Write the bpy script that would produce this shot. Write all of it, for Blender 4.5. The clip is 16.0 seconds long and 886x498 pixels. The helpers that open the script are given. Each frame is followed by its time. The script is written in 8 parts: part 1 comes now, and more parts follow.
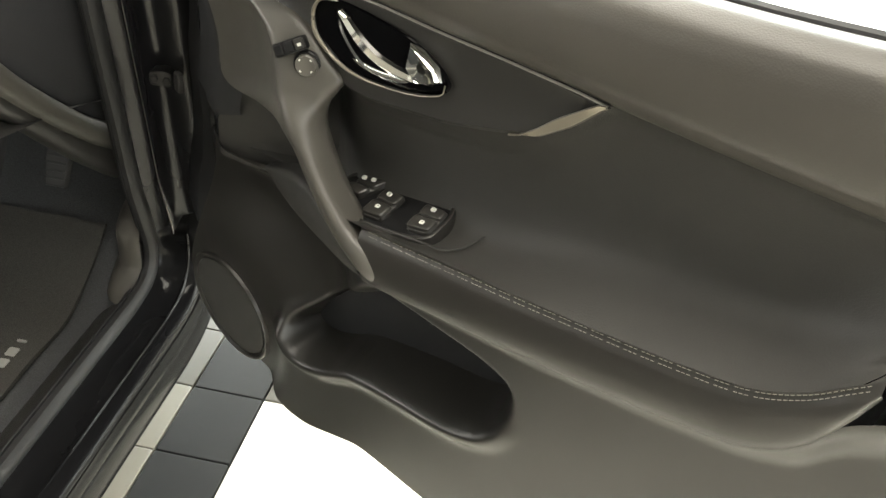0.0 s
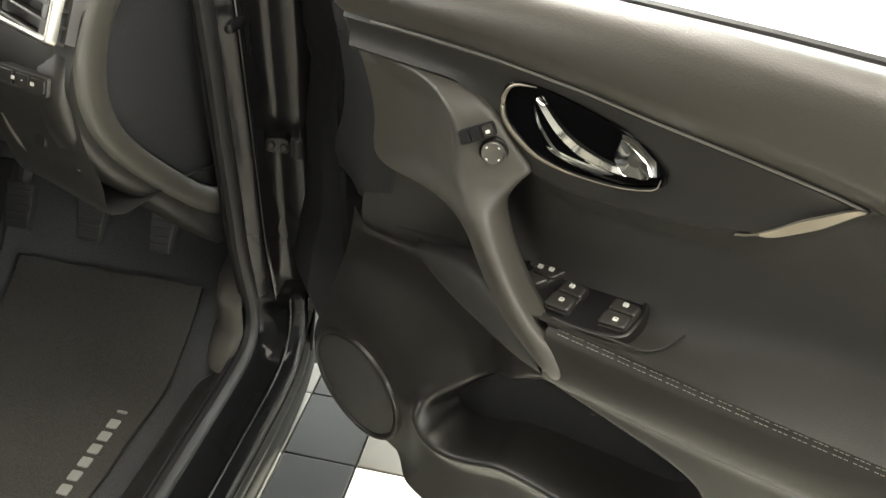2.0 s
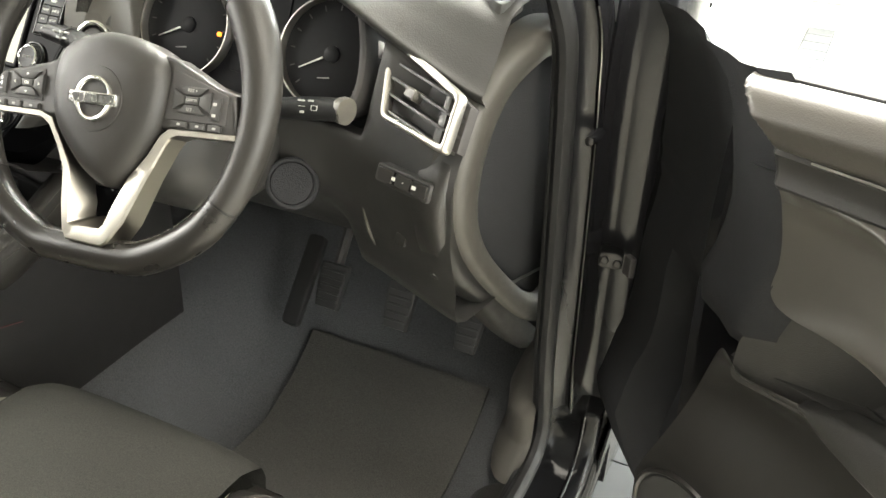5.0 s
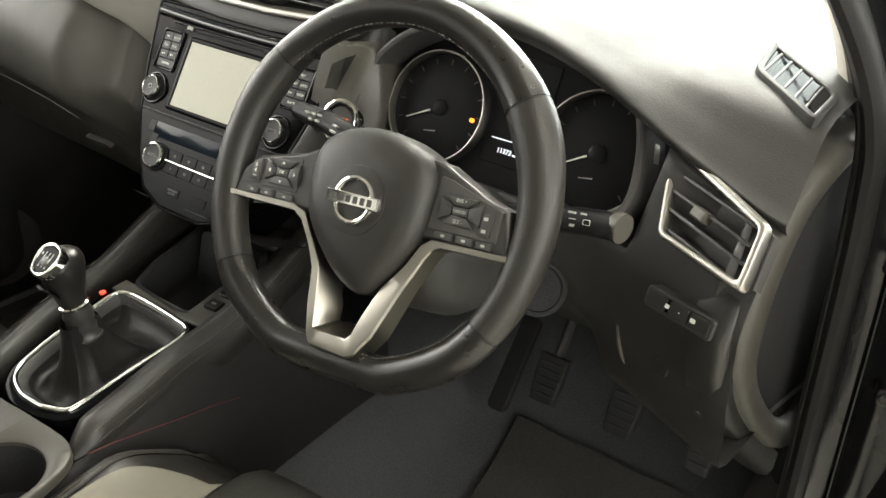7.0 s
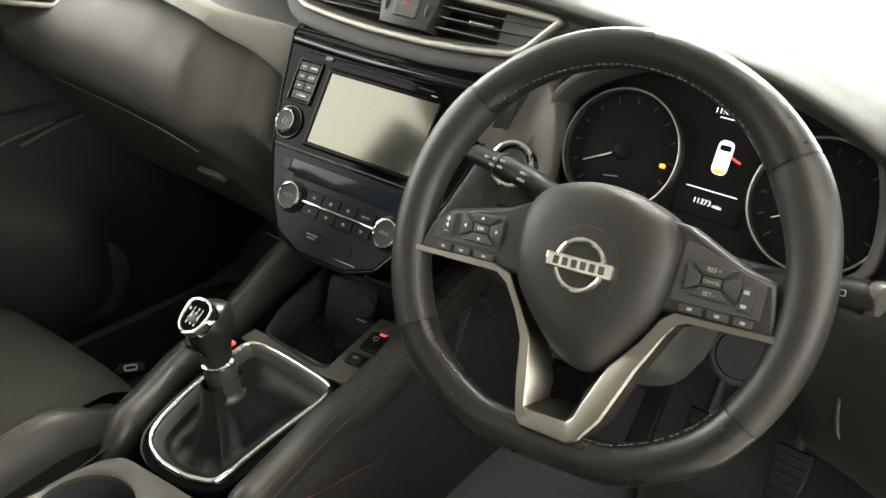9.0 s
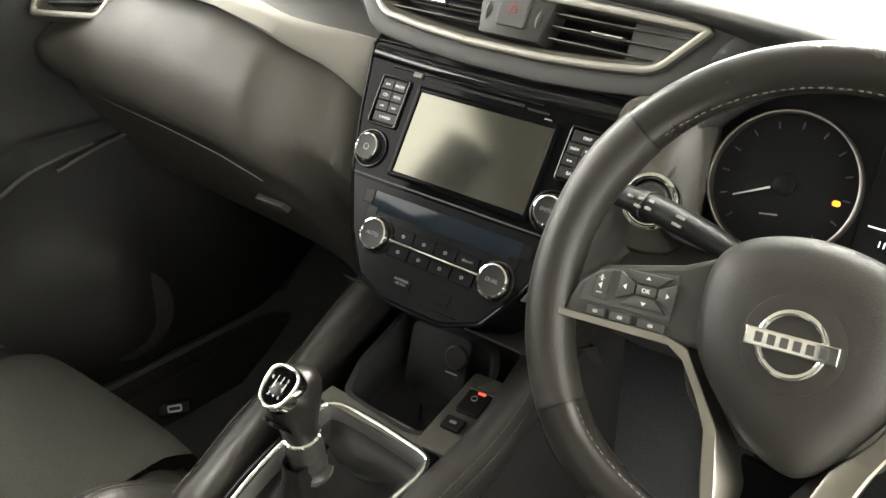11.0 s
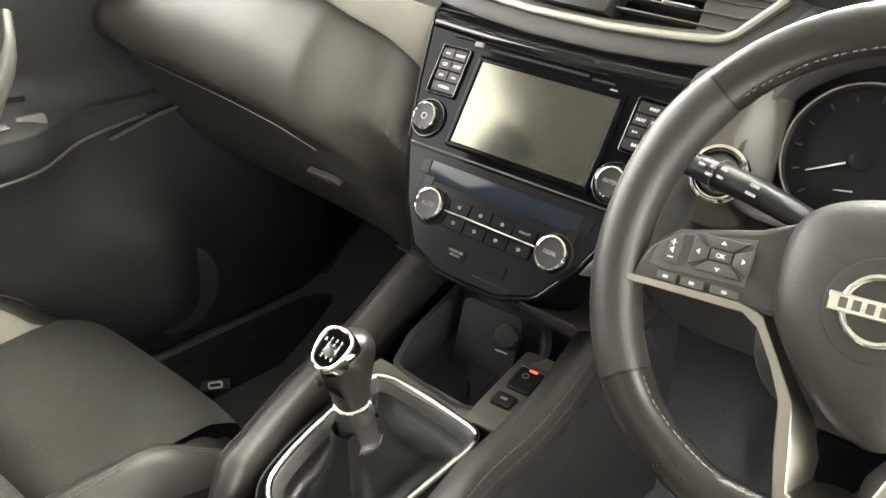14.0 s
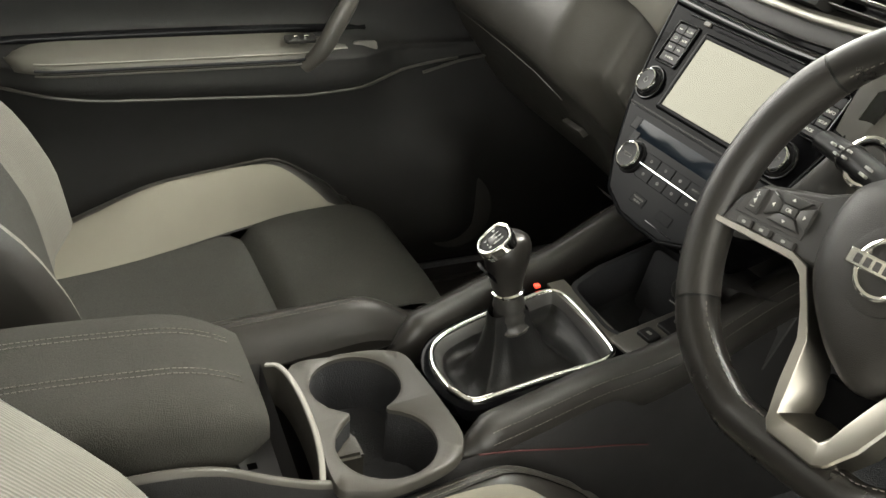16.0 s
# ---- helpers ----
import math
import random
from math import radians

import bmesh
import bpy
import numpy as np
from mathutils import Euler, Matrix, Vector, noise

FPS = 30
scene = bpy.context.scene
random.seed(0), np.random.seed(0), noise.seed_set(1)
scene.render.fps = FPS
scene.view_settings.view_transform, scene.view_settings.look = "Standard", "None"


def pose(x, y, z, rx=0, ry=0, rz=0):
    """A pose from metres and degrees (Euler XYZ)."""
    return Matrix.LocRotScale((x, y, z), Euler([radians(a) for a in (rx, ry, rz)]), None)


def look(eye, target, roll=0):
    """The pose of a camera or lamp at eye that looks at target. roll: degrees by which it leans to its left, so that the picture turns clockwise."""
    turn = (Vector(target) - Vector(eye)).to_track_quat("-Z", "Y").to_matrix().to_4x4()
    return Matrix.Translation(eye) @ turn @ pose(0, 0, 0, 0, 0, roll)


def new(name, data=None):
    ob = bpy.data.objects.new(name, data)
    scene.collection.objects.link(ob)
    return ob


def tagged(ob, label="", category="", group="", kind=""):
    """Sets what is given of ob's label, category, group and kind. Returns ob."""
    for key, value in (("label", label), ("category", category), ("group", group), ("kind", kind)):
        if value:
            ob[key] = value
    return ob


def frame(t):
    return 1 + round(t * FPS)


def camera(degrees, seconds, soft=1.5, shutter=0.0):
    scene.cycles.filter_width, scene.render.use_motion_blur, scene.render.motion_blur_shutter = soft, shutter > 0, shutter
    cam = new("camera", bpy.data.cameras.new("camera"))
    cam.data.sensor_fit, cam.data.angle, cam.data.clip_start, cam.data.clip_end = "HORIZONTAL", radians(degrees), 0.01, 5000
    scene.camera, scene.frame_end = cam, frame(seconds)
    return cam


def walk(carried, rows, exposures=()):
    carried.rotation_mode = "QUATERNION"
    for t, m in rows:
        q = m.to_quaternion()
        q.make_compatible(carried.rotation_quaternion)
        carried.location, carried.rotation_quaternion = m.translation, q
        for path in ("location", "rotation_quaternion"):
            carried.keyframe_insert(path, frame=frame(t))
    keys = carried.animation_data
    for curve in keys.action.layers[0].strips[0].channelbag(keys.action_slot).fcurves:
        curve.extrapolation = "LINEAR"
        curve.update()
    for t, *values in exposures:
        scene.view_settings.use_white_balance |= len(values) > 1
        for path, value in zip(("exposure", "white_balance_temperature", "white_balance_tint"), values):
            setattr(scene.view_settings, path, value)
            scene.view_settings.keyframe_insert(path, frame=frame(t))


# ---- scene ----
cam = camera(51.6, 16.0)
PATH = [
    (0, (1.464, -0.732, 1.322), (1.264, 0.657, 0.363), 5.20),
    (0.5, (1.411, -0.715, 1.330), (1.198, 0.685, 0.389), 4.85),
    (1, (1.358, -0.701, 1.328), (1.134, 0.707, 0.401), 4.71),
    (1.5, (1.317, -0.691, 1.335), (1.086, 0.721, 0.417), 4.48),
    (2, (1.292, -0.684, 1.331), (1.052, 0.727, 0.414), 4.28),
    (2.5, (1.260, -0.682, 1.329), (1.012, 0.729, 0.414), 4.17),
    (3, (1.214, -0.668, 1.326), (0.952, 0.741, 0.412), 3.95),
    (3.5, (1.164, -0.677, 1.327), (0.866, 0.734, 0.427), 3.90),
    (4, (1.128, -0.683, 1.320), (0.743, 0.725, 0.449), 3.86),
    (4.2, (1.114, -0.685, 1.321), (0.685, 0.719, 0.464), 3.99),
    (6.3, (1.015, -0.579, 1.355), (0.208, 0.696, 0.571), 3.22),
    (6.5, (0.995, -0.573, 1.355), (0.166, 0.686, 0.569), 3.28),
    (7, (0.913, -0.596, 1.363), (0.054, 0.640, 0.573), 3.21),
    (7.5, (0.831, -0.616, 1.368), (-0.042, 0.612, 0.581), 2.98),
    (8, (0.774, -0.622, 1.366), (-0.102, 0.606, 0.582), 3.07),
    (8.5, (0.749, -0.619, 1.363), (-0.132, 0.608, 0.584), 3.06),
    (9, (0.701, -0.616, 1.352), (-0.185, 0.611, 0.578), 3.24),
    (9.5, (0.654, -0.607, 1.342), (-0.235, 0.618, 0.566), 3.14),
    (10, (0.604, -0.581, 1.333), (-0.288, 0.643, 0.561), 3.13),
    (10.2, (0.585, -0.573, 1.331), (-0.308, 0.646, 0.552), 2.73),
    (12.3, (0.468, -0.532, 1.299), (-0.454, 0.675, 0.536), 2.86),
    (12.5, (0.464, -0.535, 1.297), (-0.456, 0.674, 0.534), 3.06),
    (13, (0.452, -0.537, 1.288), (-0.470, 0.669, 0.523), 3.05),
    (13.5, (0.468, -0.543, 1.283), (-0.459, 0.660, 0.520), 3.24),
    (14, (0.505, -0.561, 1.279), (-0.453, 0.614, 0.509), 3.37),
    (14.5, (0.542, -0.559, 1.261), (-0.501, 0.534, 0.482), 3.83),
    (15, (0.603, -0.544, 1.260), (-0.555, 0.419, 0.470), 4.65),
    (15.5, (0.664, -0.540, 1.276), (-0.592, 0.274, 0.471), 4.91),
    (15.7, (0.714, -0.548, 1.287), (-0.581, 0.208, 0.485), 4.83),
    (16, (0.774, -0.534, 1.301), (-0.564, 0.120, 0.481), 5.03),
]
EXPOSURE = [(0, 0.25), (1.5, 0.25), (3, 0.5), (4, 0.9), (6.5, 0.3), (7, 0.0), (7.5, -0.15), (8.2, -0.15), (9, 0.1), (10, 0.25), (12.5, 1.05), (13.5, 1.2), (14.5, 1.1), (15, 0.8), (15.5, 0.6), (16, 0.0)]
walk(cam, [(t, look(eye, target, roll)) for t, eye, target, roll in PATH], EXPOSURE)

# ---------------------------------------------------------------- light
world = bpy.data.worlds.new("sky")
scene.world = world
world.use_nodes = True
wn = world.node_tree
sky = wn.nodes.new("ShaderNodeTexSky")
sky.sky_type = "NISHITA"
sky.sun_disc = False
sky.sun_elevation = radians(38)
sky.sun_rotation = radians(60)
wn.nodes["Background"].inputs["Strength"].default_value = 0.10
wn.links.new(sky.outputs["Color"], wn.nodes["Background"].inputs["Color"])
scene.view_settings.exposure = 0.0


def area_lamp(name, eye, target, width, height, power, colour):
    data = bpy.data.lights.new(name, "AREA")
    data.shape, data.size, data.size_y = "RECTANGLE", width, height
    data.energy, data.color = power, colour
    ob = new(name, data)
    ob.matrix_world = look(eye, target)
    return ob


DAY = (1.0, 0.97, 0.90)
area_lamp("window_light_front", (0.3, 5.7, 2.3), (0.3, 0, 1.3), 8.0, 3.2, 830, (0.93, 1.0, 0.98))
area_lamp("window_light_left", (-6.6, 0.3, 3.1), (0, 0.3, 2.0), 8.4, 4.8, 1350, DAY)
area_lamp("window_light_rear", (-6.75, -6.3, 5.6), (0.0, -6.3, 5.6), 4.2, 3.8, 460, DAY)
area_lamp("window_light_right", (6.6, -1.0, 2.6), (0, -0.3, 1.0), 7.0, 2.6, 300, DAY)
area_lamp("ceiling_light_front", (-0.3, 2.7, 3.8), (-0.3, 0.0, 1.0), 2.2, 1.6, 420, (1.0, 0.96, 0.86))
area_lamp("ceiling_light_side", (2.1, -0.7, 3.8), (1.9, -0.6, 0), 1.6, 3.6, 170, (1.0, 0.94, 0.82))

# ---------------------------------------------------------------- tools
def material(name, colour, rough=0.5, metal=0.0, grain=0.0, grain_size=400.0, spots=0.12, coat=0.0,
             emit=0.0, kind="noise", rough_var=0.08, spec=0.5, object_vary=0.0):
    """Base colour with broad mottling, fine relief and uneven gloss, at real-world size."""
    m = bpy.data.materials.new(name)
    m.use_nodes = True
    nt = m.node_tree
    b = nt.nodes["Principled BSDF"]
    b.inputs["Metallic"].default_value = metal
    b.inputs["Specular IOR Level"].default_value = spec
    b.inputs["Coat Weight"].default_value = coat
    b.inputs["Coat Roughness"].default_value = 0.04
    tc = nt.nodes.new("ShaderNodeTexCoord")
    geo = nt.nodes.new("ShaderNodeNewGeometry")
    big = nt.nodes.new("ShaderNodeTexNoise")
    big.inputs["Scale"].default_value = 9.0
    big.inputs["Detail"].default_value = 6.0
    nt.links.new(geo.outputs["Position"], big.inputs["Vector"])
    mix = nt.nodes.new("ShaderNodeMix")
    mix.data_type = "RGBA"
    lo = [max(0.0, v * (1 - spots)) for v in colour]
    hi = [min(1.0, v * (1 + spots)) for v in colour]
    mix.inputs["A"].default_value = (*lo, 1)
    mix.inputs["B"].default_value = (*hi, 1)
    nt.links.new(big.outputs["Fac"], mix.inputs["Factor"])
    last = mix.outputs["Result"]
    if object_vary:
        info = nt.nodes.new("ShaderNodeObjectInfo")
        hsv = nt.nodes.new("ShaderNodeHueSaturation")
        rng = nt.nodes.new("ShaderNodeMapRange")
        rng.inputs["To Min"].default_value = 1 - object_vary
        rng.inputs["To Max"].default_value = 1 + object_vary
        nt.links.new(info.outputs["Random"], rng.inputs["Value"])
        nt.links.new(rng.outputs["Result"], hsv.inputs["Value"])
        nt.links.new(last, hsv.inputs["Color"])
        last = hsv.outputs["Color"]
    fine = None
    if grain:
        if kind == "weave":
            fine = nt.nodes.new("ShaderNodeTexWave")
            fine.inputs["Scale"].default_value = grain_size
            fine.inputs["Distortion"].default_value = 0.6
            fine.inputs["Detail"].default_value = 1.0
        elif kind == "hide":
            fine = nt.nodes.new("ShaderNodeTexVoronoi")
            fine.inputs["Scale"].default_value = grain_size
        else:
            fine = nt.nodes.new("ShaderNodeTexNoise")
            fine.inputs["Scale"].default_value = grain_size
            fine.inputs["Detail"].default_value = 3.0
        nt.links.new(geo.outputs["Position"], fine.inputs["Vector"])
        out = fine.outputs["Distance"] if kind == "hide" else fine.outputs["Fac"]
        bump = nt.nodes.new("ShaderNodeBump")
        bump.inputs["Strength"].default_value = grain
        bump.inputs["Distance"].default_value = 0.0015
        nt.links.new(out, bump.inputs["Height"])
        nt.links.new(bump.outputs["Normal"], b.inputs["Normal"])
        if kind in ("weave", "carpet"):
            m2 = nt.nodes.new("ShaderNodeMix")
            m2.data_type, m2.blend_type = "RGBA", "MULTIPLY"
            m2.inputs["Factor"].default_value = 0.55 if kind == "carpet" else 0.22
            nt.links.new(last, m2.inputs["A"])
            ramp = nt.nodes.new("ShaderNodeMapRange")
            ramp.inputs["From Min"].default_value = 0.25
            ramp.inputs["From Max"].default_value = 0.75
            ramp.inputs["To Min"].default_value = 0.25
            ramp.inputs["To Max"].default_value = 1.6
            nt.links.new(out, ramp.inputs["Value"])
            nt.links.new(ramp.outputs["Result"], m2.inputs["B"])
            last = m2.outputs["Result"]
    nt.links.new(last, b.inputs["Base Color"])
    rr = nt.nodes.new("ShaderNodeMapRange")
    rr.inputs["To Min"].default_value = max(0.02, rough - rough_var)
    rr.inputs["To Max"].default_value = min(1.0, rough + rough_var)
    mid = nt.nodes.new("ShaderNodeTexNoise")
    mid.inputs["Scale"].default_value = 45.0
    mid.inputs["Detail"].default_value = 5.0
    nt.links.new(geo.outputs["Position"], mid.inputs["Vector"])
    nt.links.new(mid.outputs["Fac"], rr.inputs["Value"])
    nt.links.new(rr.outputs["Result"], b.inputs["Roughness"])
    if emit:
        b.inputs["Emission Color"].default_value = (*colour, 1)
        b.inputs["Emission Strength"].default_value = emit
    return m


def glass(name, tint, rough=0.0):
    m = bpy.data.materials.new(name)
    m.use_nodes = True
    b = m.node_tree.nodes["Principled BSDF"]
    b.inputs["Base Color"].default_value = (*tint, 1)
    b.inputs["Transmission Weight"].default_value = 1.0
    b.inputs["Roughness"].default_value = rough
    b.inputs["IOR"].default_value = 1.45
    return m


BLACK_SOFT = material("soft black trim", (0.028, 0.0272, 0.0258), 0.50, grain=0.12, grain_size=1300, kind="hide")
BLACK_GRAIN = material("grained black vinyl", (0.046, 0.042, 0.036), 0.42, grain=0.09, grain_size=620, kind="hide")
BLACK_HARD = material("hard black plastic", (0.022, 0.021, 0.0195), 0.36, spec=0.4, grain=0.2, grain_size=1100)
BLACK_MATT = material("matt black plastic", (0.038, 0.036, 0.035), 0.65, grain=0.2, grain_size=900)
GREY_TRIM = material("dark grey satin trim", (0.062, 0.058, 0.050), 0.36, grain=0.08, grain_size=1200)
PIANO = material("piano black", (0.0025, 0.0025, 0.0029), 0.06, coat=0.0, spec=0.04, rough_var=0.02, spots=0.3)
LEATHER = material("black leather", (0.0185, 0.017, 0.0152), 0.40, spec=0.36, grain=0.11, grain_size=900, kind="hide", rough_var=0.04, spots=0.06)
LEATHER_SMOOTH = material("smooth perforated leather", (0.011, 0.010, 0.009), 0.28, spec=0.42, grain=0.06, grain_size=1500, kind="hide", rough_var=0.02, spots=0.05)
WHEEL_SOFT = material("wheel hub vinyl", (0.018, 0.0165, 0.015), 0.45, spec=0.35, grain=0.15, grain_size=1200, kind="hide")
CLOTH_PLAIN = material("pale bolster cloth", (0.165, 0.157, 0.128), 0.9, grain=0.45, grain_size=1100, spec=0.2)
LOWER_DASH = material("grey lower dashboard plastic", (0.043, 0.040, 0.034), 0.5, grain=0.2, grain_size=900, kind="hide")
GAITER = material("gaiter leather", (0.0075, 0.0073, 0.0072), 0.40, spec=0.20, grain=0.15, grain_size=500, kind="hide")
CLOTH_DARK = material("dark seat cloth", (0.037, 0.0365, 0.033), 0.95, grain=0.6, grain_size=620, kind="carpet", spec=0.15)
CLOTH_PALE = material("pale grey seat cloth", (0.118, 0.1135, 0.100), 0.85, grain=0.35, grain_size=140, kind="weave", spec=0.25)
CLOTH_ARM = material("armrest cloth", (0.028, 0.0272, 0.0235), 0.92, grain=0.6, grain_size=800, kind="carpet", spec=0.15)
CARPET = material("black carpet", (0.074, 0.076, 0.079), 1.0, grain=1.0, grain_size=480, kind="carpet", spec=0.1)
MATCLOTH = material("floor mat pile", (0.064, 0.0625, 0.058), 1.0, grain=1.0, grain_size=560, kind="carpet", spec=0.1)
CHROME = material("chrome", (0.80, 0.79, 0.76), 0.07, metal=1.0, rough_var=0.03, spots=0.03)
CHROME_DARK = material("smoked chrome", (0.20, 0.20, 0.20), 0.12, metal=1.0, rough_var=0.03)
SILVER = material("satin silver", (0.40, 0.385, 0.35), 0.36, metal=1.0, rough_var=0.06, spots=0.05)
PAINT = material("black car paint", (0.008, 0.008, 0.009), 0.10, coat=1.0, rough_var=0.04, spots=0.3)
DOOR_SOFT = material("soft dark door trim", (0.033, 0.0318, 0.0295), 0.55, grain=0.3, grain_size=700, spec=0.28)
CLADDING = material("dark sill plastic", (0.005, 0.005, 0.005), 0.22, spec=0.12, rough_var=0.05)
LINER = material("black foam", (0.025, 0.0252, 0.0268), 0.95, grain=0.6, grain_size=500, spec=0.1)
RUBBER = material("rubber seal", (0.019, 0.019, 0.0195), 0.5, spec=0.3, grain=0.2, grain_size=700)
GRILLE = material("speaker mesh", (0.030, 0.029, 0.027), 0.6, grain=0.8, grain_size=900)
SCREEN = material("dark display glass", (0.014, 0.0145, 0.014), 0.10, spec=0.68, rough_var=0.0, spots=0.02)
SCREEN.node_tree.nodes["Principled BSDF"].inputs["Specular Tint"].default_value = (1.0, 0.98, 0.78, 1)
DIAL = material("dial face", (0.008, 0.008, 0.009), 0.40, spots=0.2, spec=0.12)
LETTER = material("white legend", (0.62, 0.62, 0.58), 0.5)
LETTER_DIM = material("grey legend", (0.30, 0.30, 0.28), 0.5)
LETTER_SOFT = material("soft grey legend", (0.17, 0.168, 0.158), 0.5)
LETTER_FAINT = material("faint legend", (0.045, 0.045, 0.043), 0.5)
LETTER_ORANGE = material("orange legend", (0.70, 0.16, 0.05), 0.5)
THREAD = material("grey thread", (0.22, 0.207, 0.182), 0.8)
THREAD_DARK = material("dark thread", (0.11, 0.10, 0.088), 0.8)
KICK_TRIM = material("matt kick panel plastic", (0.060, 0.056, 0.049), 0.62, grain=0.2, grain_size=1000, spec=0.25)
# darker than DOOR_SOFT: the far door's shade is put into its colour
DOOR_SHADED = material("passenger door vinyl darkened for shade", (0.0185, 0.0180, 0.0172), 0.6, grain=0.3, grain_size=700, spec=0.22)
DOOR_HARD = material("dark door plastic", (0.017, 0.016, 0.0145), 0.33, spec=0.5, grain=0.12, grain_size=1100)
PILLAR_PAINT = material("black pillar paint", (0.010, 0.010, 0.0112), 0.20, spec=0.30, rough_var=0.08, spots=0.3)
STEEL_DARK = material("dark zinc steel", (0.045, 0.044, 0.043), 0.42, metal=1.0, spots=0.25)
BRONZE = material("satin bronze trim", (0.25, 0.225, 0.185), 0.38, metal=0.7, spots=0.06)
CONSOLE_SIDE = material("dark console cloth", (0.014, 0.0135, 0.0135), 0.75, spec=0.2, grain=0.5, grain_size=800)
SWITCH_KEY = material("satin switch key", (0.028, 0.0265, 0.024), 0.32, spec=0.5, rough_var=0.04)
SILL_PAINT = material("black sill paint", (0.006, 0.006, 0.0065), 0.12, spec=0.16, rough_var=0.05, spots=0.3)
WHEEL_METAL = material("satin wheel metal", (0.27, 0.255, 0.225), 0.34, metal=1.0, rough_var=0.05, spots=0.05)
DASH_TOP = material("grained dashboard skin", (0.028, 0.0275, 0.026), 0.52, spec=0.20, grain=0.12, grain_size=620, kind="hide")
CLIMATE = material("satin black control panel", (0.0045, 0.0047, 0.0055), 0.22, spec=0.07, rough_var=0.03)
KEY = material("flush black key", (0.009, 0.009, 0.0095), 0.38, grain=0.1, grain_size=900, spec=0.22)
# paler than the driver's armrest: light from above is put into the colour
PAD_PALE = material("armrest vinyl paled for light", (0.070, 0.066, 0.055), 0.6, grain=0.3, grain_size=800)
SATIN = material("satin grey plastic", (0.17, 0.163, 0.145), 0.35, grain=0.08, grain_size=1000)
CUP_TRIM = material("satin cup holder plastic", (0.038, 0.0355, 0.030), 0.45, grain=0.08, grain_size=1200, spec=0.28)
KEY_DARK = material("gloss black key", (0.0045, 0.0045, 0.005), 0.22, spec=0.10)
GRAB_TRIM = material("satin grab handle plastic", (0.054, 0.0505, 0.044), 0.40, grain=0.06, grain_size=1200, spec=0.45)
PILLAR_GLOSS = material("glossy black wing paint", (0.007, 0.007, 0.0075), 0.22, spec=0.3, rough_var=0.05)
GLOSS_EDGE = material("polished black edge", (0.003, 0.003, 0.0035), 0.06, spec=0.40, rough_var=0.01)
THREAD_RED = material("dark red thread", (0.06, 0.012, 0.012), 0.8)
GLOW_WHITE = material("white display light", (0.9, 0.93, 1.0), 0.5, emit=1.6)
GLOW_ORANGE = material("orange display light", (1.0, 0.28, 0.02), 0.5, emit=2.2)
GLOW_RED = material("red display light", (1.0, 0.06, 0.03), 0.5, emit=2.0)
TILE_DARK = material("dark floor tile", (0.021, 0.0215, 0.0215), 0.45, spots=0.2, object_vary=0.12, spec=0.14)
# cream strip with the sill's shade put into its colour
TILE_SILL_SHADE = material("cream floor strip darkened for sill shade", (0.22, 0.205, 0.17), 0.35, spots=0.10, object_vary=0.06)
TILE_MID = material("grey floor tile", (0.085, 0.079, 0.066), 0.35, spots=0.12, object_vary=0.08)
TILE_PALE = material("cream floor tile", (0.78, 0.75, 0.66), 0.22, spots=0.05, object_vary=0.04)
GROUT = material("tile grout", (0.20, 0.195, 0.18), 0.9, grain=0.4, grain_size=300)
WALL_GREY = material("grey wall paint", (0.22, 0.215, 0.20), 0.7, grain=0.1, grain_size=60, spots=0.05)
WALL_WHITE = material("white wall paint", (0.80, 0.79, 0.75), 0.7, grain=0.1, grain_size=60, spots=0.04)
ROOF = material("grey headlining", (0.52, 0.50, 0.46), 0.9, grain=0.3, grain_size=900)
HEADLINE = material("pale headlining", (0.52, 0.49, 0.43), 0.9, grain=0.3, grain_size=900)
GLASS = glass("clear window glass", (0.93, 0.97, 0.95))


def curve_pts(pts, n, closed=False):
    """n points on a Catmull-Rom curve through pts."""
    p = np.array(pts, float)
    k = len(p)
    out = []
    spans = k if closed else k - 1
    for i in range(n):
        s = i / (n if closed else n - 1) * spans
        j = min(int(s), spans - 1)
        u = s - j
        if closed:
            a, b, c, d = (p[(j + q) % k] for q in (-1, 0, 1, 2))
        else:
            b, c = p[j], p[j + 1]
            a = p[j - 1] if j > 0 else 2 * b - c
            d = p[j + 2] if j + 2 < k else 2 * c - b
        out.append(0.5 * (2 * b + (c - a) * u + (2 * a - 5 * b + 4 * c - d) * u * u + (3 * b - a - 3 * c + d) * u ** 3))
    return [tuple(float(w) for w in v) for v in out]


def table(pairs, x, soft=0.0):
    xs, ys = [a for a, _ in pairs], [b for _, b in pairs]
    if not soft:
        return float(np.interp(x, xs, ys))
    return float(np.mean([np.interp(x + d * soft, xs, ys) for d in (-1, -0.66, -0.33, 0, 0.33, 0.66, 1)]))


def smooth(a, b, x):
    t = min(1.0, max(0.0, (x - a) / (b - a)))
    return t * t * (3 - 2 * t)


def loft(rings, closed=True, cap=True, loop=False):
    """A skin over rings of equally many points."""
    bm = bmesh.new()
    vs = [[bm.verts.new(p) for p in r] for r in rings]
    n = len(rings[0])
    m = len(rings)
    for i in range(m if loop else m - 1):
        a, b = vs[i], vs[(i + 1) % m]
        for j in range(n if closed else n - 1):
            k = (j + 1) % n
            try:
                bm.faces.new((a[j], a[k], b[k], b[j]))
            except ValueError:
                pass
    if cap and closed and not loop:
        bm.faces.new(list(reversed(vs[0])))
        bm.faces.new(vs[-1])
    bmesh.ops.recalc_face_normals(bm, faces=bm.faces)
    return bm


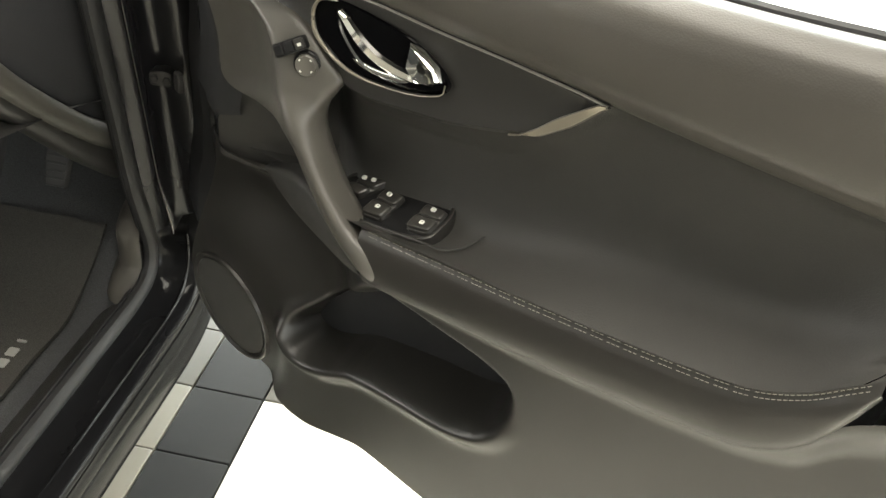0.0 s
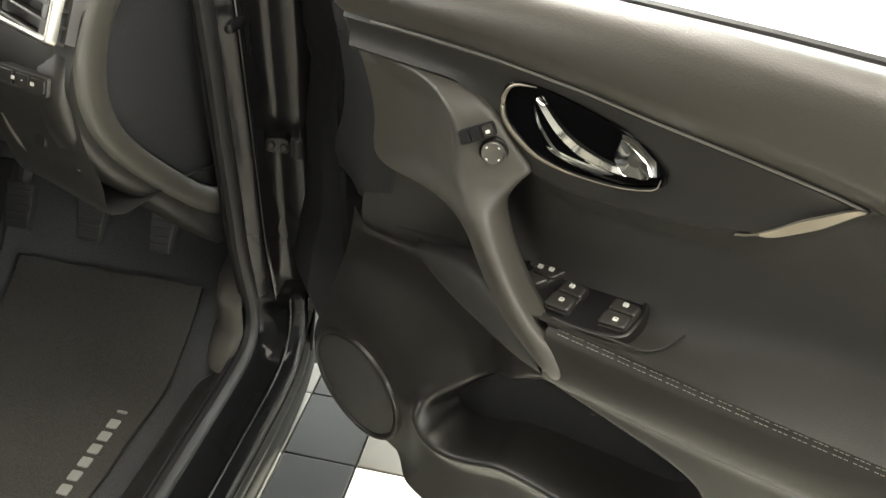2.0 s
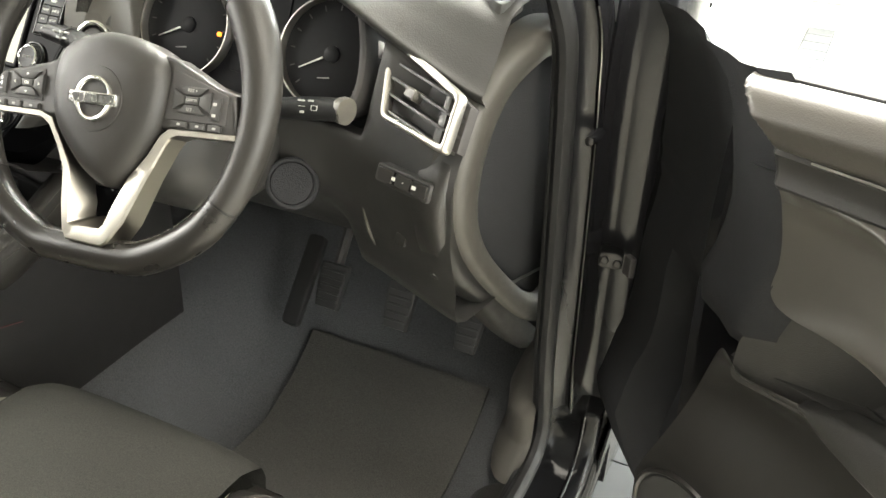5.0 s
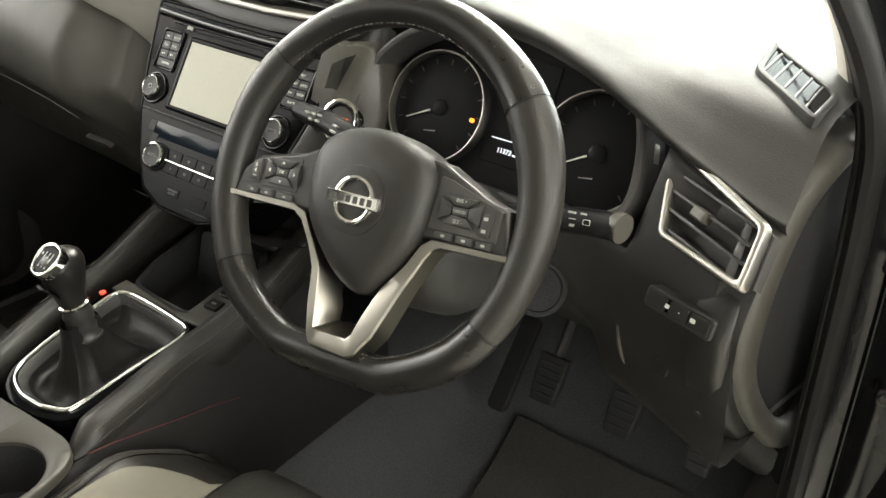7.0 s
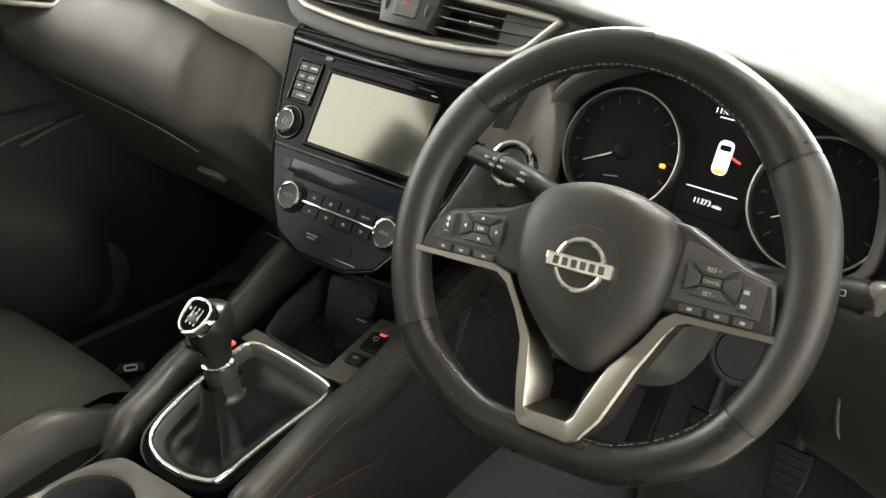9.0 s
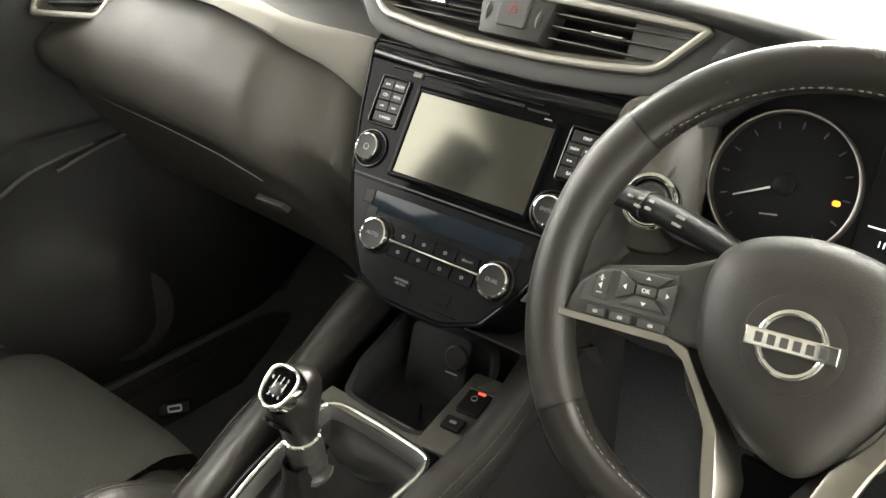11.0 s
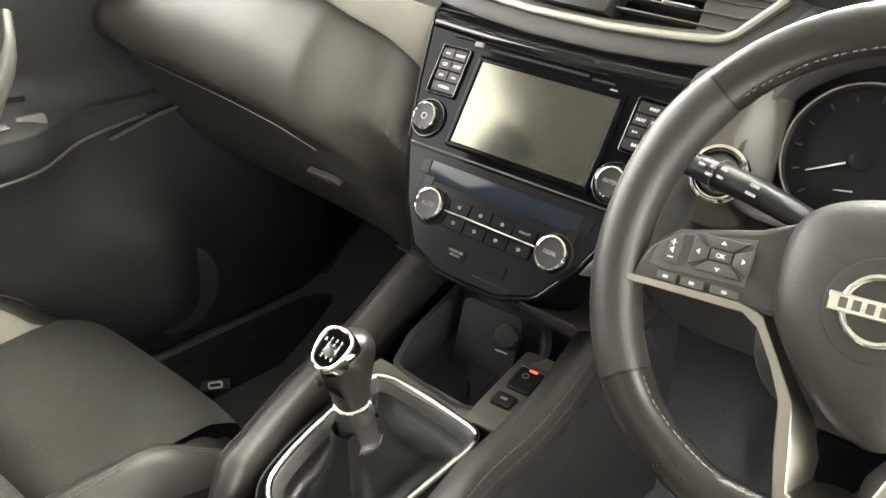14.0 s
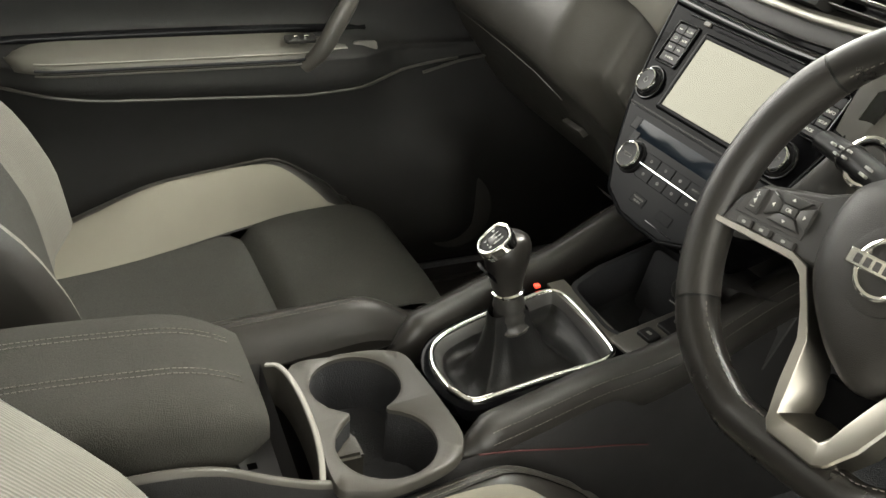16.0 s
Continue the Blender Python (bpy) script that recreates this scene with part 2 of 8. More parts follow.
def thick(bm, depth):
    """Gives an open skin a thickness, away from its normals."""
    bmesh.ops.recalc_face_normals(bm, faces=bm.faces)
    bm.normal_update()
    geom = bmesh.ops.solidify(bm, geom=bm.faces[:], thickness=depth)
    return bm


def tube(path, radius, sides=10, closed=False, flat=1.0, up=(0, 0, 1)):
    """A round bar along path; radius a number or one for each point; flat squeezes it along its second axis."""
    p = [Vector(q) for q in path]
    n = len(p)
    rad = radius if isinstance(radius, (list, tuple)) else [radius] * n
    rings = []
    for i in range(n):
        if closed:
            d = p[(i + 1) % n] - p[i - 1]
        else:
            d = p[min(i + 1, n - 1)] - p[max(i - 1, 0)]
        d = d.normalized()
        a = d.cross(Vector(up))
        if a.length < 1e-4:
            a = d.cross(Vector((1, 0, 0)))
        a.normalize()
        b = d.cross(a)
        rings.append([tuple(p[i] + rad[i] * (math.cos(w) * a + flat * math.sin(w) * b))
                      for w in (2 * math.pi * j / sides for j in range(sides))])
    return loft(rings, True, not closed, closed)


def inset(poly, d):
    """A polygon (list of 2D points, anticlockwise) moved inwards by d."""
    n = len(poly)
    area = sum(poly[i][0] * poly[(i + 1) % n][1] - poly[(i + 1) % n][0] * poly[i][1] for i in range(n))
    s = 1 if area > 0 else -1
    out = []
    for i in range(n):
        p, a, b = Vector(poly[i][:2]), Vector(poly[i - 1][:2]), Vector(poly[(i + 1) % n][:2])
        e, f = (p - a), (b - p)
        if e.length < 1e-9 or f.length < 1e-9:
            out.append(tuple(p))
            continue
        e.normalize(), f.normalize()
        m = Vector((-e.y - f.y, e.x + f.x))
        if m.length < 1e-6:
            out.append(tuple(p))
            continue
        m.normalize()
        c = max(0.35, m.dot(Vector((-e.y, e.x))))
        out.append(tuple(p + s * m * d / c))
    return out


def plate(poly, depth, edge=0.001, m=None, back=0.0, r=0.0):
    """A slab with a rounded front edge: outline in x, y, front at z = depth, back at z = back; then laid by the pose m."""
    e = min(edge, abs(depth - back) * 0.49)
    def ring(d, z):
        q = inset(poly, d) if d else poly
        return [(x, y, z) for x, y in (rounded(q, max(0.0006, r - d)) if r else q)]
    rings = [ring(0, back), ring(0, depth - e), ring(0.3 * e, depth - 0.3 * e), ring(e, depth)]
    bm = loft(rings)
    if m is not None:
        bm.transform(m)
    return bm


def frame_ring(poly, width, depth, edge=0.001, m=None, back=0.0, r=0.0):
    """A frame of that width inside an outline, with a hollow middle."""
    e = edge
    def ring(d, z):
        q = inset(poly, d) if d else poly
        return [(x, y, z) for x, y in (rounded(q, max(0.0015, r - 0.6 * d)) if r else q)]
    rings = [ring(0, back), ring(0, depth - e), ring(0.3 * e, depth - 0.3 * e), ring(e, depth), ring(width - e, depth), ring(width - 0.3 * e, depth - 0.3 * e), ring(width, depth - e), ring(width, back)]
    bm = loft(rings, True, False, True)
    if m is not None:
        bm.transform(m)
    return bm


def round_rect(w, h, r, n=5, cx=0.0, cy=0.0):
    r = min(r, w / 2 - 1e-5, h / 2 - 1e-5)
    pts = []
    for qx, qy, a0 in ((1, 1, 0), (-1, 1, 90), (-1, -1, 180), (1, -1, 270)):
        for i in range(n):
            a = radians(a0 + 90 * i / (n - 1))
            pts.append((cx + qx * (w / 2 - r) + r * math.cos(a), cy + qy * (h / 2 - r) + r * math.sin(a)))
    return pts


def rounded(poly, r, n=5):
    """A polygon with its corners rounded to about r."""
    out, k = [], len(poly)
    for i in range(k):
        p, a, b = Vector(poly[i]), Vector(poly[i - 1]), Vector(poly[(i + 1) % k])
        e, f = a - p, b - p
        d = min(r, e.length * 0.45, f.length * 0.45)
        s, t = p + e.normalized() * d, p + f.normalized() * d
        for j in range(n):
            u = j / (n - 1)
            q = s * (1 - u) ** 2 + p * 2 * u * (1 - u) + t * u * u
            out.append((q.x, q.y))
    return out


def disc(r, n=28, cx=0.0, cy=0.0):
    return [(cx + r * math.cos(2 * math.pi * i / n), cy + r * math.sin(2 * math.pi * i / n)) for i in range(n)]


def turned(profile, n=28, m=None, cap=True):
    """A solid of revolution about z: profile of (radius, height)."""
    rings = [[(r * math.cos(2 * math.pi * i / n), r * math.sin(2 * math.pi * i / n), z) for i in range(n)] for r, z in profile]
    bm = loft(rings, True, cap)
    if m is not None:
        bm.transform(m)
    return bm


def block(lo, hi, edge=0.004):
    (x0, y0, z0), (x1, y1, z1) = lo, hi
    bm = bmesh.new()
    bmesh.ops.create_cube(bm, size=1)
    for v in bm.verts:
        v.co = ((x0 + x1) / 2 + v.co.x * (x1 - x0), (y0 + y1) / 2 + v.co.y * (y1 - y0), (z0 + z1) / 2 + v.co.z * (z1 - z0))
    if edge:
        bmesh.ops.bevel(bm, geom=bm.edges[:], offset=edge, segments=2, affect="EDGES")
    return bm


def join(*bms):
    out = bms[0]
    for b in bms[1:]:
        me = bpy.data.meshes.new("tmp")
        b.to_mesh(me)
        out.from_mesh(me)
        bpy.data.meshes.remove(me)
        b.free()
    return out


def thing(name, base, label, category, group="", kind=""):
    ob = new(name)
    ob.empty_display_size = 0.05
    ob.location = base
    return tagged(ob, label, category, group, kind)


def mesh_from(name, bm, mat, base=(0, 0, 0), angle=38):
    bm.transform(Matrix.Translation(-Vector(base)))
    me = bpy.data.meshes.new(name)
    bm.to_mesh(me)
    bm.free()
    me.set_sharp_from_angle(angle=radians(angle))
    me.polygons.foreach_set("use_smooth", [len(p.vertices) <= 4 for p in me.polygons])
    me.materials.append(mat)
    return me


def base_of(ob):
    v = Vector((0, 0, 0))
    while ob is not None:
        v += ob.location
        ob = ob.parent
    return v


def part(name, bm, mat, parent, label="", kind="", angle=38):
    """One mesh, given in the world's metres, as a part of a thing (or of a part)."""
    ob = new(name, mesh_from(name, bm, mat, base_of(parent), angle))
    ob.parent = parent
    return tagged(ob, label, kind=kind)


def single(name, bm, mat, label, category="", kind="", group="", angle=38):
    return tagged(new(name, mesh_from(name, bm, mat, (0, 0, 0), angle)), label, category, group, kind)


def lettering(words, size, m, mat, parent, name="lettering", extrude=0.0002, label=""):
    cu = bpy.data.curves.new("words", "FONT")
    cu.body, cu.size, cu.align_x, cu.align_y, cu.extrude, cu.resolution_u = words, size, "CENTER", "CENTER", extrude, 3
    tmp = bpy.data.objects.new("words", cu)
    scene.collection.objects.link(tmp)
    me = bpy.data.meshes.new_from_object(tmp.evaluated_get(bpy.context.evaluated_depsgraph_get()))
    bm = bmesh.new()
    bm.from_mesh(me)
    bpy.data.objects.remove(tmp)
    bpy.data.meshes.remove(me)
    bpy.data.curves.remove(cu)
    bm.transform(m)
    return part(name, bm, mat, parent, label)


def basis(origin, ex, ey):
    """A pose with the given x and y directions."""
    ex = Vector(ex).normalized()
    ez = ex.cross(Vector(ey)).normalized()
    ey = ez.cross(ex)
    return Matrix(((ex.x, ey.x, ez.x, origin[0]), (ex.y, ey.y, ez.y, origin[1]), (ex.z, ey.z, ez.z, origin[2]), (0, 0, 0, 1)))


def stitch_line(path, length=0.0035, gap=0.0018, radius=0.0005):
    """A row of short stitches along a path of points."""
    p = [Vector(q) for q in path]
    bm = bmesh.new()
    step, left = length + gap, 0.0
    for a, b in zip(p, p[1:]):
        d = b - a
        run = d.length
        if run < 1e-6:
            continue
        d.normalize()
        s = left
        while s + length <= run:
            c = a + d * (s + length / 2)
            q = d.to_track_quat("X", "Z").to_matrix().to_4x4()
            mm = Matrix.Translation(c) @ q @ Matrix.Diagonal((length, radius * 2, radius * 2, 1))
            v = [bm.verts.new(mm @ Vector((i - 0.5, j - 0.5, k - 0.5))) for i in (0, 1) for j in (0, 1) for k in (0, 1)]
            for f in ((0, 1, 3, 2), (4, 6, 7, 5), (0, 4, 5, 1), (2, 3, 7, 6), (0, 2, 6, 4), (1, 5, 7, 3)):
                bm.faces.new([v[i] for i in f])
            s += step
        left = max(0.0, s - run)
    return bm

# ---------------------------------------------------------------- showroom
floor = single("floor", block((-7, -10, -0.12), (7, 6, -0.012), 0), GROUT, "grey grout bed of the tiled showroom floor", kind="structure")
single("ceiling", block((-7, -10, 8.4), (7, 6, 8.6), 0), WALL_GREY, "plain grey showroom ceiling", kind="structure")
single("wall_south", block((-7.2, -10.2, 0), (7.2, -10, 8.4), 0), WALL_GREY, "plain grey showroom wall", kind="structure")


def window_wall(name, m, half, height):
    """A wall with one wide opening, and its glazing bars."""
    bm = join(block((-half, 0, 0), (half, 0.2, 0.25), 0), block((-half, 0, height - 0.25), (half, 0.2, 8.4), 0),
              block((-half, 0, 0.25), (-half + 0.6, 0.2, height - 0.25), 0), block((half - 0.6, 0, 0.25), (half, 0.2, height - 0.25), 0))
    bm.transform(m)
    wall = single(name, bm, WALL_WHITE, "white showroom wall with a wide glazed opening", kind="structure")
    return wall


window_wall("wall_north", pose(0, 6, 0), 7, 3.8)
window_wall("wall_west", pose(-7, -2, 0, 0, 0, 90), 8, 8.1)
window_wall("wall_east", pose(7, -2, 0, 0, 0, -90), 8, 3.8)
haze = material("bright hazy daylight", (0.97, 1.0, 0.96), 1.0, emit=2.6, spots=0.02)
single("backdrop", join(block((-9, 8.0, -1), (9, 8.05, 6), 0), block((9.0, -12, -1), (9.05, 8, 6), 0)), haze,
       "pale washed-out daylight outside the showroom", kind="structure")

# added out of view, dimmer than the haze, so black gloss mirrors little
dim = material("dim unseen backdrop", (0.55, 0.58, 0.56), 1.0, emit=0.35, spots=0.05)
single("backdrop_west", block((-9.05, -12, -1), (-9.0, 8, 10), 0), dim, "unseen dim backdrop added to keep gloss reflections dark", kind="structure")

# floor tiles: a dark border with a grey line beside the car, cream beyond
TILE_W = 0.178


def tile_mesh(name, sx, sy, mat):
    bm = plate(round_rect(sx, sy, 0.002, 2), 0.0, 0.002, None, -0.012)
    return mesh_from(name, bm, mat)


# ---------------------------------------------------------------- car body
car = thing("body_shell", (0, 0, 0.15), "black car body shell with its driver's door opening", "car")


def along(path, section, closed=False):
    """Sweeps a section of (outward, away) steps along a path in the plane of the door opening; away points out of the opening."""
    rings = []
    n = len(path)
    for i, p in enumerate(path):
        d = Vector(path[min(i + 1, n - 1)]) - Vector(path[max(i - 1, 0)])
        d.normalize()
        out = Vector((1, 0, 0))
        out = (out - d * out.dot(d)).normalized()
        away = d.cross(out)
        rings.append([tuple(Vector(p) + out * a + away * b) for a, b in section])
    return rings


# edge of the opening, from the sill round to the windscreen pillar
OPENING = curve_pts([(0.776, -1.00, 0.316), (0.776, -0.50, 0.316), (0.776, 0.00, 0.316), (0.776, 0.20, 0.317), (0.776, 0.34, 0.317), (0.776, 0.40, 0.319),
                     (0.776, 0.452, 0.330), (0.776, 0.478, 0.360), (0.776, 0.482, 0.40), (0.776, 0.468, 0.46), (0.776, 0.450, 0.53), (0.775, 0.436, 0.64), (0.774, 0.420, 0.76),
                     (0.772, 0.406, 0.88), (0.769, 0.398, 0.96), (0.762, 0.385, 1.05), (0.742, 0.32, 1.15), (0.70, 0.18, 1.28),
                     (0.64, -0.02, 1.43), (0.60, -0.25, 1.54)], 120)
SEAL = [(0.020 * math.cos(a) * 0.7 - 0.002, 0.016 * math.sin(a)) for a in (2 * math.pi * i / 10 for i in range(10))]
seal = part("door_seal", loft(along(OPENING, SEAL)), RUBBER, car, "black rubber door seal")
part("seal_lip", tube([(x - 0.016, y, z + 0.004) for x, y, z in OPENING], 0.006, 8), RUBBER, car)
def closing(rings, start):
    """Lets the last rings of a sweep run forward, out of sight behind the pillar."""
    n = len(rings)
    out = []
    for i, r in enumerate(rings):
        f = smooth(start, n - 1, i)
        out.append([(x, y + 0.07 * f, z) for x, y, z in r])
    return out


shell = along(OPENING[:60], [(0.008, 0.004), (0.018, 0.012), (0.040, 0.015), (0.056, 0.016), (0.058, 0.0145), (0.0605, 0.0145), (0.0625, 0.017), (0.078, 0.019), (0.084, 0.025), (0.086, 0.036)])
part("sill", thick(loft(closing(shell, 50), False, False), 0.004), SILL_PAINT, car, "glossy black painted sill")
post = along(OPENING[50:], [(0.006, 0.006), (0.020, 0.020), (0.030, 0.022), (0.036, 0.018), (0.040, 0.022), (0.044, 0.045)])
part("door_pillar", thick(loft(post, False, False), 0.004), PILLAR_PAINT, car, "black painted pillar")
# glint on the flange edge, put in as a thin silver tube
part("pillar_glint", tube([tuple(Vector(r[3]) + Vector((0, -0.001, 0))) for r in post[:46]], 0.0010, 6), SILVER, car, "silver tube for the glint along the flange edge")
lower = along(OPENING[:50], [(0.0872, 0.034), (0.0890, 0.042), (0.0915, 0.047), (0.0918, 0.058), (0.0895, 0.062), (0.0915, 0.066), (0.0935, 0.095), (0.090, 0.112), (0.07, 0.122)])
part("sill_cladding", thick(loft(closing(lower, 40), False, False), 0.004), CLADDING, car, "glossy black sill moulding")
# inner scuff plate and kick panel
inner = [[(0.764, y, 0.314), (0.752, y, 0.313), (0.735, y, 0.305), (0.715, y, 0.288), (0.698, y, 0.266), (0.690, y, 0.240)]
         for y in [-1 + 0.05 * i for i in range(27)] + [0.34, 0.37, 0.40]]
part("scuff_plate", thick(loft(inner, False, False), 0.003), BLACK_HARD, car, "black plastic scuff plate")
kick = []
for i in range(16):
    t = i / 15
    z = 0.312 + 0.14 * t
    y = 0.395 + 0.055 * smooth(0, 0.3, t) + 0.10 * smooth(0.7, 1.0, t)
    kick.append([(0.764, y + 0.012, z), (0.756, y + 0.004, z), (0.744, y + 0.002, z), (0.730, y + 0.010, z), (0.716, y + 0.03, z), (0.700, y + 0.08, z), (0.692, y + 0.20, z)])
part("kick_panel", thick(loft(kick, False, False), 0.003), KICK_TRIM, car, "grey plastic kick panel", angle=60)
# floor pan, tunnel, bulkhead
pan = []
for y in [-1.6 + 0.08 * i for i in range(32)]:
    zf = 0.245 + max(0.0, y - 0.42) * 0.75
    tun = 0.42 + max(0.0, y - 0.42) * 0.3
    pan.append([(-0.72, y, 0.36), (-0.70, y, zf + 0.02), (-0.66, y, zf), (-0.22, y, zf), (-0.17, y, zf + 0.05), (-0.13, y, tun), (0.13, y, tun),
                (0.17, y, zf + 0.05), (0.22, y, zf), (0.66, y, zf), (0.695, y, zf + 0.004), (0.752, y, 0.30)])
part("floor_carpet", thick(loft(pan, False, False), 0.01), CARPET, car, "black floor carpet", angle=80)
part("bulkhead", block((-0.78, 0.84, 0.30), (0.745, 0.90, 1.06), 0.01), CARPET, car, "black carpeted bulkhead")
# far side, roof and rear to close the cabin
far_wall = [[(-0.745, y, 0.34), (-0.80, y, 0.40), (-0.83, y, 0.6), (-0.83, y, 1.0), (-0.80, y, 1.06)] for y in (-1.6, -1.2, -0.8, -0.4, 0, 0.4, 0.9)]
part("far_side_panel", thick(loft(far_wall, False, False), 0.02), PAINT, car, "black painted side of the car")
roof = []
for i in range(15):
    y = 0.12 - 1.75 * i / 14
    h = 1.70 + 0.05 * math.sin(math.pi * min(1, (0.12 - y) / 1.75))
    roof.append([(0.60 - 1.20 * j / 12, y, h - 0.07 * (2 * j / 12 - 1) ** 4) for j in range(13)])
part("headlining", thick(loft(roof, False, False), 0.03), ROOF, car, "grey cloth headlining")
part("roof_panel", thick(loft([[(x * 1.02, y, z + 0.045) for x, y, z in r] for r in roof], False, False), 0.004), PAINT, car, "glossy black roof")
for sgn in (-1, 1):
    rail = [[(sgn * x, y, z) for x, z in ((0.585, 1.665), (0.605, 1.655), (0.63, 1.645), (0.66, 1.640), (0.68, 1.66), (0.67, 1.71), (0.60, 1.77))] for y in (-1.62, -1.2, -0.8, -0.4, -0.1)]
    part("roof_rail", loft(rail, True, True), ROOF if sgn < 0 else PAINT, car, "roof rail over the door")
part("rear_panel", block((-0.74, -1.66, 0.25), (0.74, -1.62, 1.2), 0.01), CARPET, car, "dark rear of the cabin")
far_pillar = curve_pts([(-0.745, 0.55, 1.02), (-0.72, 0.36, 1.15), (-0.68, 0.18, 1.28), (-0.63, -0.02, 1.43), (-0.60, -0.25, 1.54)], 24)
part("far_pillar", tube(far_pillar, 0.035, 10), HEADLINE, car, "pale windscreen pillar trim")
near_pillar = curve_pts([(0.738, 0.60, 1.02), (0.733, 0.47, 1.09), (0.724, 0.38, 1.18), (0.70, 0.24, 1.29), (0.65, 0.05, 1.42), (0.61, -0.05, 1.48)], 28)
part("pillar_trim", tube(near_pillar, 0.036, 10, flat=1.2), HEADLINE, car, "pale windscreen pillar trim")
fp = curve_pts([(-0.78, -0.82, 0.36), (-0.78, -0.78, 0.8), (-0.75, -0.72, 1.1), (-0.68, -0.645, 1.40), (-0.64, -0.60, 1.58)], 20)
part("far_centre_pillar", tube(fp, 0.062, 12), BLACK_SOFT, car)
bp = curve_pts([(0.74, -0.98, 0.36), (0.74, -0.97, 0.8), (0.70, -0.95, 1.1), (0.60, -0.92, 1.54)], 20)
part("rear_pillar", tube(bp, 0.07, 10), PAINT, car)
screen_rows = []
for i in range(13):
    t = i / 12
    y, z = 0.90 - 0.86 * t, 1.085 + 0.49 * t
    half = 0.70 - 0.10 * t
    screen_rows.append([(half * (2 * j / 16 - 1), y + 0.10 * (1 - (2 * j / 16 - 1) ** 2), z) for j in range(17)])
ws = part("windscreen", thick(loft(screen_rows, False, False), 0.005), GLASS, car, "clear windscreen glass")
ws.visible_shadow = False
# bonnet outside the windscreen
bon = [[(0.84 * (2 * j / 12 - 1), 0.95 + 0.9 * i / 8, 1.03 - 0.16 * (i / 8) ** 1.5 - 0.05 * (2 * j / 12 - 1) ** 2) for j in range(13)] for i in range(9)]
part("bonnet", thick(loft(bon, False, False), 0.01), PAINT, car, "glossy black bonnet")
part("front_wing", thick(loft([[(0.84, 0.47 + 0.13 * i, 1.0 - 0.012 * i), (0.89, 0.49 + 0.13 * i, 0.93 - 0.01 * i), (0.90, 0.50 + 0.13 * i, 0.6), (0.87, 0.51 + 0.13 * i, 0.3)] for i in range(12)],
                              False, False), 0.004), PILLAR_GLOSS, car, "glossy black front wing")
part("sill_front", block((0.78, 0.56, 0.22), (0.872, 0.95, 0.50), 0.01), PILLAR_PAINT, car, "black end of the sill behind the wing")
# hinge pillar face
hp = []
for i in range(24):
    z = 0.40 + 0.70 * i / 23
    fy = table([(0.40, 0.505), (0.46, 0.492), (0.53, 0.474), (0.64, 0.460), (0.76, 0.446), (0.88, 0.432), (0.96, 0.424), (1.05, 0.425), (1.1, 0.43)], z, 0.02)
    hp.append([(0.812, fy - 0.002, z), (0.818, fy + 0.006, z), (0.824, fy + 0.020, z), (0.842, fy + 0.024, z), (0.868, fy + 0.024, z), (0.884, fy + 0.034, z), (0.894, fy + 0.06, z), (0.896, fy + 0.12, z)])
part("hinge_pillar", thick(loft(hp, False, False), 0.004), PILLAR_PAINT, car, "black painted hinge pillar face", angle=60)
bump = part("door_bumper", turned([(0.0080, -0.045), (0.0080, -0.012), (0.0065, -0.008), (0.0065, -0.002), (0.005, 0.0), (0.002, 0.0008)], 16, basis((0.808, 0.388, 0.913), (1, 0, 0), (0, 0, 1))), PILLAR_PAINT, car, "black rubber door bumper")
# steel tip stands in for the glint on the rubber
part("bumper_glint", turned([(0.0058, -0.004), (0.0056, 0.0015), (0.0040, 0.003), (0.001, 0.0034)], 14, basis((0.808, 0.388, 0.913), (1, 0, 0), (0, 0, 1))), STEEL_DARK, bump, "small steel tip added for the bumper's glint")

# ---------------------------------------------------------------- driver's door, open
# door frame of reference: u along the door from the hinge, v towards the cabin side, w up
DOOR_TURN = radians(63)
lean = Matrix.Rotation(radians(-4.2), 4, "Y")
du, dv = Vector((math.sin(DOOR_TURN), -math.cos(DOOR_TURN), 0)), Vector((-math.cos(DOOR_TURN), -math.sin(DOOR_TURN), 0))
pivot = Vector((0.38, 0, 1.0))


def at_door(u, v, w):
    p = du * u + dv * (v - 0.6) + Vector((0, 0, w)) - pivot
    return lean @ p + pivot + Vector((0.018, 0, 0))


def in_door(bm):
    for v in bm.verts:
        v.co = at_door(*v.co)
    bmesh.ops.recalc_face_normals(bm, faces=bm.faces)
    return bm


def door_pose(u, v, w, rx=0, ry=0, rz=0):
    """Lies on the door: x along it, y up, z towards the cabin."""
    e = at_door(u, v, w)
    m = basis(e, lean @ du, lean @ Vector((0, 0, 1)))
    return m @ pose(0, 0, 0, rx, ry, rz)


door = thing("driver_door", at_door(0.75, -0.05, 0.36), "open black car door with grained trim and a padded armrest", "car door")

TRIM_TOP = [(0.78, 0.996), (0.85, 0.993), (0.94, 0.991), (1.03, 0.987), (1.116, 0.979), (1.18, 0.970), (1.25, 0.962), (1.32, 0.953), (1.345, 0.948), (1.45, 0.935), (1.64, 0.915)]
TRIM_LOW = [(0.85, 0.958), (0.98, 0.954), (1.02, 0.930), (1.045, 0.900), (1.07, 0.886), (1.10, 0.882), (1.187, 0.885), (1.238, 0.893), (1.284, 0.903), (1.316, 0.922), (1.345, 0.947), (1.45, 0.934), (1.64, 0.914)]
STITCH_W = [(0.84, 0.775), (1.13, 0.771), (1.30, 0.771), (1.42, 0.774), (1.497, 0.779), (1.537, 0.790), (1.565, 0.806), (1.582, 0.824), (1.64, 0.86)]
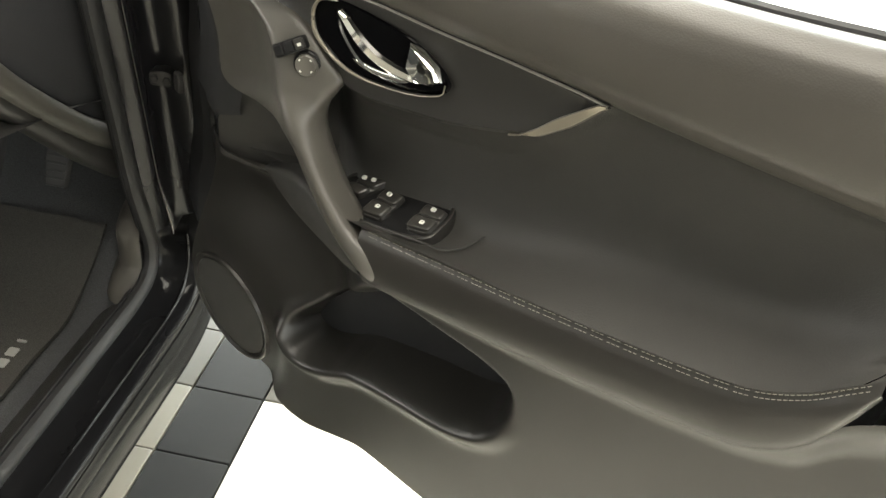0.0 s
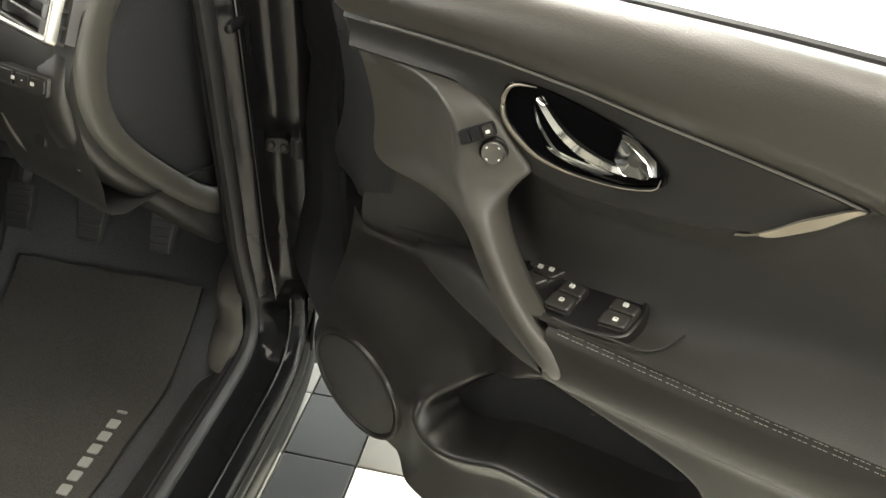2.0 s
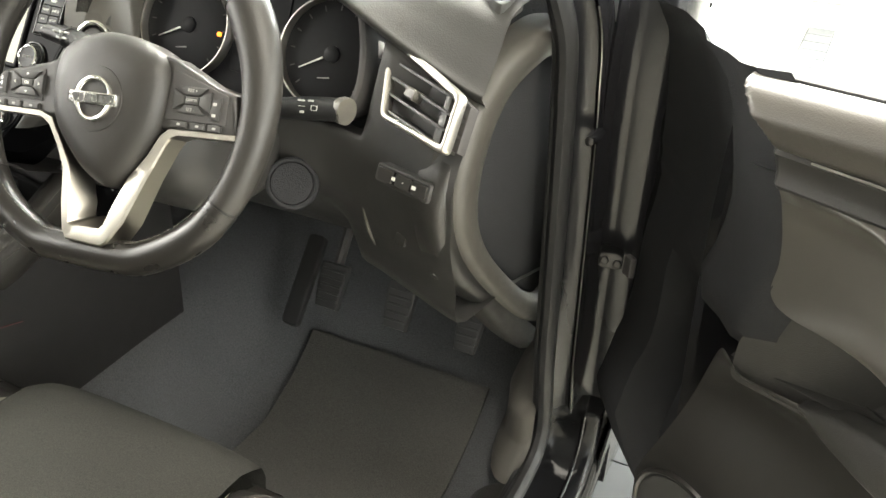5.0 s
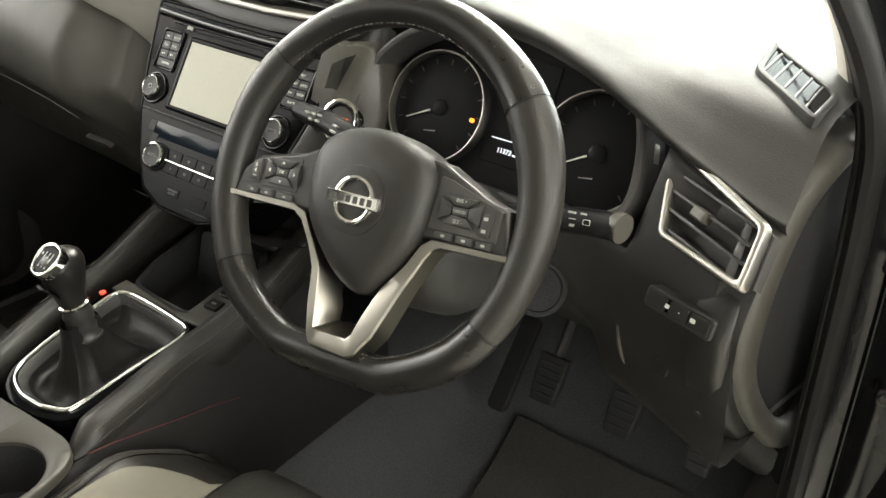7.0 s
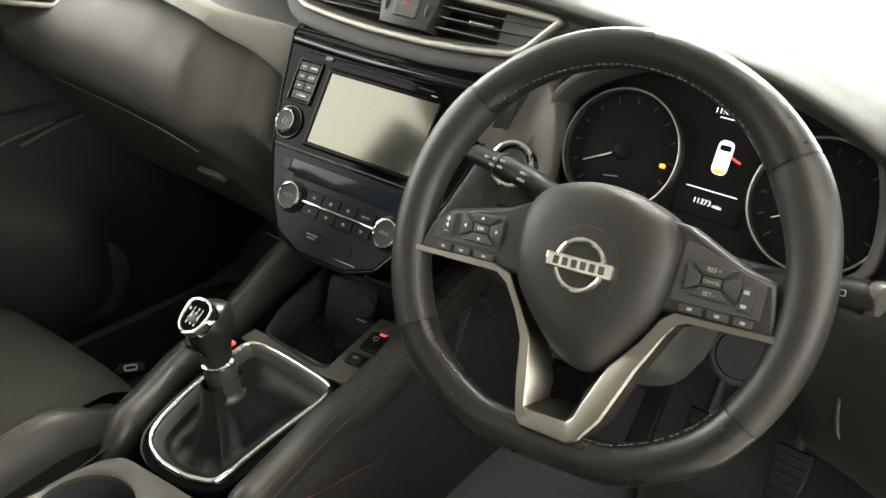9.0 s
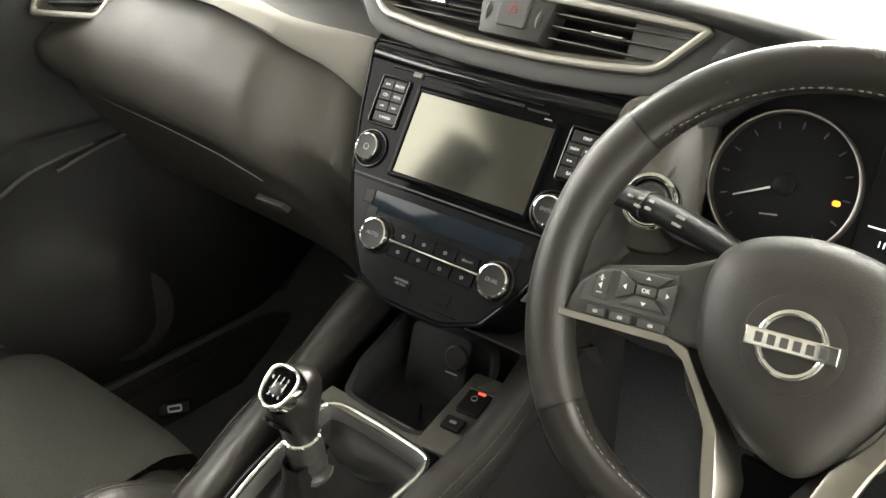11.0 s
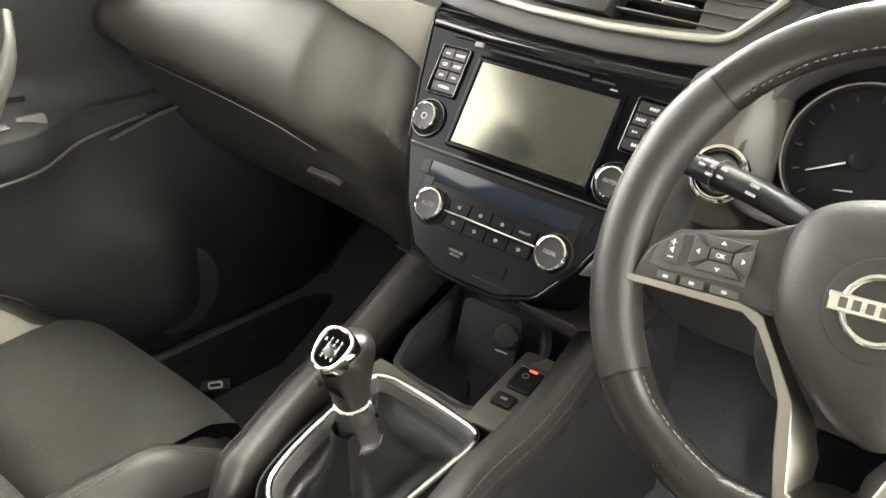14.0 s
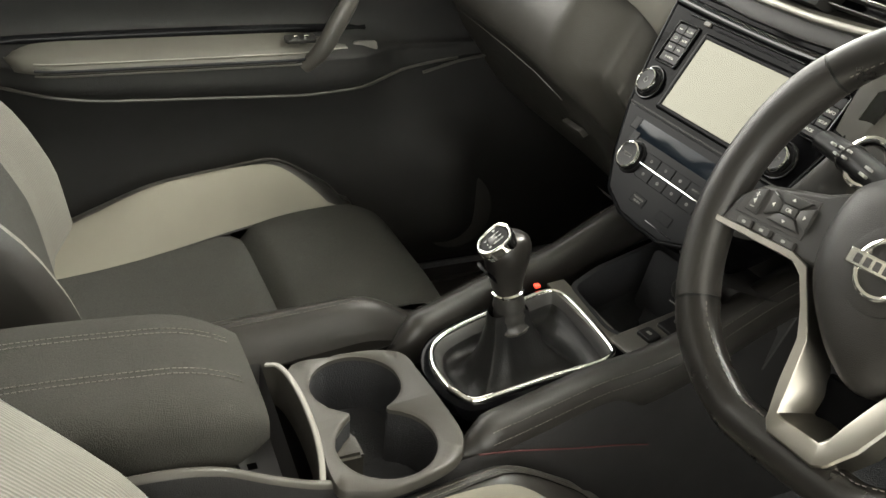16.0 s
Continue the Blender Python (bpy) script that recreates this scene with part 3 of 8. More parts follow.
ARM_LOW = [(0.80, 0.742), (0.84, 0.743), (0.92, 0.752), (0.96, 0.742), (1.00, 0.728), (1.06, 0.706), (1.124, 0.697), (1.20, 0.698), (1.29, 0.700), (1.405, 0.704), (1.503, 0.713), (1.545, 0.727), (1.572, 0.758), (1.584, 0.80), (1.64, 0.85)]
US = [0.80 + 0.0125 * i for i in range(65)]
FRONT_U = [(0.60, 0.79), (0.70, 0.80), (0.74, 0.808), (0.795, 0.830), (0.83, 0.844), (0.876, 0.852), (0.9165, 0.848), (0.96, 0.842), (0.99, 0.836), (1.017, 0.825), (1.05, 0.78)]


def sunk(u, v, w):
    """Rolls the trim back behind its rounded front edge."""
    return (u, v - 0.10 * smooth(0.006, -0.030, u - table(FRONT_U, w, 0.02)), w)


def sheet(rows):
    return in_door(loft(rows, False, False))


# upper pad
rows = []
for u in [0.765 + 0.003 * i for i in range(38)] + [v for v in US if v > 0.88]:
    a = table(TRIM_TOP, u, 0.02)
    top = table([(0.8, 1.062), (1.05, 1.066), (1.25, 1.060), (1.45, 1.049), (1.64, 1.046)], u, 0.04)
    top -= 0.016
    prof = curve_pts([(-0.006, a - 0.004), (0.004, a + 0.001), (0.012, a + 0.012), (0.018, a + 0.026), (0.016, top - 0.020), (0.006, top - 0.006),
                      (-0.010, top), (-0.03, top - 0.003), (-0.055, top - 0.010)], 20)
    rows.append([sunk(u, v, w) for v, w in prof])
part("upper_pad", sheet(rows), BLACK_GRAIN, door, "grained black vinyl upper pad", angle=60)

# soft insert, from under the trim down and out onto the armrest
rows = []
for u in US:
    a = table(TRIM_LOW, max(u, 0.85), 0.012)
    s = table(STITCH_W, u, 0.02)
    tip = smooth(1.50, 1.60, u)
    sv = 0.046 - 0.010 * smooth(1.50, 1.58, u) - 0.036 * smooth(1.575, 1.605, u) - 0.03 * smooth(1.02, 0.90, u)
    r_ = 0.055 * smooth(1.06, 0.95, u)
    s -= 0.03 * smooth(1.08, 1.0, u)
    sv -= 0.085 * smooth(1.10, 1.01, u)
    k_ = smooth(1.36, 1.20, u)
    prof = curve_pts([(-0.004 - 0.3 * r_, a + 0.004), (-0.008 - 0.6 * r_, a - 0.004), (-0.018 - r_, a - 0.02), (-0.026 + 0.01 * tip - r_, (a + s) / 2 + 0.02), (-0.024 + 0.016 * tip - r_, s + 0.046 - 0.012 * k_),
                      (-0.012 + 0.012 * tip - r_, s + 0.024 - 0.024 * k_), (0.014 - r_, s + 0.012 - 0.020 * k_), (sv - 0.012, s + 0.005 - 0.011 * k_), (sv, s)], 26)
    rows.append([(u, v, w) for v, w in prof])
part("insert_panel", sheet(rows), DOOR_SOFT, door, "soft black insert panel", angle=60)

# padded front of the armrest
rows = []
for u in [1.116 + 0.01155 * i for i in range(41)] + [1.5885]:
    s, b = table(STITCH_W, u, 0.02), table(ARM_LOW, u, 0.02)
    tip = smooth(1.50, 1.60, u)
    o = -0.010 * smooth(1.50, 1.58, u) - 0.012 * smooth(1.575, 1.59, u)
    b = min(b, s - 0.004)
    prof = curve_pts([(0.046 + o, s), (0.0445 + o, s - 0.004), (0.050 + o, s - 0.012), (0.053 + o, (s + b) / 2), (0.049 + o, b + 0.012), (0.038 + o, b + 0.002), (0.026 + o * 0.4, b)], 18)
    rows.append([(u, v, w) for v, w in prof])
arm = part("armrest_pad", sheet(rows), LEATHER, door, "black leather armrest pad with double grey stitching", angle=60)


def arm_line(off, v):
    pts = []
    for i in range(120):
        u = 1.128 + (1.583 - 1.128) * i / 119
        tip = smooth(1.50, 1.60, u)
        pts.append(at_door(u, v - 0.010 * smooth(1.50, 1.58, u), table(STITCH_W, u, 0.02) + off))
    return pts


part("stitching", stitch_line(arm_line(-0.0008, 0.0475), 0.0030, 0.0012, 0.00024), THREAD, arm)
part("stitching", stitch_line(arm_line(-0.0056, 0.0479), 0.0030, 0.0012, 0.00024), THREAD, arm)

# lower panel with speaker horn and door pocket
LOW_TOP = [(0.685, 0.49), (0.70, 0.53), (0.72, 0.57), (0.74, 0.62), (0.76, 0.69), (0.78, 0.735), (0.795, 0.742), (0.81, 0.733), (0.83, 0.729), (0.89, 0.724), (0.92, 0.716), (0.96, 0.706), (1.00, 0.704), (1.06, 0.708), (1.124, 0.700), (1.29, 0.702), (1.405, 0.706), (1.503, 0.714), (1.545, 0.728), (1.572, 0.76), (1.64, 0.80)]
LOW_END = [(0.685, 0.44), (0.70, 0.42), (0.72, 0.402), (0.75, 0.388), (0.80, 0.382), (0.845, 0.378), (0.875, 0.364), (0.895, 0.350), (0.935, 0.345), (1.03, 0.366), (1.155, 0.356), (1.62, 0.335)]


def speaker_v(u, w):
    return -0.041 + 0.125 * (u - 0.7735) + 0.076 * (w - 0.4635)


POCKET = curve_pts([(0.907, 0.508), (0.920, 0.524), (0.945, 0.544), (0.967, 0.564), (1.008, 0.600), (1.069, 0.648), (1.117, 0.650), (1.194, 0.640), (1.250, 0.624), (1.270, 0.602), (1.264, 0.566), (1.236, 0.532),
                    (1.195, 0.517), (1.113, 0.512), (1.037, 0.503), (0.990, 0.484), (0.955, 0.474), (0.928, 0.476), (0.911, 0.490)], 90, True)
PK = np.array(POCKET)


def pocket_in(u, w):
    """Distance from the edge of the pocket's mouth, positive inside it."""
    a, b = PK, np.roll(PK, -1, 0)
    e, q = b - a, np.array((u, w)) - a
    k = np.clip((q * e).sum(1) / (e * e).sum(1), 0, 1)[:, None]
    d = float(np.sqrt(((q - k * e) ** 2).sum(1).min()))
    over = ((a[:, 1] > w) != (b[:, 1] > w)) & (u < (b[:, 0] - a[:, 0]) * (w - a[:, 1]) / (b[:, 1] - a[:, 1] + 1e-12) + a[:, 0])
    return d if int(over.sum()) % 2 else -d


rows = []
for i in range(290):
    u = 0.688 + 0.924 * i / 289
    b, low = table(LOW_TOP, u, 0.008), table(LOW_END, u, 0.012)
    bv = 0.026 * smooth(1.0, 1.10, u) - 0.012 - 0.040 * smooth(1.0, 0.90, u) + table([(0.77, 0.0), (0.79, 0.012), (0.82, 0.034), (0.85, 0.026), (0.89, 0.013), (0.94, 0.0)], u, 0.006)
    prof = []
    for k in range(142):
        w = b + (low - b) * (k / 140) if k < 141 else low - 0.004
        d = math.hypot(u - 0.7735, w - 0.4635)
        plain = -0.014 - 0.050 * smooth(0.52, 0.62, w) * smooth(1.06, 0.95, u) + 0.012 * smooth(1.0, 1.2, u)
        plain += (bv - plain) * smooth(0.05, 0.0, b - w)
        above = smooth(-0.014, 0.012, w - 0.500 - 0.45 * (u - 0.890))
        disc_v = speaker_v(u, w)
        horn, floor_v = disc_v - 1.6 * max(0.0, d - 0.09) ** 1.6, min(plain, -0.066)
        horn = 0.5 * (horn + floor_v + math.sqrt((horn - floor_v) ** 2 + 0.0002))
        near = smooth(0.145, 0.100, d)
        v = plain + (disc_v - plain) * near
        v += (horn - v) * above * smooth(0.30, 0.20, d)
        p_in = pocket_in(u, w) if 0.88 < u < 1.31 and 0.44 < w < 0.69 else -1.0
        roof = smooth(0.54, 0.63, w)
        v += 0.010 * math.exp(-((p_in + 0.006) / 0.012) ** 2) * smooth(0.57, 0.50, w) - 0.074 * smooth(-0.003, 0.024 + 0.024 * roof, p_in)
        if k >= 138:
            v -= 0.0075 * (k - 137)
        prof.append((u, v, w))
    rows.append(prof)
part("lower_panel", sheet(rows), DOOR_HARD, door, "hard black plastic lower panel with an open map pocket", angle=55)
part("pocket_liner", in_door(loft([[(u, -0.070, w) for u, w in inset(POCKET, 0.006)], [(1.11 + (u - 1.11) * 0.5, -0.071, 0.575 + (w - 0.575) * 0.5) for u, w in inset(POCKET, 0.006)], [(1.11 + (u - 1.11) * 0.02, -0.071, 0.575 + (w - 0.575) * 0.02) for u, w in inset(POCKET, 0.006)]], True, False)), LINER, door, "black lining of the map pocket")
SPK = door_pose(0.7735, -0.038, 0.4635, 4.3, -7.2, 0)
spk = part("speaker_grille", turned([(0.076, -0.004), (0.076, 0.001), (0.060, 0.0030), (0.030, 0.0045), (0.002, 0.005)], 44, SPK), GRILLE, door, "round black speaker grille")
part("grille_rim", turned([(0.086, -0.02), (0.0865, 0.000), (0.085, 0.003), (0.082, 0.0035), (0.079, 0.001), (0.078, -0.004)], 44, SPK, False), DOOR_HARD, spk, "black rim")

# dark trim blade with its silver edge
rows = []
for i in range(180):
    u = 0.79 + (1.3445 - 0.79) * i / 179
    t, l = table(TRIM_TOP, u, 0.006), table(TRIM_LOW, max(u, 0.853), 0.006)
    h = max(0.0005, t - l)
    e = min(0.004, h * 0.3)
    rows.append([sunk(*q) for q in ((u, -0.004, l - 0.001), (u, 0.003, l), (u, 0.006, l + e), (u, 0.004, l + h * 0.3), (u, 0.003, (t + l) / 2), (u, 0.004, t - h * 0.2), (u, 0.005, t - e), (u, 0.002, t))])
blade = part("trim_blade", sheet(rows), BLACK_HARD, door, "dark satin trim blade")
edge = [at_door(0.852 + (1.3445 - 0.852) * i / 59, 0.006, table(TRIM_TOP, 0.852 + (1.3445 - 0.852) * i / 59, 0.006) - 0.0008) for i in range(60)]
# highlight of the top edge, put in as a paler satin line
part("edge_highlight", tube(edge[3:60], 0.0011, 6), SATIN, blade, "fine pale line for the highlight on the edge")
facet = []
for k in range(20):
    u = 1.3435 - 0.088 * k / 19
    l, t = table(TRIM_LOW, u, 0.006), table(TRIM_TOP, u, 0.006)
    hgt = min(0.0115 * math.sin(math.pi * min(1.0, 0.10 + 1.0 * k / 19)) + 0.0004, 0.92 * max(0.0006, t - l))
    facet.append([(u, 0.003, l - 0.0006), (u, 0.0068, l + 0.0012), (u, 0.0082, l + hgt), (u, 0.0050, l + hgt + 0.0008)])
part("bronze_edge", in_door(loft(facet, False, False)), BRONZE, blade, "satin bronze facet at the tip")

# inside handle: cup, chrome ring and lever
cup = curve_pts([(1.040, 0.968), (1.034, 0.945), (1.048, 0.925), (1.074, 0.911), (1.105, 0.906), (1.15, 0.907), (1.184, 0.915), (1.191, 0.928), (1.167, 0.949), (1.12, 0.964), (1.07, 0.972)], 44, True)
rings = []
for k, (sc, v) in enumerate(((1.03, 0.006), (1.0, 0.0075), (0.95, 0.004), (0.88, -0.012), (0.7, -0.026), (0.3, -0.030))):
    cu_, cw_ = 1.108, 0.932
    rings.append([(cu_ + (u - cu_) * sc, v, cw_ + (w - cw_) * sc) for u, w in cup])
handle = part("handle_cup", in_door(loft(rings, True, True)), PIANO, door, "glossy black handle cup")
ring_path = [at_door(u, 0.009, w) for u, w in curve_pts([(1.068, 0.973), (1.046, 0.970), (1.036, 0.959), (1.034, 0.945), (1.038, 0.933), (1.052, 0.920), (1.074, 0.909), (1.105, 0.904), (1.15, 0.905), (1.184, 0.913), (1.190, 0.924)], 30)]
part("cup_ring", tube(ring_path, [0.0006 + 0.0016 * math.sin(math.pi * min(1.0, i / 22)) for i in range(30)], 8), BRONZE, handle, "satin ring")
lip_path = [at_door(u, 0.002, w) for u, w in curve_pts([(1.062, 0.930), (1.080, 0.920), (1.108, 0.914), (1.145, 0.914), (1.172, 0.920)], 24)]
part("cup_lip", tube(lip_path, [0.001 + 0.0045 * math.sin(math.pi * i / 23) for i in range(24)], 10), CHROME, handle, "bright inner lip of the cup")
skirt_o = curve_pts([(1.064, 0.964), (1.066, 0.951), (1.073, 0.936), (1.090, 0.919), (1.118, 0.911), (1.155, 0.909), (1.183, 0.916)], 30)
skirt_i = curve_pts([(1.070, 0.964), (1.078, 0.953), (1.091, 0.939), (1.109, 0.928), (1.132, 0.922), (1.158, 0.920), (1.180, 0.924)], 30)
rows = []
for (ua, wa), (ub, wb) in zip(skirt_i, skirt_o):
    rows.append([(ua + (ub - ua) * f, 0.011 - 0.010 * math.sin(0.5 * math.pi * f) + 0.007 * f ** 4, wa + (wb - wa) * f) for f in (0, 0.15, 0.3, 0.45, 0.6, 0.75, 0.88, 1.0)])
part("lever_skirt", in_door(loft(rows, False, False)), CHROME_DARK, handle, "dark chrome skirt below the lever", angle=70)
lever = curve_pts([(1.070, 0.964), (1.078, 0.953), (1.091, 0.939), (1.109, 0.928), (1.132, 0.922), (1.158, 0.920), (1.180, 0.924)], 30)
rings = []
for i, (u, w) in enumerate(lever):
    t = i / 29
    h = 0.003 + 0.006 * math.sin(math.pi * min(1, t * 1.1)) ** 0.8 * 0.8
    rings.append([(u - 0.35 * h, -0.004, w - h), (u, 0.009, w - h * 0.6), (u + 0.2 * h, 0.013, w), (u + 0.5 * h, 0.010, w + h * 0.6), (u + 0.6 * h, -0.002, w + h), (u, -0.008, w)])
part("lever", in_door(loft(rings)), CHROME, handle, "chrome lever")
tail = [(1.150, 0.955, 0.002), (1.166, 0.950, 0.006), (1.183, 0.938, 0.007), (1.187, 0.926, 0.006), (1.176, 0.919, 0.006), (1.156, 0.920, 0.006), (1.145, 0.930, 0.004)]
rings = [[(u, -0.012, w) for u, w, v in tail], [(u, v + 0.004, w) for u, w, v in tail],
         [(1.166 + (u - 1.166) * 0.8, v + 0.009, 0.935 + (w - 0.935) * 0.8) for u, w, v in tail], [(1.166 + (u - 1.166) * 0.3, v + 0.007, 0.935 + (w - 0.935) * 0.3) for u, w, v in tail]]
part("lever_end", in_door(loft(rings)), CHROME, handle, "chrome lever end")

# grab handle: rows from its front flank over the ridge to the rear edge
GRAB = [((0.838, -0.012, 0.955), (0.915, 0.000, 0.957), (0.945, 0.002, 0.957)), ((0.842, -0.016, 0.940), (0.955, 0.014, 0.951), (0.985, 0.005, 0.954)),
        ((0.844, -0.020, 0.920), (0.985, 0.027, 0.940), (1.012, 0.009, 0.946)), ((0.846, -0.023, 0.898), (0.999, 0.033, 0.925), (1.030, 0.012, 0.934)),
        ((0.846, -0.025, 0.872), (1.005, 0.037, 0.908), (1.048, 0.013, 0.914)), ((0.842, -0.026, 0.838), (1.010, 0.041, 0.890), (1.065, 0.011, 0.895)),
        ((0.865, -0.020, 0.826), (1.0135, 0.044, 0.880), (1.056, 0.016, 0.880)), ((0.925, -0.004, 0.830), (1.020, 0.047, 0.868), (1.0466, 0.021, 0.865)),
        ((0.965, 0.010, 0.831), (1.028, 0.050, 0.855), (1.0456, 0.026, 0.851)), ((0.990, 0.019, 0.826), (1.036, 0.0515, 0.842), (1.053, 0.031, 0.836)),
        ((1.006, 0.022, 0.811), (1.048, 0.053, 0.827), (1.0655, 0.034, 0.812)), ((1.022, 0.026, 0.788), (1.066, 0.056, 0.800), (1.0845, 0.037, 0.784)),
        ((1.041, 0.030, 0.762), (1.086, 0.058, 0.772), (1.1056, 0.039, 0.762)), ((1.066, 0.035, 0.738), (1.109, 0.059, 0.747), (1.130, 0.043, 0.745)),
        ((1.096, 0.037, 0.722), (1.122, 0.058, 0.728), (1.1415, 0.046, 0.727)), ((1.112, 0.036, 0.713), (1.128, 0.050, 0.7145), (1.139, 0.043, 0.716)), ((1.120, 0.030, 0.711), (1.128, 0.036, 0.710), (1.134, 0.034, 0.712))]
gl, gr, ge = (curve_pts([r[c] for r in GRAB], 100) for c in range(3))
rings = []
for i, (a_, b_, c_) in enumerate(zip(gl, gr, ge)):
    A, B, C = Vector(a_), Vector(b_), Vector(c_)
    hollow = Vector((0, 0.020 * smooth(58, 30, i) * smooth(2, 16, i), 0))
    flat = [A, A.lerp(B, 0.25) - hollow * 0.6, A.lerp(B, 0.5) - hollow, A.lerp(B, 0.75) - hollow * 0.95, A.lerp(B, 0.90) - hollow * 0.45, B.lerp((A + C) / 2, 0.06), B.lerp(C, 0.12), B.lerp(C, 0.4), B.lerp(C, 0.75), B.lerp(C, 0.93), C - Vector((0, 0.003, 0)), C - Vector((0.002, 0.016, 0))]
    top = 2 * B - (A + C) / 2
    arch = [A * (1 - f) ** 2 + top * (2 * f * (1 - f)) + C * f * f for f in (0, 0.10, 0.22, 0.34, 0.44, 0.52, 0.60, 0.70, 0.82, 0.92, 1.0)] + [C - Vector((0.002, 0.012, 0))]
    k_ = smooth(36, 54, i)
    ctrl = [p.lerp(q, k_) for p, q in zip(flat, arch)]
    deep = 0.030 - 0.016 * smooth(45, 62, i)
    ring = [tuple(p) for p in ctrl] + [(C.x - 0.006, C.y - 0.022, C.z), (A.x + 0.006, A.y - deep, A.z), (A.x, A.y - 0.5 * deep, A.z)]
    rings.append(ring)
grab = part("grab_handle", in_door(loft(rings)), GRAB_TRIM, door, "satin grey plastic grab handle", angle=80)
up_e = curve_pts([(0.888, 0.727, -0.036), (0.930, 0.741, -0.020), (0.975, 0.754, -0.002), (1.015, 0.761, 0.016), (1.048, 0.756, 0.031), (1.085, 0.738, 0.042), (1.108, 0.722, 0.046)], 30)
lo_e = curve_pts([(0.889, 0.723, -0.037), (0.925, 0.709, -0.022), (0.972, 0.704, -0.002), (1.024, 0.701, 0.016), (1.074, 0.700, 0.032), (1.100, 0.703, 0.039), (1.117, 0.709, 0.044)], 30)
rows = []
for (ua, wa, va), (ub, wb, vb) in zip(up_e, lo_e):
    sec = [(ua, va - 0.035, wa - 0.004), (ua, va - 0.008, wa), (ua, va - 0.002, wa - 0.001)]
    for k in range(1, 8):
        f = k / 8
        sec.append((ua + (ub - ua) * f, va + (vb - va) * f + 0.004 * math.sin(math.pi * f), wa + (wb - wa) * f))
    rows.append(sec + [(ub, vb - 0.004, wb), (ub, vb - 0.045, wb + 0.004)])
part("handle_base", in_door(loft(rows, False, False)), DOOR_SOFT, door, "broad foot of the grab handle", angle=70)
back = rounded([(0.812, 0.770), (0.806, 0.716), (0.98, 0.700), (1.02, 0.745), (1.02, 0.86), (0.86, 0.86), (0.845, 0.80)], 0.012)
part("handle_backing", in_door(loft([[(u, -0.09, w) for u, w in back], [(u, -0.034 - 0.20 * (u - 0.80) ** 1.2, w) for u, w in back], [(0.91 + (u - 0.91) * 0.5, -0.042 - 0.12 * max(0.0, u - 0.80), 0.78 + (w - 0.78) * 0.5) for u, w in back]])), DOOR_SOFT, door, "dark recess behind the grab handle")

# mirror switch on the grab handle
sw = part("mirror_switch", turned([(0.0135, -0.012), (0.0135, 0.001), (0.0125, 0.002), (0.0115, 0.0005)], 28, door_pose(1.0345, 0.0215, 0.908, -4, 28)), KEY, door, "round black mirror switch")
part("knob", turned([(0.0108, -0.006), (0.0108, 0.0035), (0.0095, 0.005), (0.006, 0.0042), (0.001, 0.004)], 28, door_pose(1.0345, 0.0220, 0.908, -4, 28)), GREY_TRIM, sw)
fold = part("fold_switch", plate(round_rect(0.034, 0.0135, 0.003), 0.0022, 0.001, door_pose(1.0205, 0.0285, 0.9245, -4, 28, 24), -0.006), KEY, door, "mirror folding switch")
for k, mm in ((-0.011, KEY), (0.0, KEY), (0.011, BLACK_HARD)):
    part("rocker", plate(round_rect(0.0095, 0.010, 0.0015), 0.0042, 0.001, door_pose(1.0205, 0.0285, 0.9245, -4, 28, 24) @ pose(k, 0, 0)), mm, fold)
part("marking", plate(round_rect(0.004, 0.003, 0.0005), 0.0046, 0.0003, door_pose(1.0205, 0.0285, 0.9245, -4, 28, 24) @ pose(0.011, -0.001, 0), 0.004), LETTER, fold)
for a in (45, 135, 225, 315):
    part("marking", plate(round_rect(0.0022, 0.0014, 0.0003), 0.0050, 0.0002, door_pose(1.0345, 0.0220, 0.908, -4, 28) @ pose(0.0078 * math.cos(radians(a)), 0.0078 * math.sin(radians(a)), 0, 0, 0, a + 90), 0.003), LETTER, sw)

# window switches
SWM = door_pose(1.1386, 0.0017, 0.7715, -73, 0, 3)
panel_o = curve_pts([(-0.092, 0.016), (-0.082, 0.028), (-0.038, 0.037), (0.004, 0.034), (0.034, 0.028), (0.0435, 0.015), (0.0435, -0.008), (0.039, -0.020), (0.021, -0.026), (-0.006, -0.029), (-0.030, -0.031), (-0.056, -0.020), (-0.078, -0.002)], 52, True)
win = part("window_switch_panel", plate(panel_o, 0.002, 0.002, SWM, -0.020), KEY, door, "black window switch panel")
part("panel_rim", frame_ring(inset(panel_o, -0.003), 0.0055, 0.0045, 0.002, SWM, -0.02), DOOR_HARD, win, "raised rim round the switches")


def switch_pod(quad, split, marks):
    """Two flush keys in a raised pod, parted by a fine line."""
    pod = part("switch_pod", plate(quad, 0.0062, 0.0025, SWM, 0.0, 0.007), BLACK_HARD, win, "window switch pod")
    low, high = [Vector(p) for p in quad[:2]], [Vector(p) for p in quad[2:]][::-1]
    for f0, f1, top in ((0.03, split - 0.02, 0.0098), (split + 0.02, 0.97, 0.0086)):
        q = [low[0].lerp(high[0], f0), low[1].lerp(high[1], f0), low[1].lerp(high[1], f1), low[0].lerp(high[0], f1)]
        mid = sum(q, Vector((0, 0))) / 4
        part("rocker", plate([tuple(mid + (p - mid) * 0.93) for p in q], top, 0.002, SWM, 0.004, 0.004), SWITCH_KEY, pod, "window rocker switch")
    for x, y in marks:
        part("marking", frame_ring(round_rect(0.0054, 0.0046, 0.0014, 4, x, y), 0.0012, 0.0102, 0.0002, SWM, 0.0084), LETTER, pod)
        part("marking", plate(round_rect(0.0040, 0.0010, 0.0002, 3, x, y - 0.0004), 0.0102, 0.0001, SWM, 0.0084), LETTER, pod)


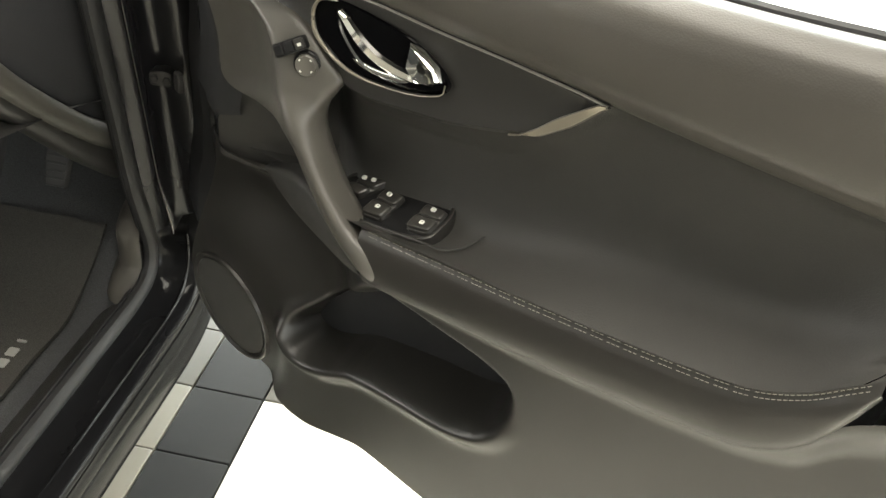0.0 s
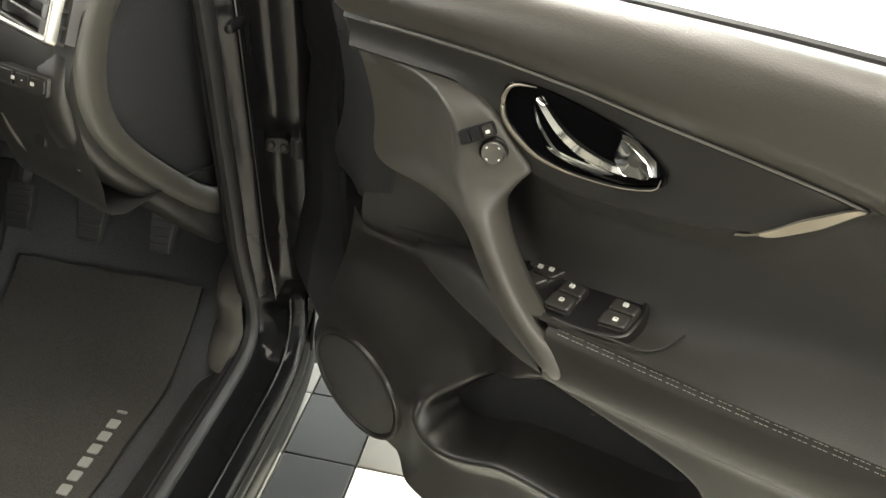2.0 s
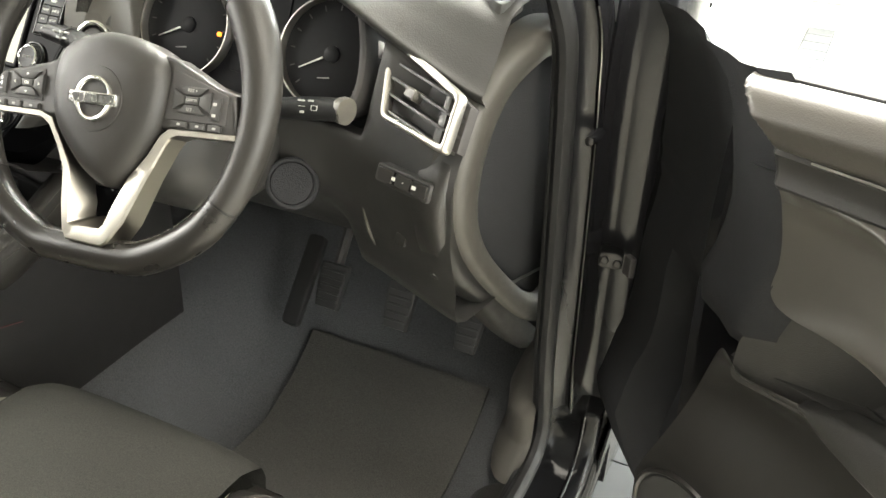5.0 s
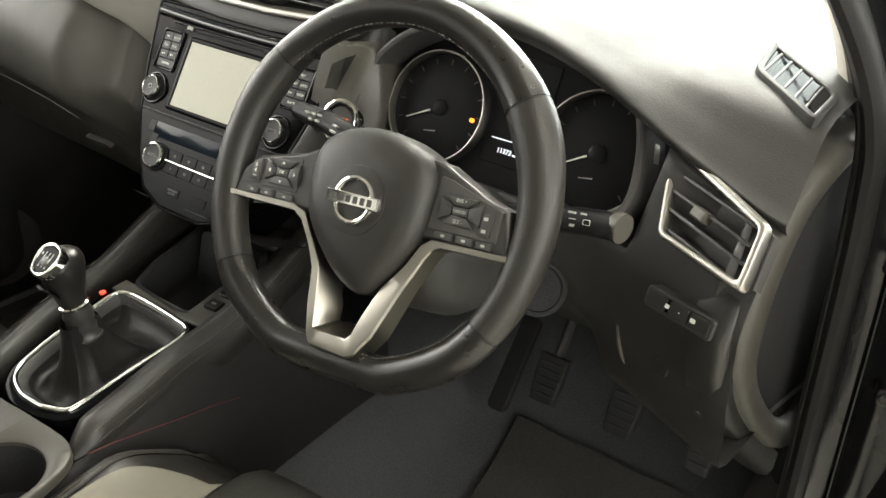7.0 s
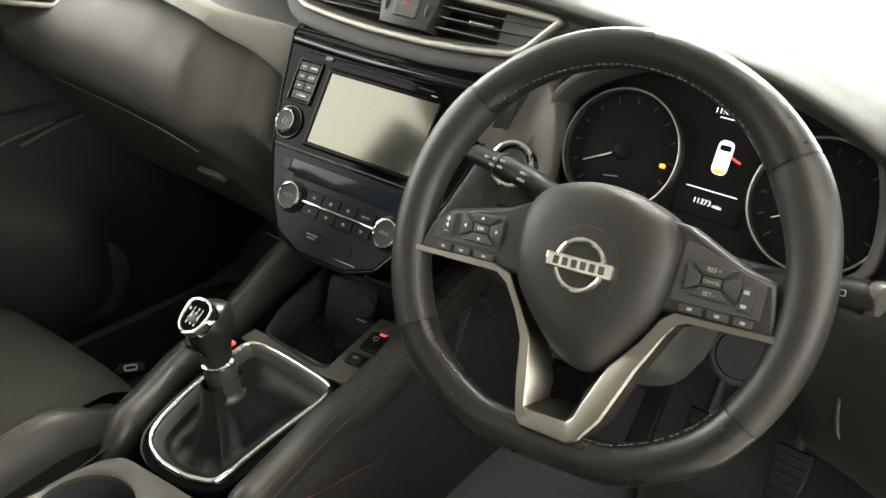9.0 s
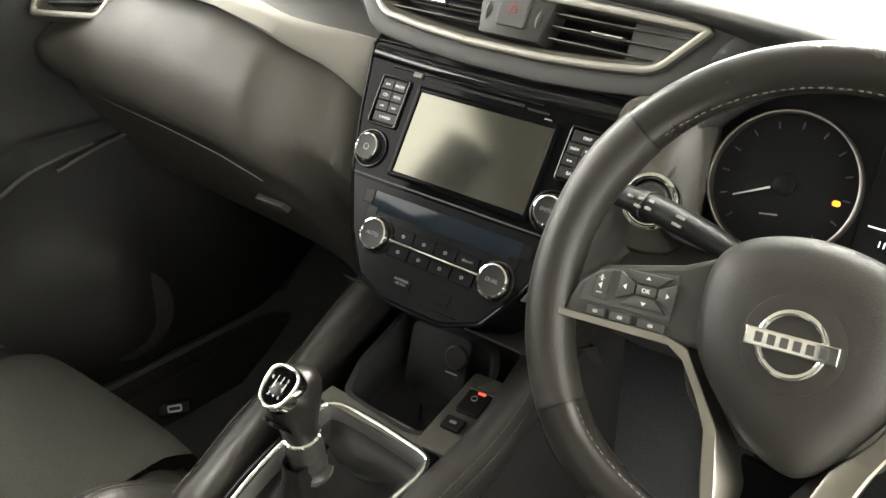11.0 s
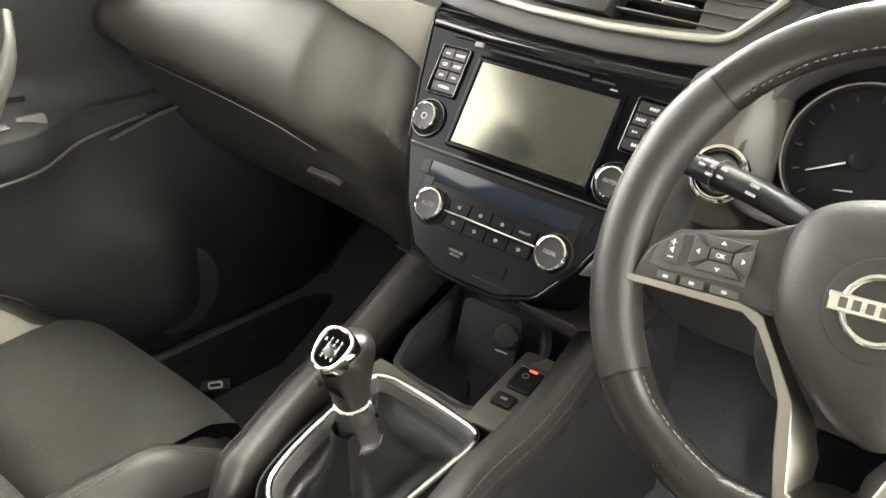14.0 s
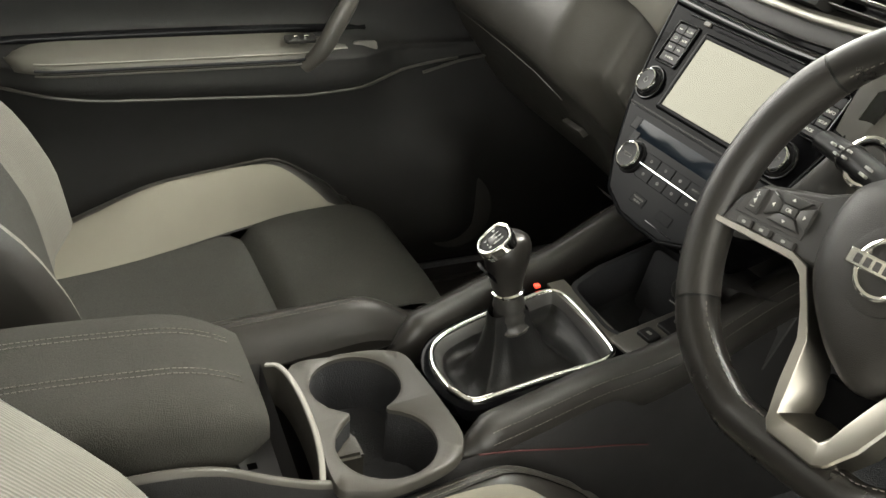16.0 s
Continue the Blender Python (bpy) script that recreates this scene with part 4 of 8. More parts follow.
switch_pod([(-0.084, 0.000), (-0.060, -0.006), (-0.040, 0.028), (-0.074, 0.025)], 0.45, ((-0.070, 0.019), (-0.058, 0.020)))
switch_pod([(-0.044, -0.022), (-0.016, -0.022), (-0.012, 0.016), (-0.040, 0.018)], 0.54, ((-0.0285, 0.0095), (-0.0285, -0.0095)))
switch_pod([(0.012, -0.020), (0.041, -0.018), (0.043, 0.015), (0.014, 0.017)], 0.54, ((0.028, 0.0095), (0.028, -0.0095)))
seam_pts = curve_pts([(1.117, 0.041), (1.153, 0.0385), (1.183, 0.031), (1.200, 0.024), (1.213, 0.008), (1.222, -0.012)], 24)
part("insert_seam", tube([at_door(u, v, 0.7665 + 0.008 * smooth(0.02, 0.041, v) + 0.006 * smooth(0.012, -0.012, v)) for u, v in seam_pts], 0.0012, 6), DOOR_SOFT, door, "seam round the switch panel")

# steel of the door behind the trim, and its outer skin
rows = []
inner_o = [(0.705, 0.42), (0.72, 0.96), (0.80, 1.010), (1.60, 0.995), (1.68, 0.93), (1.70, 0.70), (1.66, 0.40), (1.55, 0.335), (0.80, 0.335)]
ring0 = curve_pts(inner_o, 60, True)
rings = [[(1.2, -0.1, 0.7)] * 60]
for sc, v in ((0.97, -0.100), (1.0, -0.104), (1.0, -0.115), (0.99, -0.135), (0.94, -0.155), (0.6, -0.170), (0.1, -0.174)):
    rings.append([(1.2 + (u - 1.2) * sc, v, 0.70 + (w - 0.70) * sc) for u, w in ring0])
part("door_shell", in_door(loft(rings[1:])), PAINT, door, "black painted door shell")
edge_s = [at_door(u, -0.028, w) for u, w in curve_pts([(1.60, 1.0), (1.615, 0.86), (1.61, 0.75), (1.575, 0.62), (1.54, 0.50), (1.50, 0.44)], 30)]
part("door_edge_trim", tube(edge_s, 0.022, 10), BLACK_HARD, door)
part("belt_seal", tube([at_door(0.80 + 0.8 * i / 20, -0.052, table([(0.8, 1.036), (1.05, 1.040), (1.25, 1.034), (1.45, 1.023), (1.64, 1.020)], 0.80 + 0.8 * i / 20)) for i in range(21)], 0.007, 8), RUBBER, door, "black rubber window seal")
# black foam liner ahead of the trim, hinge side
liner = []
for i in range(22):
    w = 0.36 + 0.69 * i / 21
    r = table([(0.36, 0.80), (0.45, 0.74), (0.56, 0.77), (0.60, 0.79), (0.66, 0.80), (0.74, 0.805), (0.795, 0.826), (0.83, 0.840), (0.876, 0.850), (0.9165, 0.846), (0.96, 0.838), (0.99, 0.832), (1.017, 0.822), (1.05, 0.785)], w, 0.012)
    e = 0.006 + 0.070 * smooth(0.775, 0.715, w)
    liner.append([(r + 0.03, -0.03 - e, w), (r, -0.02 - e, w), (r - 0.02, -0.024 - e, w), (r - 0.05, -0.045 - e, w), (r - 0.09, -0.065 - e, w), (r - 0.12, -0.10 - e, w), (r - 0.19, -0.16, w), (r - 0.30 - 0.06 * smooth(0.8, 0.9, w), -0.225, w), (r - 0.36 - 0.06 * smooth(0.8, 0.9, w), -0.30, w)])
part("foam_liner", sheet(liner), LINER, door, "matt black liner at the hinge side")
# door check arm and hinge on the pillar side
check = thing("door_hinge", (0.856, 0.45, 0.727), "small zinc-plated door hinge on the black pillar", "hinge")
HG = basis((0.850, 0.447, 0.727), (0.97, 0.2, 0), (0, 0.12, 1))
part("hinge_plate", plate([(-0.020, -0.010), (0.012, -0.012), (0.014, 0.008), (0.002, 0.013), (-0.020, 0.011)], 0.006, 0.002, HG, -0.03, 0.006), STEEL_DARK, check, "dark zinc hinge plate")
for sx, sy in ((-0.012, 0.001), (0.006, -0.002)):
    part("bolt", turned([(0.0062, 0), (0.0062, 0.004), (0.0045, 0.0055)], 6, HG @ pose(sx, sy, 0.005)), STEEL_DARK, check, "zinc-plated bolt")
part("hinge_leaf", plate(round_rect(0.010, 0.030, 0.003), 0.012, 0.003, HG @ pose(0.022, -0.004, 0, 0, 30, 0), -0.006), BLACK_MATT, check, "black hinge leaf")

# ---------------------------------------------------------------- dashboard
dash = thing("dashboard", (0, 0.5, 0.62), "black soft-touch dashboard with silver-rimmed air vents", "dashboard")
EDGE_Z = [(-0.80, 1.03), (-0.60, 1.075), (-0.40, 1.105), (-0.24, 1.130), (0.0, 1.148), (0.20, 1.148), (0.30, 1.152), (0.40, 1.148), (0.45, 1.142), (0.51, 1.124), (0.567, 1.098), (0.61, 1.070), (0.655, 1.051), (0.74, 1.018)]
EDGE_Y = [(-0.80, 0.24), (-0.30, 0.262), (0.0, 0.275), (0.20, 0.262), (0.30, 0.215), (0.40, 0.195), (0.52, 0.195), (0.60, 0.20), (0.66, 0.20), (0.74, 0.19)]
BACK_Z = [(-0.80, 1.06), (-0.5, 1.10), (0.0, 1.12), (0.5, 1.115), (0.65, 1.104), (0.74, 1.088)]
XS = [-0.78 + 1.52 * i / 95 for i in range(96)]
rows = []
for x in XS:
    ze, ye, zb = table(EDGE_Z, x, 0.03), table(EDGE_Y, x, 0.03), table(BACK_Z, x, 0.05)
    prof = curve_pts([(ye + 0.055, ze - 0.040), (ye + 0.020, ze - 0.026), (ye + 0.002, ze - 0.014), (ye - 0.003, ze - 0.006), (ye + 0.006, ze), (ye + 0.035, ze + 0.45 * (max(zb, ze) - ze) + 0.001),
                      (ye + 0.085, max(zb, ze) + 0.001), (0.45, zb + 0.3 * max(0, ze - zb)), (0.62, zb), (0.80, zb - 0.01), (0.95, zb - 0.03)], 34)
    rows.append([(x, y, z) for y, z in prof])
part("top_pad", loft(rows, False, False), DASH_TOP, dash, "grained black dashboard top", angle=60)

# driver's side fascia below the edge
FACE_Y = [(0.13, 0.19), (0.25, 0.215), (0.40, 0.225), (0.54, 0.215), (0.60, 0.195), (0.66, 0.168), (0.735, 0.135)]
rows = []
for i in range(50):
    x = 0.13 + 0.605 * i / 49
    yf = table(FACE_Y, x, 0.02)
    ze, ye = table(EDGE_Z, x, 0.03), table(EDGE_Y, x, 0.03)
    c = smooth(0.21, 0.25, x) * smooth(0.615, 0.585, x)
    zt = (ze - 0.020) * (1 - c) + 0.925 * c
    yt = (ye + 0.012) * (1 - c) + (yf + 0.012) * c
    kd = smooth(0.50, 0.57, x)
    lowz = 0.86 - 0.02 * smooth(0.3, 0.7, x)
    prof = curve_pts([(yt + 0.02, zt + 0.002), (yt, zt), (yt * 0.5 + yf * 0.5, (zt + 0.94) / 2), (yf, 0.925), (yf + 0.002, 0.89), (yf + 0.010, lowz), (yf + 0.05 - 0.02 * kd, lowz - 0.05), (yf + 0.16 - 0.105 * kd, 0.72 + 0.01 * kd), (0.50 - 0.12 * kd, 0.63 + 0.06 * kd), (0.72, 0.58)], 30)
    rows.append([(x, y, z) for y, z in prof])
part("driver_fascia", loft(rows, False, False), BLACK_SOFT, dash, "black plastic fascia round the steering column", angle=60)

# end cap of the dashboard by the door
cap_o = [(0.54, 1.020), (0.43, 1.046), (0.34, 1.046), (0.262, 1.036), (0.205, 1.010), (0.172, 0.972), (0.155, 0.932), (0.155, 0.885), (0.180, 0.832), (0.240, 0.765), (0.34, 0.675), (0.45, 0.588), (0.54, 0.545), (0.62, 0.60), (0.64, 0.80), (0.62, 0.98)]
cap = [(y, z) for y, z in curve_pts(cap_o, 72, True)]
rings = []
cy, cz = 0.42, 0.83
for s, x in ((1.0, 0.700), (1.0, 0.728), (0.985, 0.737), (0.955, 0.7425), (0.86, 0.7425), (0.81, 0.739), (0.785, 0.733), (0.77, 0.722), (0.76, 0.712)):
    rings.append([(x, cy + (y - cy) * s, cz + (z - cz) * s) for y, z in cap])
endc = part("end_cap", loft(rings), LOWER_DASH, dash, "black D-shaped dashboard end cover", angle=60)
part("end_cap_panel", loft([[(x, cy + (y - cy) * s_, cz + (z - cz) * s_) for y, z in cap] for s_, x in ((0.775, 0.716), (0.772, 0.726), (0.75, 0.729), (0.3, 0.729), (0.02, 0.729))]), LINER, endc, "dark recessed panel", angle=60)
strip = curve_pts([(0.715, 0.215, 0.968), (0.722, 0.168, 0.958), (0.726, 0.140, 0.930), (0.727, 0.134, 0.895), (0.727, 0.150, 0.850), (0.727, 0.198, 0.786), (0.727, 0.280, 0.707), (0.727, 0.40, 0.592), (0.727, 0.50, 0.505)], 40)
rings = []
for x, y, z in strip:
    rings.append([(x - 0.040, y + 0.012, z - 0.010), (x - 0.012, y - 0.002, z - 0.004), (x, y, z), (x + 0.004, y + 0.010, z + 0.008), (x + 0.002, y + 0.028, z + 0.022), (x - 0.03, y + 0.030, z + 0.024)])
part("end_strip", loft(rings), BLACK_HARD, dash, "black edge strip", angle=60)
for px_, py_, pz_ in ((0.716, 0.200, 0.795), (0.716, 0.215, 0.770)):
    part("button", plate(round_rect(0.012, 0.009, 0.002), 0.004, 0.001, basis((px_ - 0.012, py_ - 0.02, pz_), (1, -0.2, 0), (0, 0.4, 1))), BLACK_HARD, dash)
    part("marking", plate(round_rect(0.004, 0.002, 0.0005), 0.0046, 0.0003, basis((px_ - 0.012, py_ - 0.02, pz_), (1, -0.2, 0), (0, 0.4, 1)), 0.004), LETTER_DIM, dash)
part("button", plate(round_rect(0.016, 0.014, 0.002), 0.004, 0.001, basis((0.655, 0.185, 0.825), (1, -0.3, 0), (0, 0.3, 1))), BLACK_HARD, dash)

# round vent and switch strip by the door
RV = basis((0.6748, 0.1713, 1.0018), (0.8622, -0.5046, -0.0437), (0.2915, 0.4238, 0.8576))
rv_o = [(-0.088, 0.040), (-0.066, 0.046), (0.061, 0.031), (0.080, -0.030), (-0.038, -0.036), (-0.062, 0.0)]
vent = part("side_vent", frame_ring(rv_o, 0.0075, 0.008, 0.003, RV, -0.004, 0.010), SILVER, dash, "silver-framed side air vent")
part("vent_body", plate(inset(rv_o, 0.007), -0.018, 0.001, RV, -0.03), BLACK_MATT, vent)
for k in range(4):
    yy = 0.024 - 0.0165 * k
    part("slat", plate([(-0.078 + 0.028 * k * 0.55, yy - 0.0016), (0.052 + 0.006 * k, yy - 0.0016), (0.052 + 0.006 * k, yy + 0.0016), (-0.080 + 0.028 * k * 0.55, yy + 0.0016)], 0.004, 0.0006, RV, -0.018), BLACK_HARD, vent)
part("tab", plate(round_rect(0.018, 0.012, 0.002), 0.009, 0.002, RV @ pose(-0.010, 0.004, 0), -0.004), GREY_TRIM, vent)
part("side_louvre", plate([(0.050, -0.024), (0.062, -0.024), (0.045, 0.024), (0.036, 0.024)], 0.002, 0.0006, RV, -0.018), BLACK_HARD, vent)
SWR = basis((0.673, 0.149, 0.917), (0.94, -0.33, 0.02), (0.14, 0.26, 0.95))
row = part("switch_strip", plate(round_rect(0.076, 0.0175, 0.003), 0.003, 0.0015, SWR, -0.02), PIANO, dash, "black switch strip")
part("strip_bezel", frame_ring(round_rect(0.084, 0.0225, 0.005), 0.005, 0.0038, 0.002, SWR, -0.02), BLACK_SOFT, row, "moulded bezel of the switch strip")
for k in (-0.026, 0.002, 0.027):
    part("button", plate(round_rect(0.023, 0.014, 0.002), 0.0055, 0.0008, SWR @ pose(k, 0, 0), 0.002), BLACK_HARD, row)
for k, w_ in ((-0.012, 0.005), (0.003, 0.002), (0.020, 0.006)):
    part("marking", plate(round_rect(w_, 0.004 if w_ > 0.004 else 0.0012, 0.0006), 0.006, 0.0003, SWR @ pose(k, 0, 0), 0.005), LETTER, row)

fuse = curve_pts([(0.588, 0.212, 0.838), (0.589, 0.218, 0.815), (0.593, 0.227, 0.790), (0.604, 0.234, 0.772), (0.620, 0.238, 0.760), (0.638, 0.238, 0.752)], 24)
part("fuse_cover_edge", tube(fuse, 0.0024, 8), GREY_TRIM, dash, "curved edge of the fuse cover")
for bx, by, bz in ((0.641, 0.206, 0.819), (0.677, 0.232, 0.762)):
    bt = part("small_control", plate(round_rect(0.020, 0.014, 0.003), 0.004, 0.0015, basis((bx, by, bz), (0.95, 0.05, 0), (0, 0.5, 0.85)), -0.012), BLACK_HARD, dash)
    part("marking", frame_ring(disc(0.0034, 14), 0.0009, 0.0046, 0.0002, basis((bx, by, bz), (0.95, 0.05, 0), (0, 0.5, 0.85)), 0.003), LETTER_DIM, bt)
part("fuse_cover_latch", plate(round_rect(0.022, 0.010, 0.003), 0.006, 0.002, basis((0.628, 0.222, 0.800), (0.95, -0.2, 0), (0, 0.5, 0.85))), GREY_TRIM, dash)

# demister vent in the dashboard top
DV = basis((0.683, 0.332, 1.1012), (0.75, -0.65, -0.135), (0.65, 0.75, -0.05))
dvo = rounded([(-0.026, -0.033), (0.0905, -0.033), (0.032, 0.032), (-0.099, 0.031)], 0.016)
dvent = part("demister_vent", frame_ring(dvo, 0.0075, 0.0062, 0.0020, DV, -0.02), DASH_TOP, dash, "black demister vent")
# no opening here: a near-black plate gives the shade between the slats
part("vent_mouth_shade", plate(inset(dvo, 0.006), 0.0036, 0.0004, DV, -0.02), PIANO, dvent, "near-black plate for the shade inside the vent")
for k in range(5):
    x0 = -0.022 + 0.0200 * k
    part("slat", plate([(x0 - 0.0018, -0.024), (x0 + 0.0018, -0.024), (x0 - 0.0426, 0.022), (x0 - 0.0462, 0.022)], 0.0050, 0.0005, DV, -0.010), BLACK_SOFT, dvent)

# ---------------------------------------------------------------- centre vents
CV = basis((0.0, 0.262, 1.10), (1, 0, 0), (0, 0.4311, 0.9023))
half = [(0.045, -0.0385), (0.110, -0.0345), (0.162, -0.0285), (0.177, -0.0205), (0.2135, 0.0225), (0.206, 0.0280), (0.10, 0.0300)]
cvo = half + [(-x, y) for x, y in reversed(half)]
cvent = part("centre_vents", frame_ring(cvo, 0.009, 0.014, 0.004, CV, -0.03, 0.012), SILVER, dash, "silver-rimmed pair of centre air vents")
part("vent_body", plate(inset(cvo, 0.008), -0.024, 0.001, CV, -0.035), KEY_DARK, cvent)
part("vent_surround", frame_ring(inset(cvo, -0.020), 0.024, 0.007, 0.004, CV, -0.04), BLACK_SOFT, cvent, "soft black surround of the vents")
low = [p for p in inset(cvo, 0.009) if p[1] < -0.012]
low = sorted(low)
inner = [[(x, y, 0.010), (x * 0.985, y + 0.004, 0.004), (x * 0.97, y + 0.0075, -0.006), (x * 0.96, y + 0.008, -0.022)] for x, y in low]
bm = loft(inner, False, False)
bm.transform(CV)
part("vent_lip", bm, GREY_TRIM, cvent, "grey inner lip of the vents", angle=60)
for sgn in (-1, 1):
    for k in range(3):
        yy = 0.0135 - 0.0128 * k
        xr = 0.193 - 0.0075 * k
        part("slat", plate([(sgn * 0.044, yy - 0.0008), (sgn * xr, yy - 0.0008), (sgn * xr, yy + 0.0008), (sgn * 0.044, yy + 0.0008)][::sgn], 0.004, 0.0004, CV, -0.014), GREY_TRIM, cvent)
    tab = part("tab", plate(round_rect(0.036, 0.005, 0.0015), 0.006, 0.001, CV @ pose(sgn * 0.108, 0.0008, 0, 0, 0, 0), 0.0), BLACK_HARD, cvent)
    part("tab_cap", plate(round_rect(0.034, 0.0022, 0.001), 0.0075, 0.0006, CV @ pose(sgn * 0.108, 0.0015, 0), 0.005), CHROME, tab, "bright tab cap")
    part("thumb_wheel", turned([(0.001, -0.0035), (0.016, -0.0035), (0.018, 0), (0.016, 0.0035), (0.001, 0.0035)], 24, CV @ pose(sgn * 0.031, 0.002, -0.004, 0, 90, 0)), BLACK_HARD, cvent)
hz = part("hazard_panel", plate([(-0.047, 0.030), (-0.037, -0.0215), (0.037, -0.0215), (0.047, 0.030)], 0.011, 0.003, CV, -0.02), BLACK_HARD, cvent)
part("hazard_button", plate(round_rect(0.036, 0.034, 0.003), 0.0135, 0.0015, CV @ pose(0, 0.006, 0), 0.005), BLACK_SOFT, hz)
tri = [(-0.006, -0.004), (0.006, -0.004), (0, 0.0065)]
part("hazard_marking", frame_ring(tri, 0.0012, 0.0139, 0.0002, CV @ pose(0, 0.008, 0), 0.013), material("dark red legend", (0.25, 0.02, 0.015), 0.5), hz)
# soft band under the vents
band = []
for i in range(41):
    x = -0.26 + 0.52 * i / 40
    a = abs(x)
    zt = table([(0, 1.066), (0.1, 1.069), (0.165, 1.076), (0.20, 1.095), (0.235, 1.125), (0.27, 1.12)], a, 0.015)
    yt = 0.245 + 0.02 * (a / 0.25) ** 2
    band.append([(x, yt + 0.03, zt + 0.012), (x, yt + 0.004, zt + 0.006), (x, yt - 0.004, zt - 0.006), (x, yt - 0.006, zt - 0.020), (x, yt + 0.004, zt - 0.034), (x, yt + 0.03, zt - 0.046)])
part("vent_band", loft(band, False, False), BLACK_SOFT, dash, "soft black band under the vents", angle=70)

# ---------------------------------------------------------------- centre stack
ST = basis((0.0, 0.171, 0.941), (1, 0, 0), (0, 0.516, 0.857))    # on the fascia: x right, y up it
stack = thing("centre_stack", (0, 0.2, 0.83), "glossy black centre stack with touchscreen and climate controls", "control panel")
half = [(0.0, -0.145), (0.040, -0.144), (0.082, -0.128), (0.112, -0.085), (0.142, -0.022), (0.160, 0.045), (0.176, 0.125), (0.170, 0.131), (0.0, 0.126)]
fo = half[:-1] + [(-x, y) for x, y in reversed(half[1:-1])]
fas = part("gloss_fascia", plate(fo, 0.0, 0.004, ST, -0.09, 0.012), PIANO, stack, "glossy piano-black fascia", angle=30)
part("fascia_edge", tube([ST @ Vector((x, y, -0.0012)) for x, y in inset(rounded(fo, 0.006), 0.0008)], 0.0022, 8, True), CLIMATE, fas, "rounded edge of the fascia")
for sgn in (-1, 1):
    part("key_surround", frame_ring(round_rect(0.041, 0.058, 0.004), 0.0026, 0.0034, 0.0012, ST @ pose(sgn * 0.1235, 0.0640, 0), -0.001), GLOSS_EDGE, fas, "polished surround of the keys")
part("fascia_groove", plate([(-0.138, -0.0225), (0.138, -0.0225), (0.1385, -0.0205), (-0.1385, -0.0205)], 0.0008, 0.0003, ST, -0.001), BLACK_MATT, fas)
glass_rows = [[(-0.085 + 0.170 * i / 16, 0.038 - 0.0465 + 0.093 * k / 10, z) for k, z in [(0, -0.002)] + [(k, 0.0022) for k in range(11)] + [(10, -0.002)]] for i in range(17)]
bm = loft(glass_rows, False, False)
bm.transform(ST)
disp = part("touchscreen", bm, SCREEN, stack, "dark grey switched-off touchscreen")
part("screen_bezel", frame_ring(round_rect(0.184, 0.105, 0.004), 0.0070, 0.003, 0.001, ST @ pose(0, 0.038, 0), -0.001), PIANO, disp, "glossy screen bezel")
part("disc_slot", plate(round_rect(0.125, 0.0030, 0.0012), 0.0010, 0.0004, ST @ pose(-0.02, 0.0985, 0), -0.001), LINER, fas)
part("disc_lip", plate(round_rect(0.20, 0.0022, 0.0008), 0.0026, 0.0010, ST @ pose(-0.035, 0.1035, 0), 0), GLOSS_EDGE, fas, "polished slot lip")
part("card_slot", plate(round_rect(0.026, 0.0025, 0.001), 0.0012, 0.0004, ST @ pose(0.060, 0.0965, 0), -0.001), LINER, fas)
part("card_mark", plate(round_rect(0.009, 0.004, 0.001), 0.0006, 0.0003, ST @ pose(0.074, 0.0900, 0), -0.001), LETTER_DIM, fas)
# added convex strip, shaped and glossed to draw a light streak along the top
brow = []
for i in range(41):
    x = -0.168 + 0.336 * i / 40
    sag = 0.004 * (1 - (x / 0.168) ** 2)
    brow.append([(x, 0.1085 - sag, 0.0008), (x, 0.1120 - sag, 0.0028), (x, 0.1165 - sag, 0.0034), (x, 0.1215 - sag, 0.0022), (x, 0.1260 - sag, -0.0015), (x, 0.1290 - sag, -0.0075)])
bm = loft(brow, False, False)
bm.transform(ST)
part("fascia_highlight", bm, GLOSS_EDGE, fas, "added glossy strip that catches a highlight", angle=70)
part("eject_button", plate(round_rect(0.012, 0.006, 0.001), 0.003, 0.0008, ST @ pose(-0.098, 0.1005, 0), 0), GREY_TRIM, fas)


def stack_buttons(sgn, legends):
    x0 = sgn * 0.124
    for k, words in enumerate(legends):
        y = 0.0825 - 0.0125 * k
        cells = words if isinstance(words, tuple) else (words,)
        w_ = 0.034 / len(cells)
        for j, word in enumerate(cells):
            cx = x0 - 0.017 + w_ * (j + 0.5) - 0.0015 * k * sgn * 0.6
            bt = part("button", plate(round_rect(w_ - 0.0006, 0.0118, 0.001), 0.0028, 0.0008, ST @ pose(cx, y, 0), 0), KEY, stack)
            if word:
                lettering(word, 0.0050 if len(word) < 5 else 0.0041, ST @ pose(cx, y, 0.0030), LETTER, bt, "legend")
            else:
                part("marking", plate([(-0.0030, -0.0014), (-0.0002, 0.0), (-0.0030, 0.0014)], 0.0032, 0.0002, ST @ pose(cx, y, 0), 0.0025), LETTER, bt)
                part("marking", plate([(0.0004, -0.0014), (0.0030, 0.0), (0.0004, 0.0014)], 0.0032, 0.0002, ST @ pose(cx, y, 0), 0.0025), LETTER, bt)


stack_buttons(-1, [("", "RADIO"), ("CD", "AUX"), ("", ""), "CAMERA"])
stack_buttons(1, ["MAP", ("NAV", "INFO"), ("", "SETUP"), "BACK"])


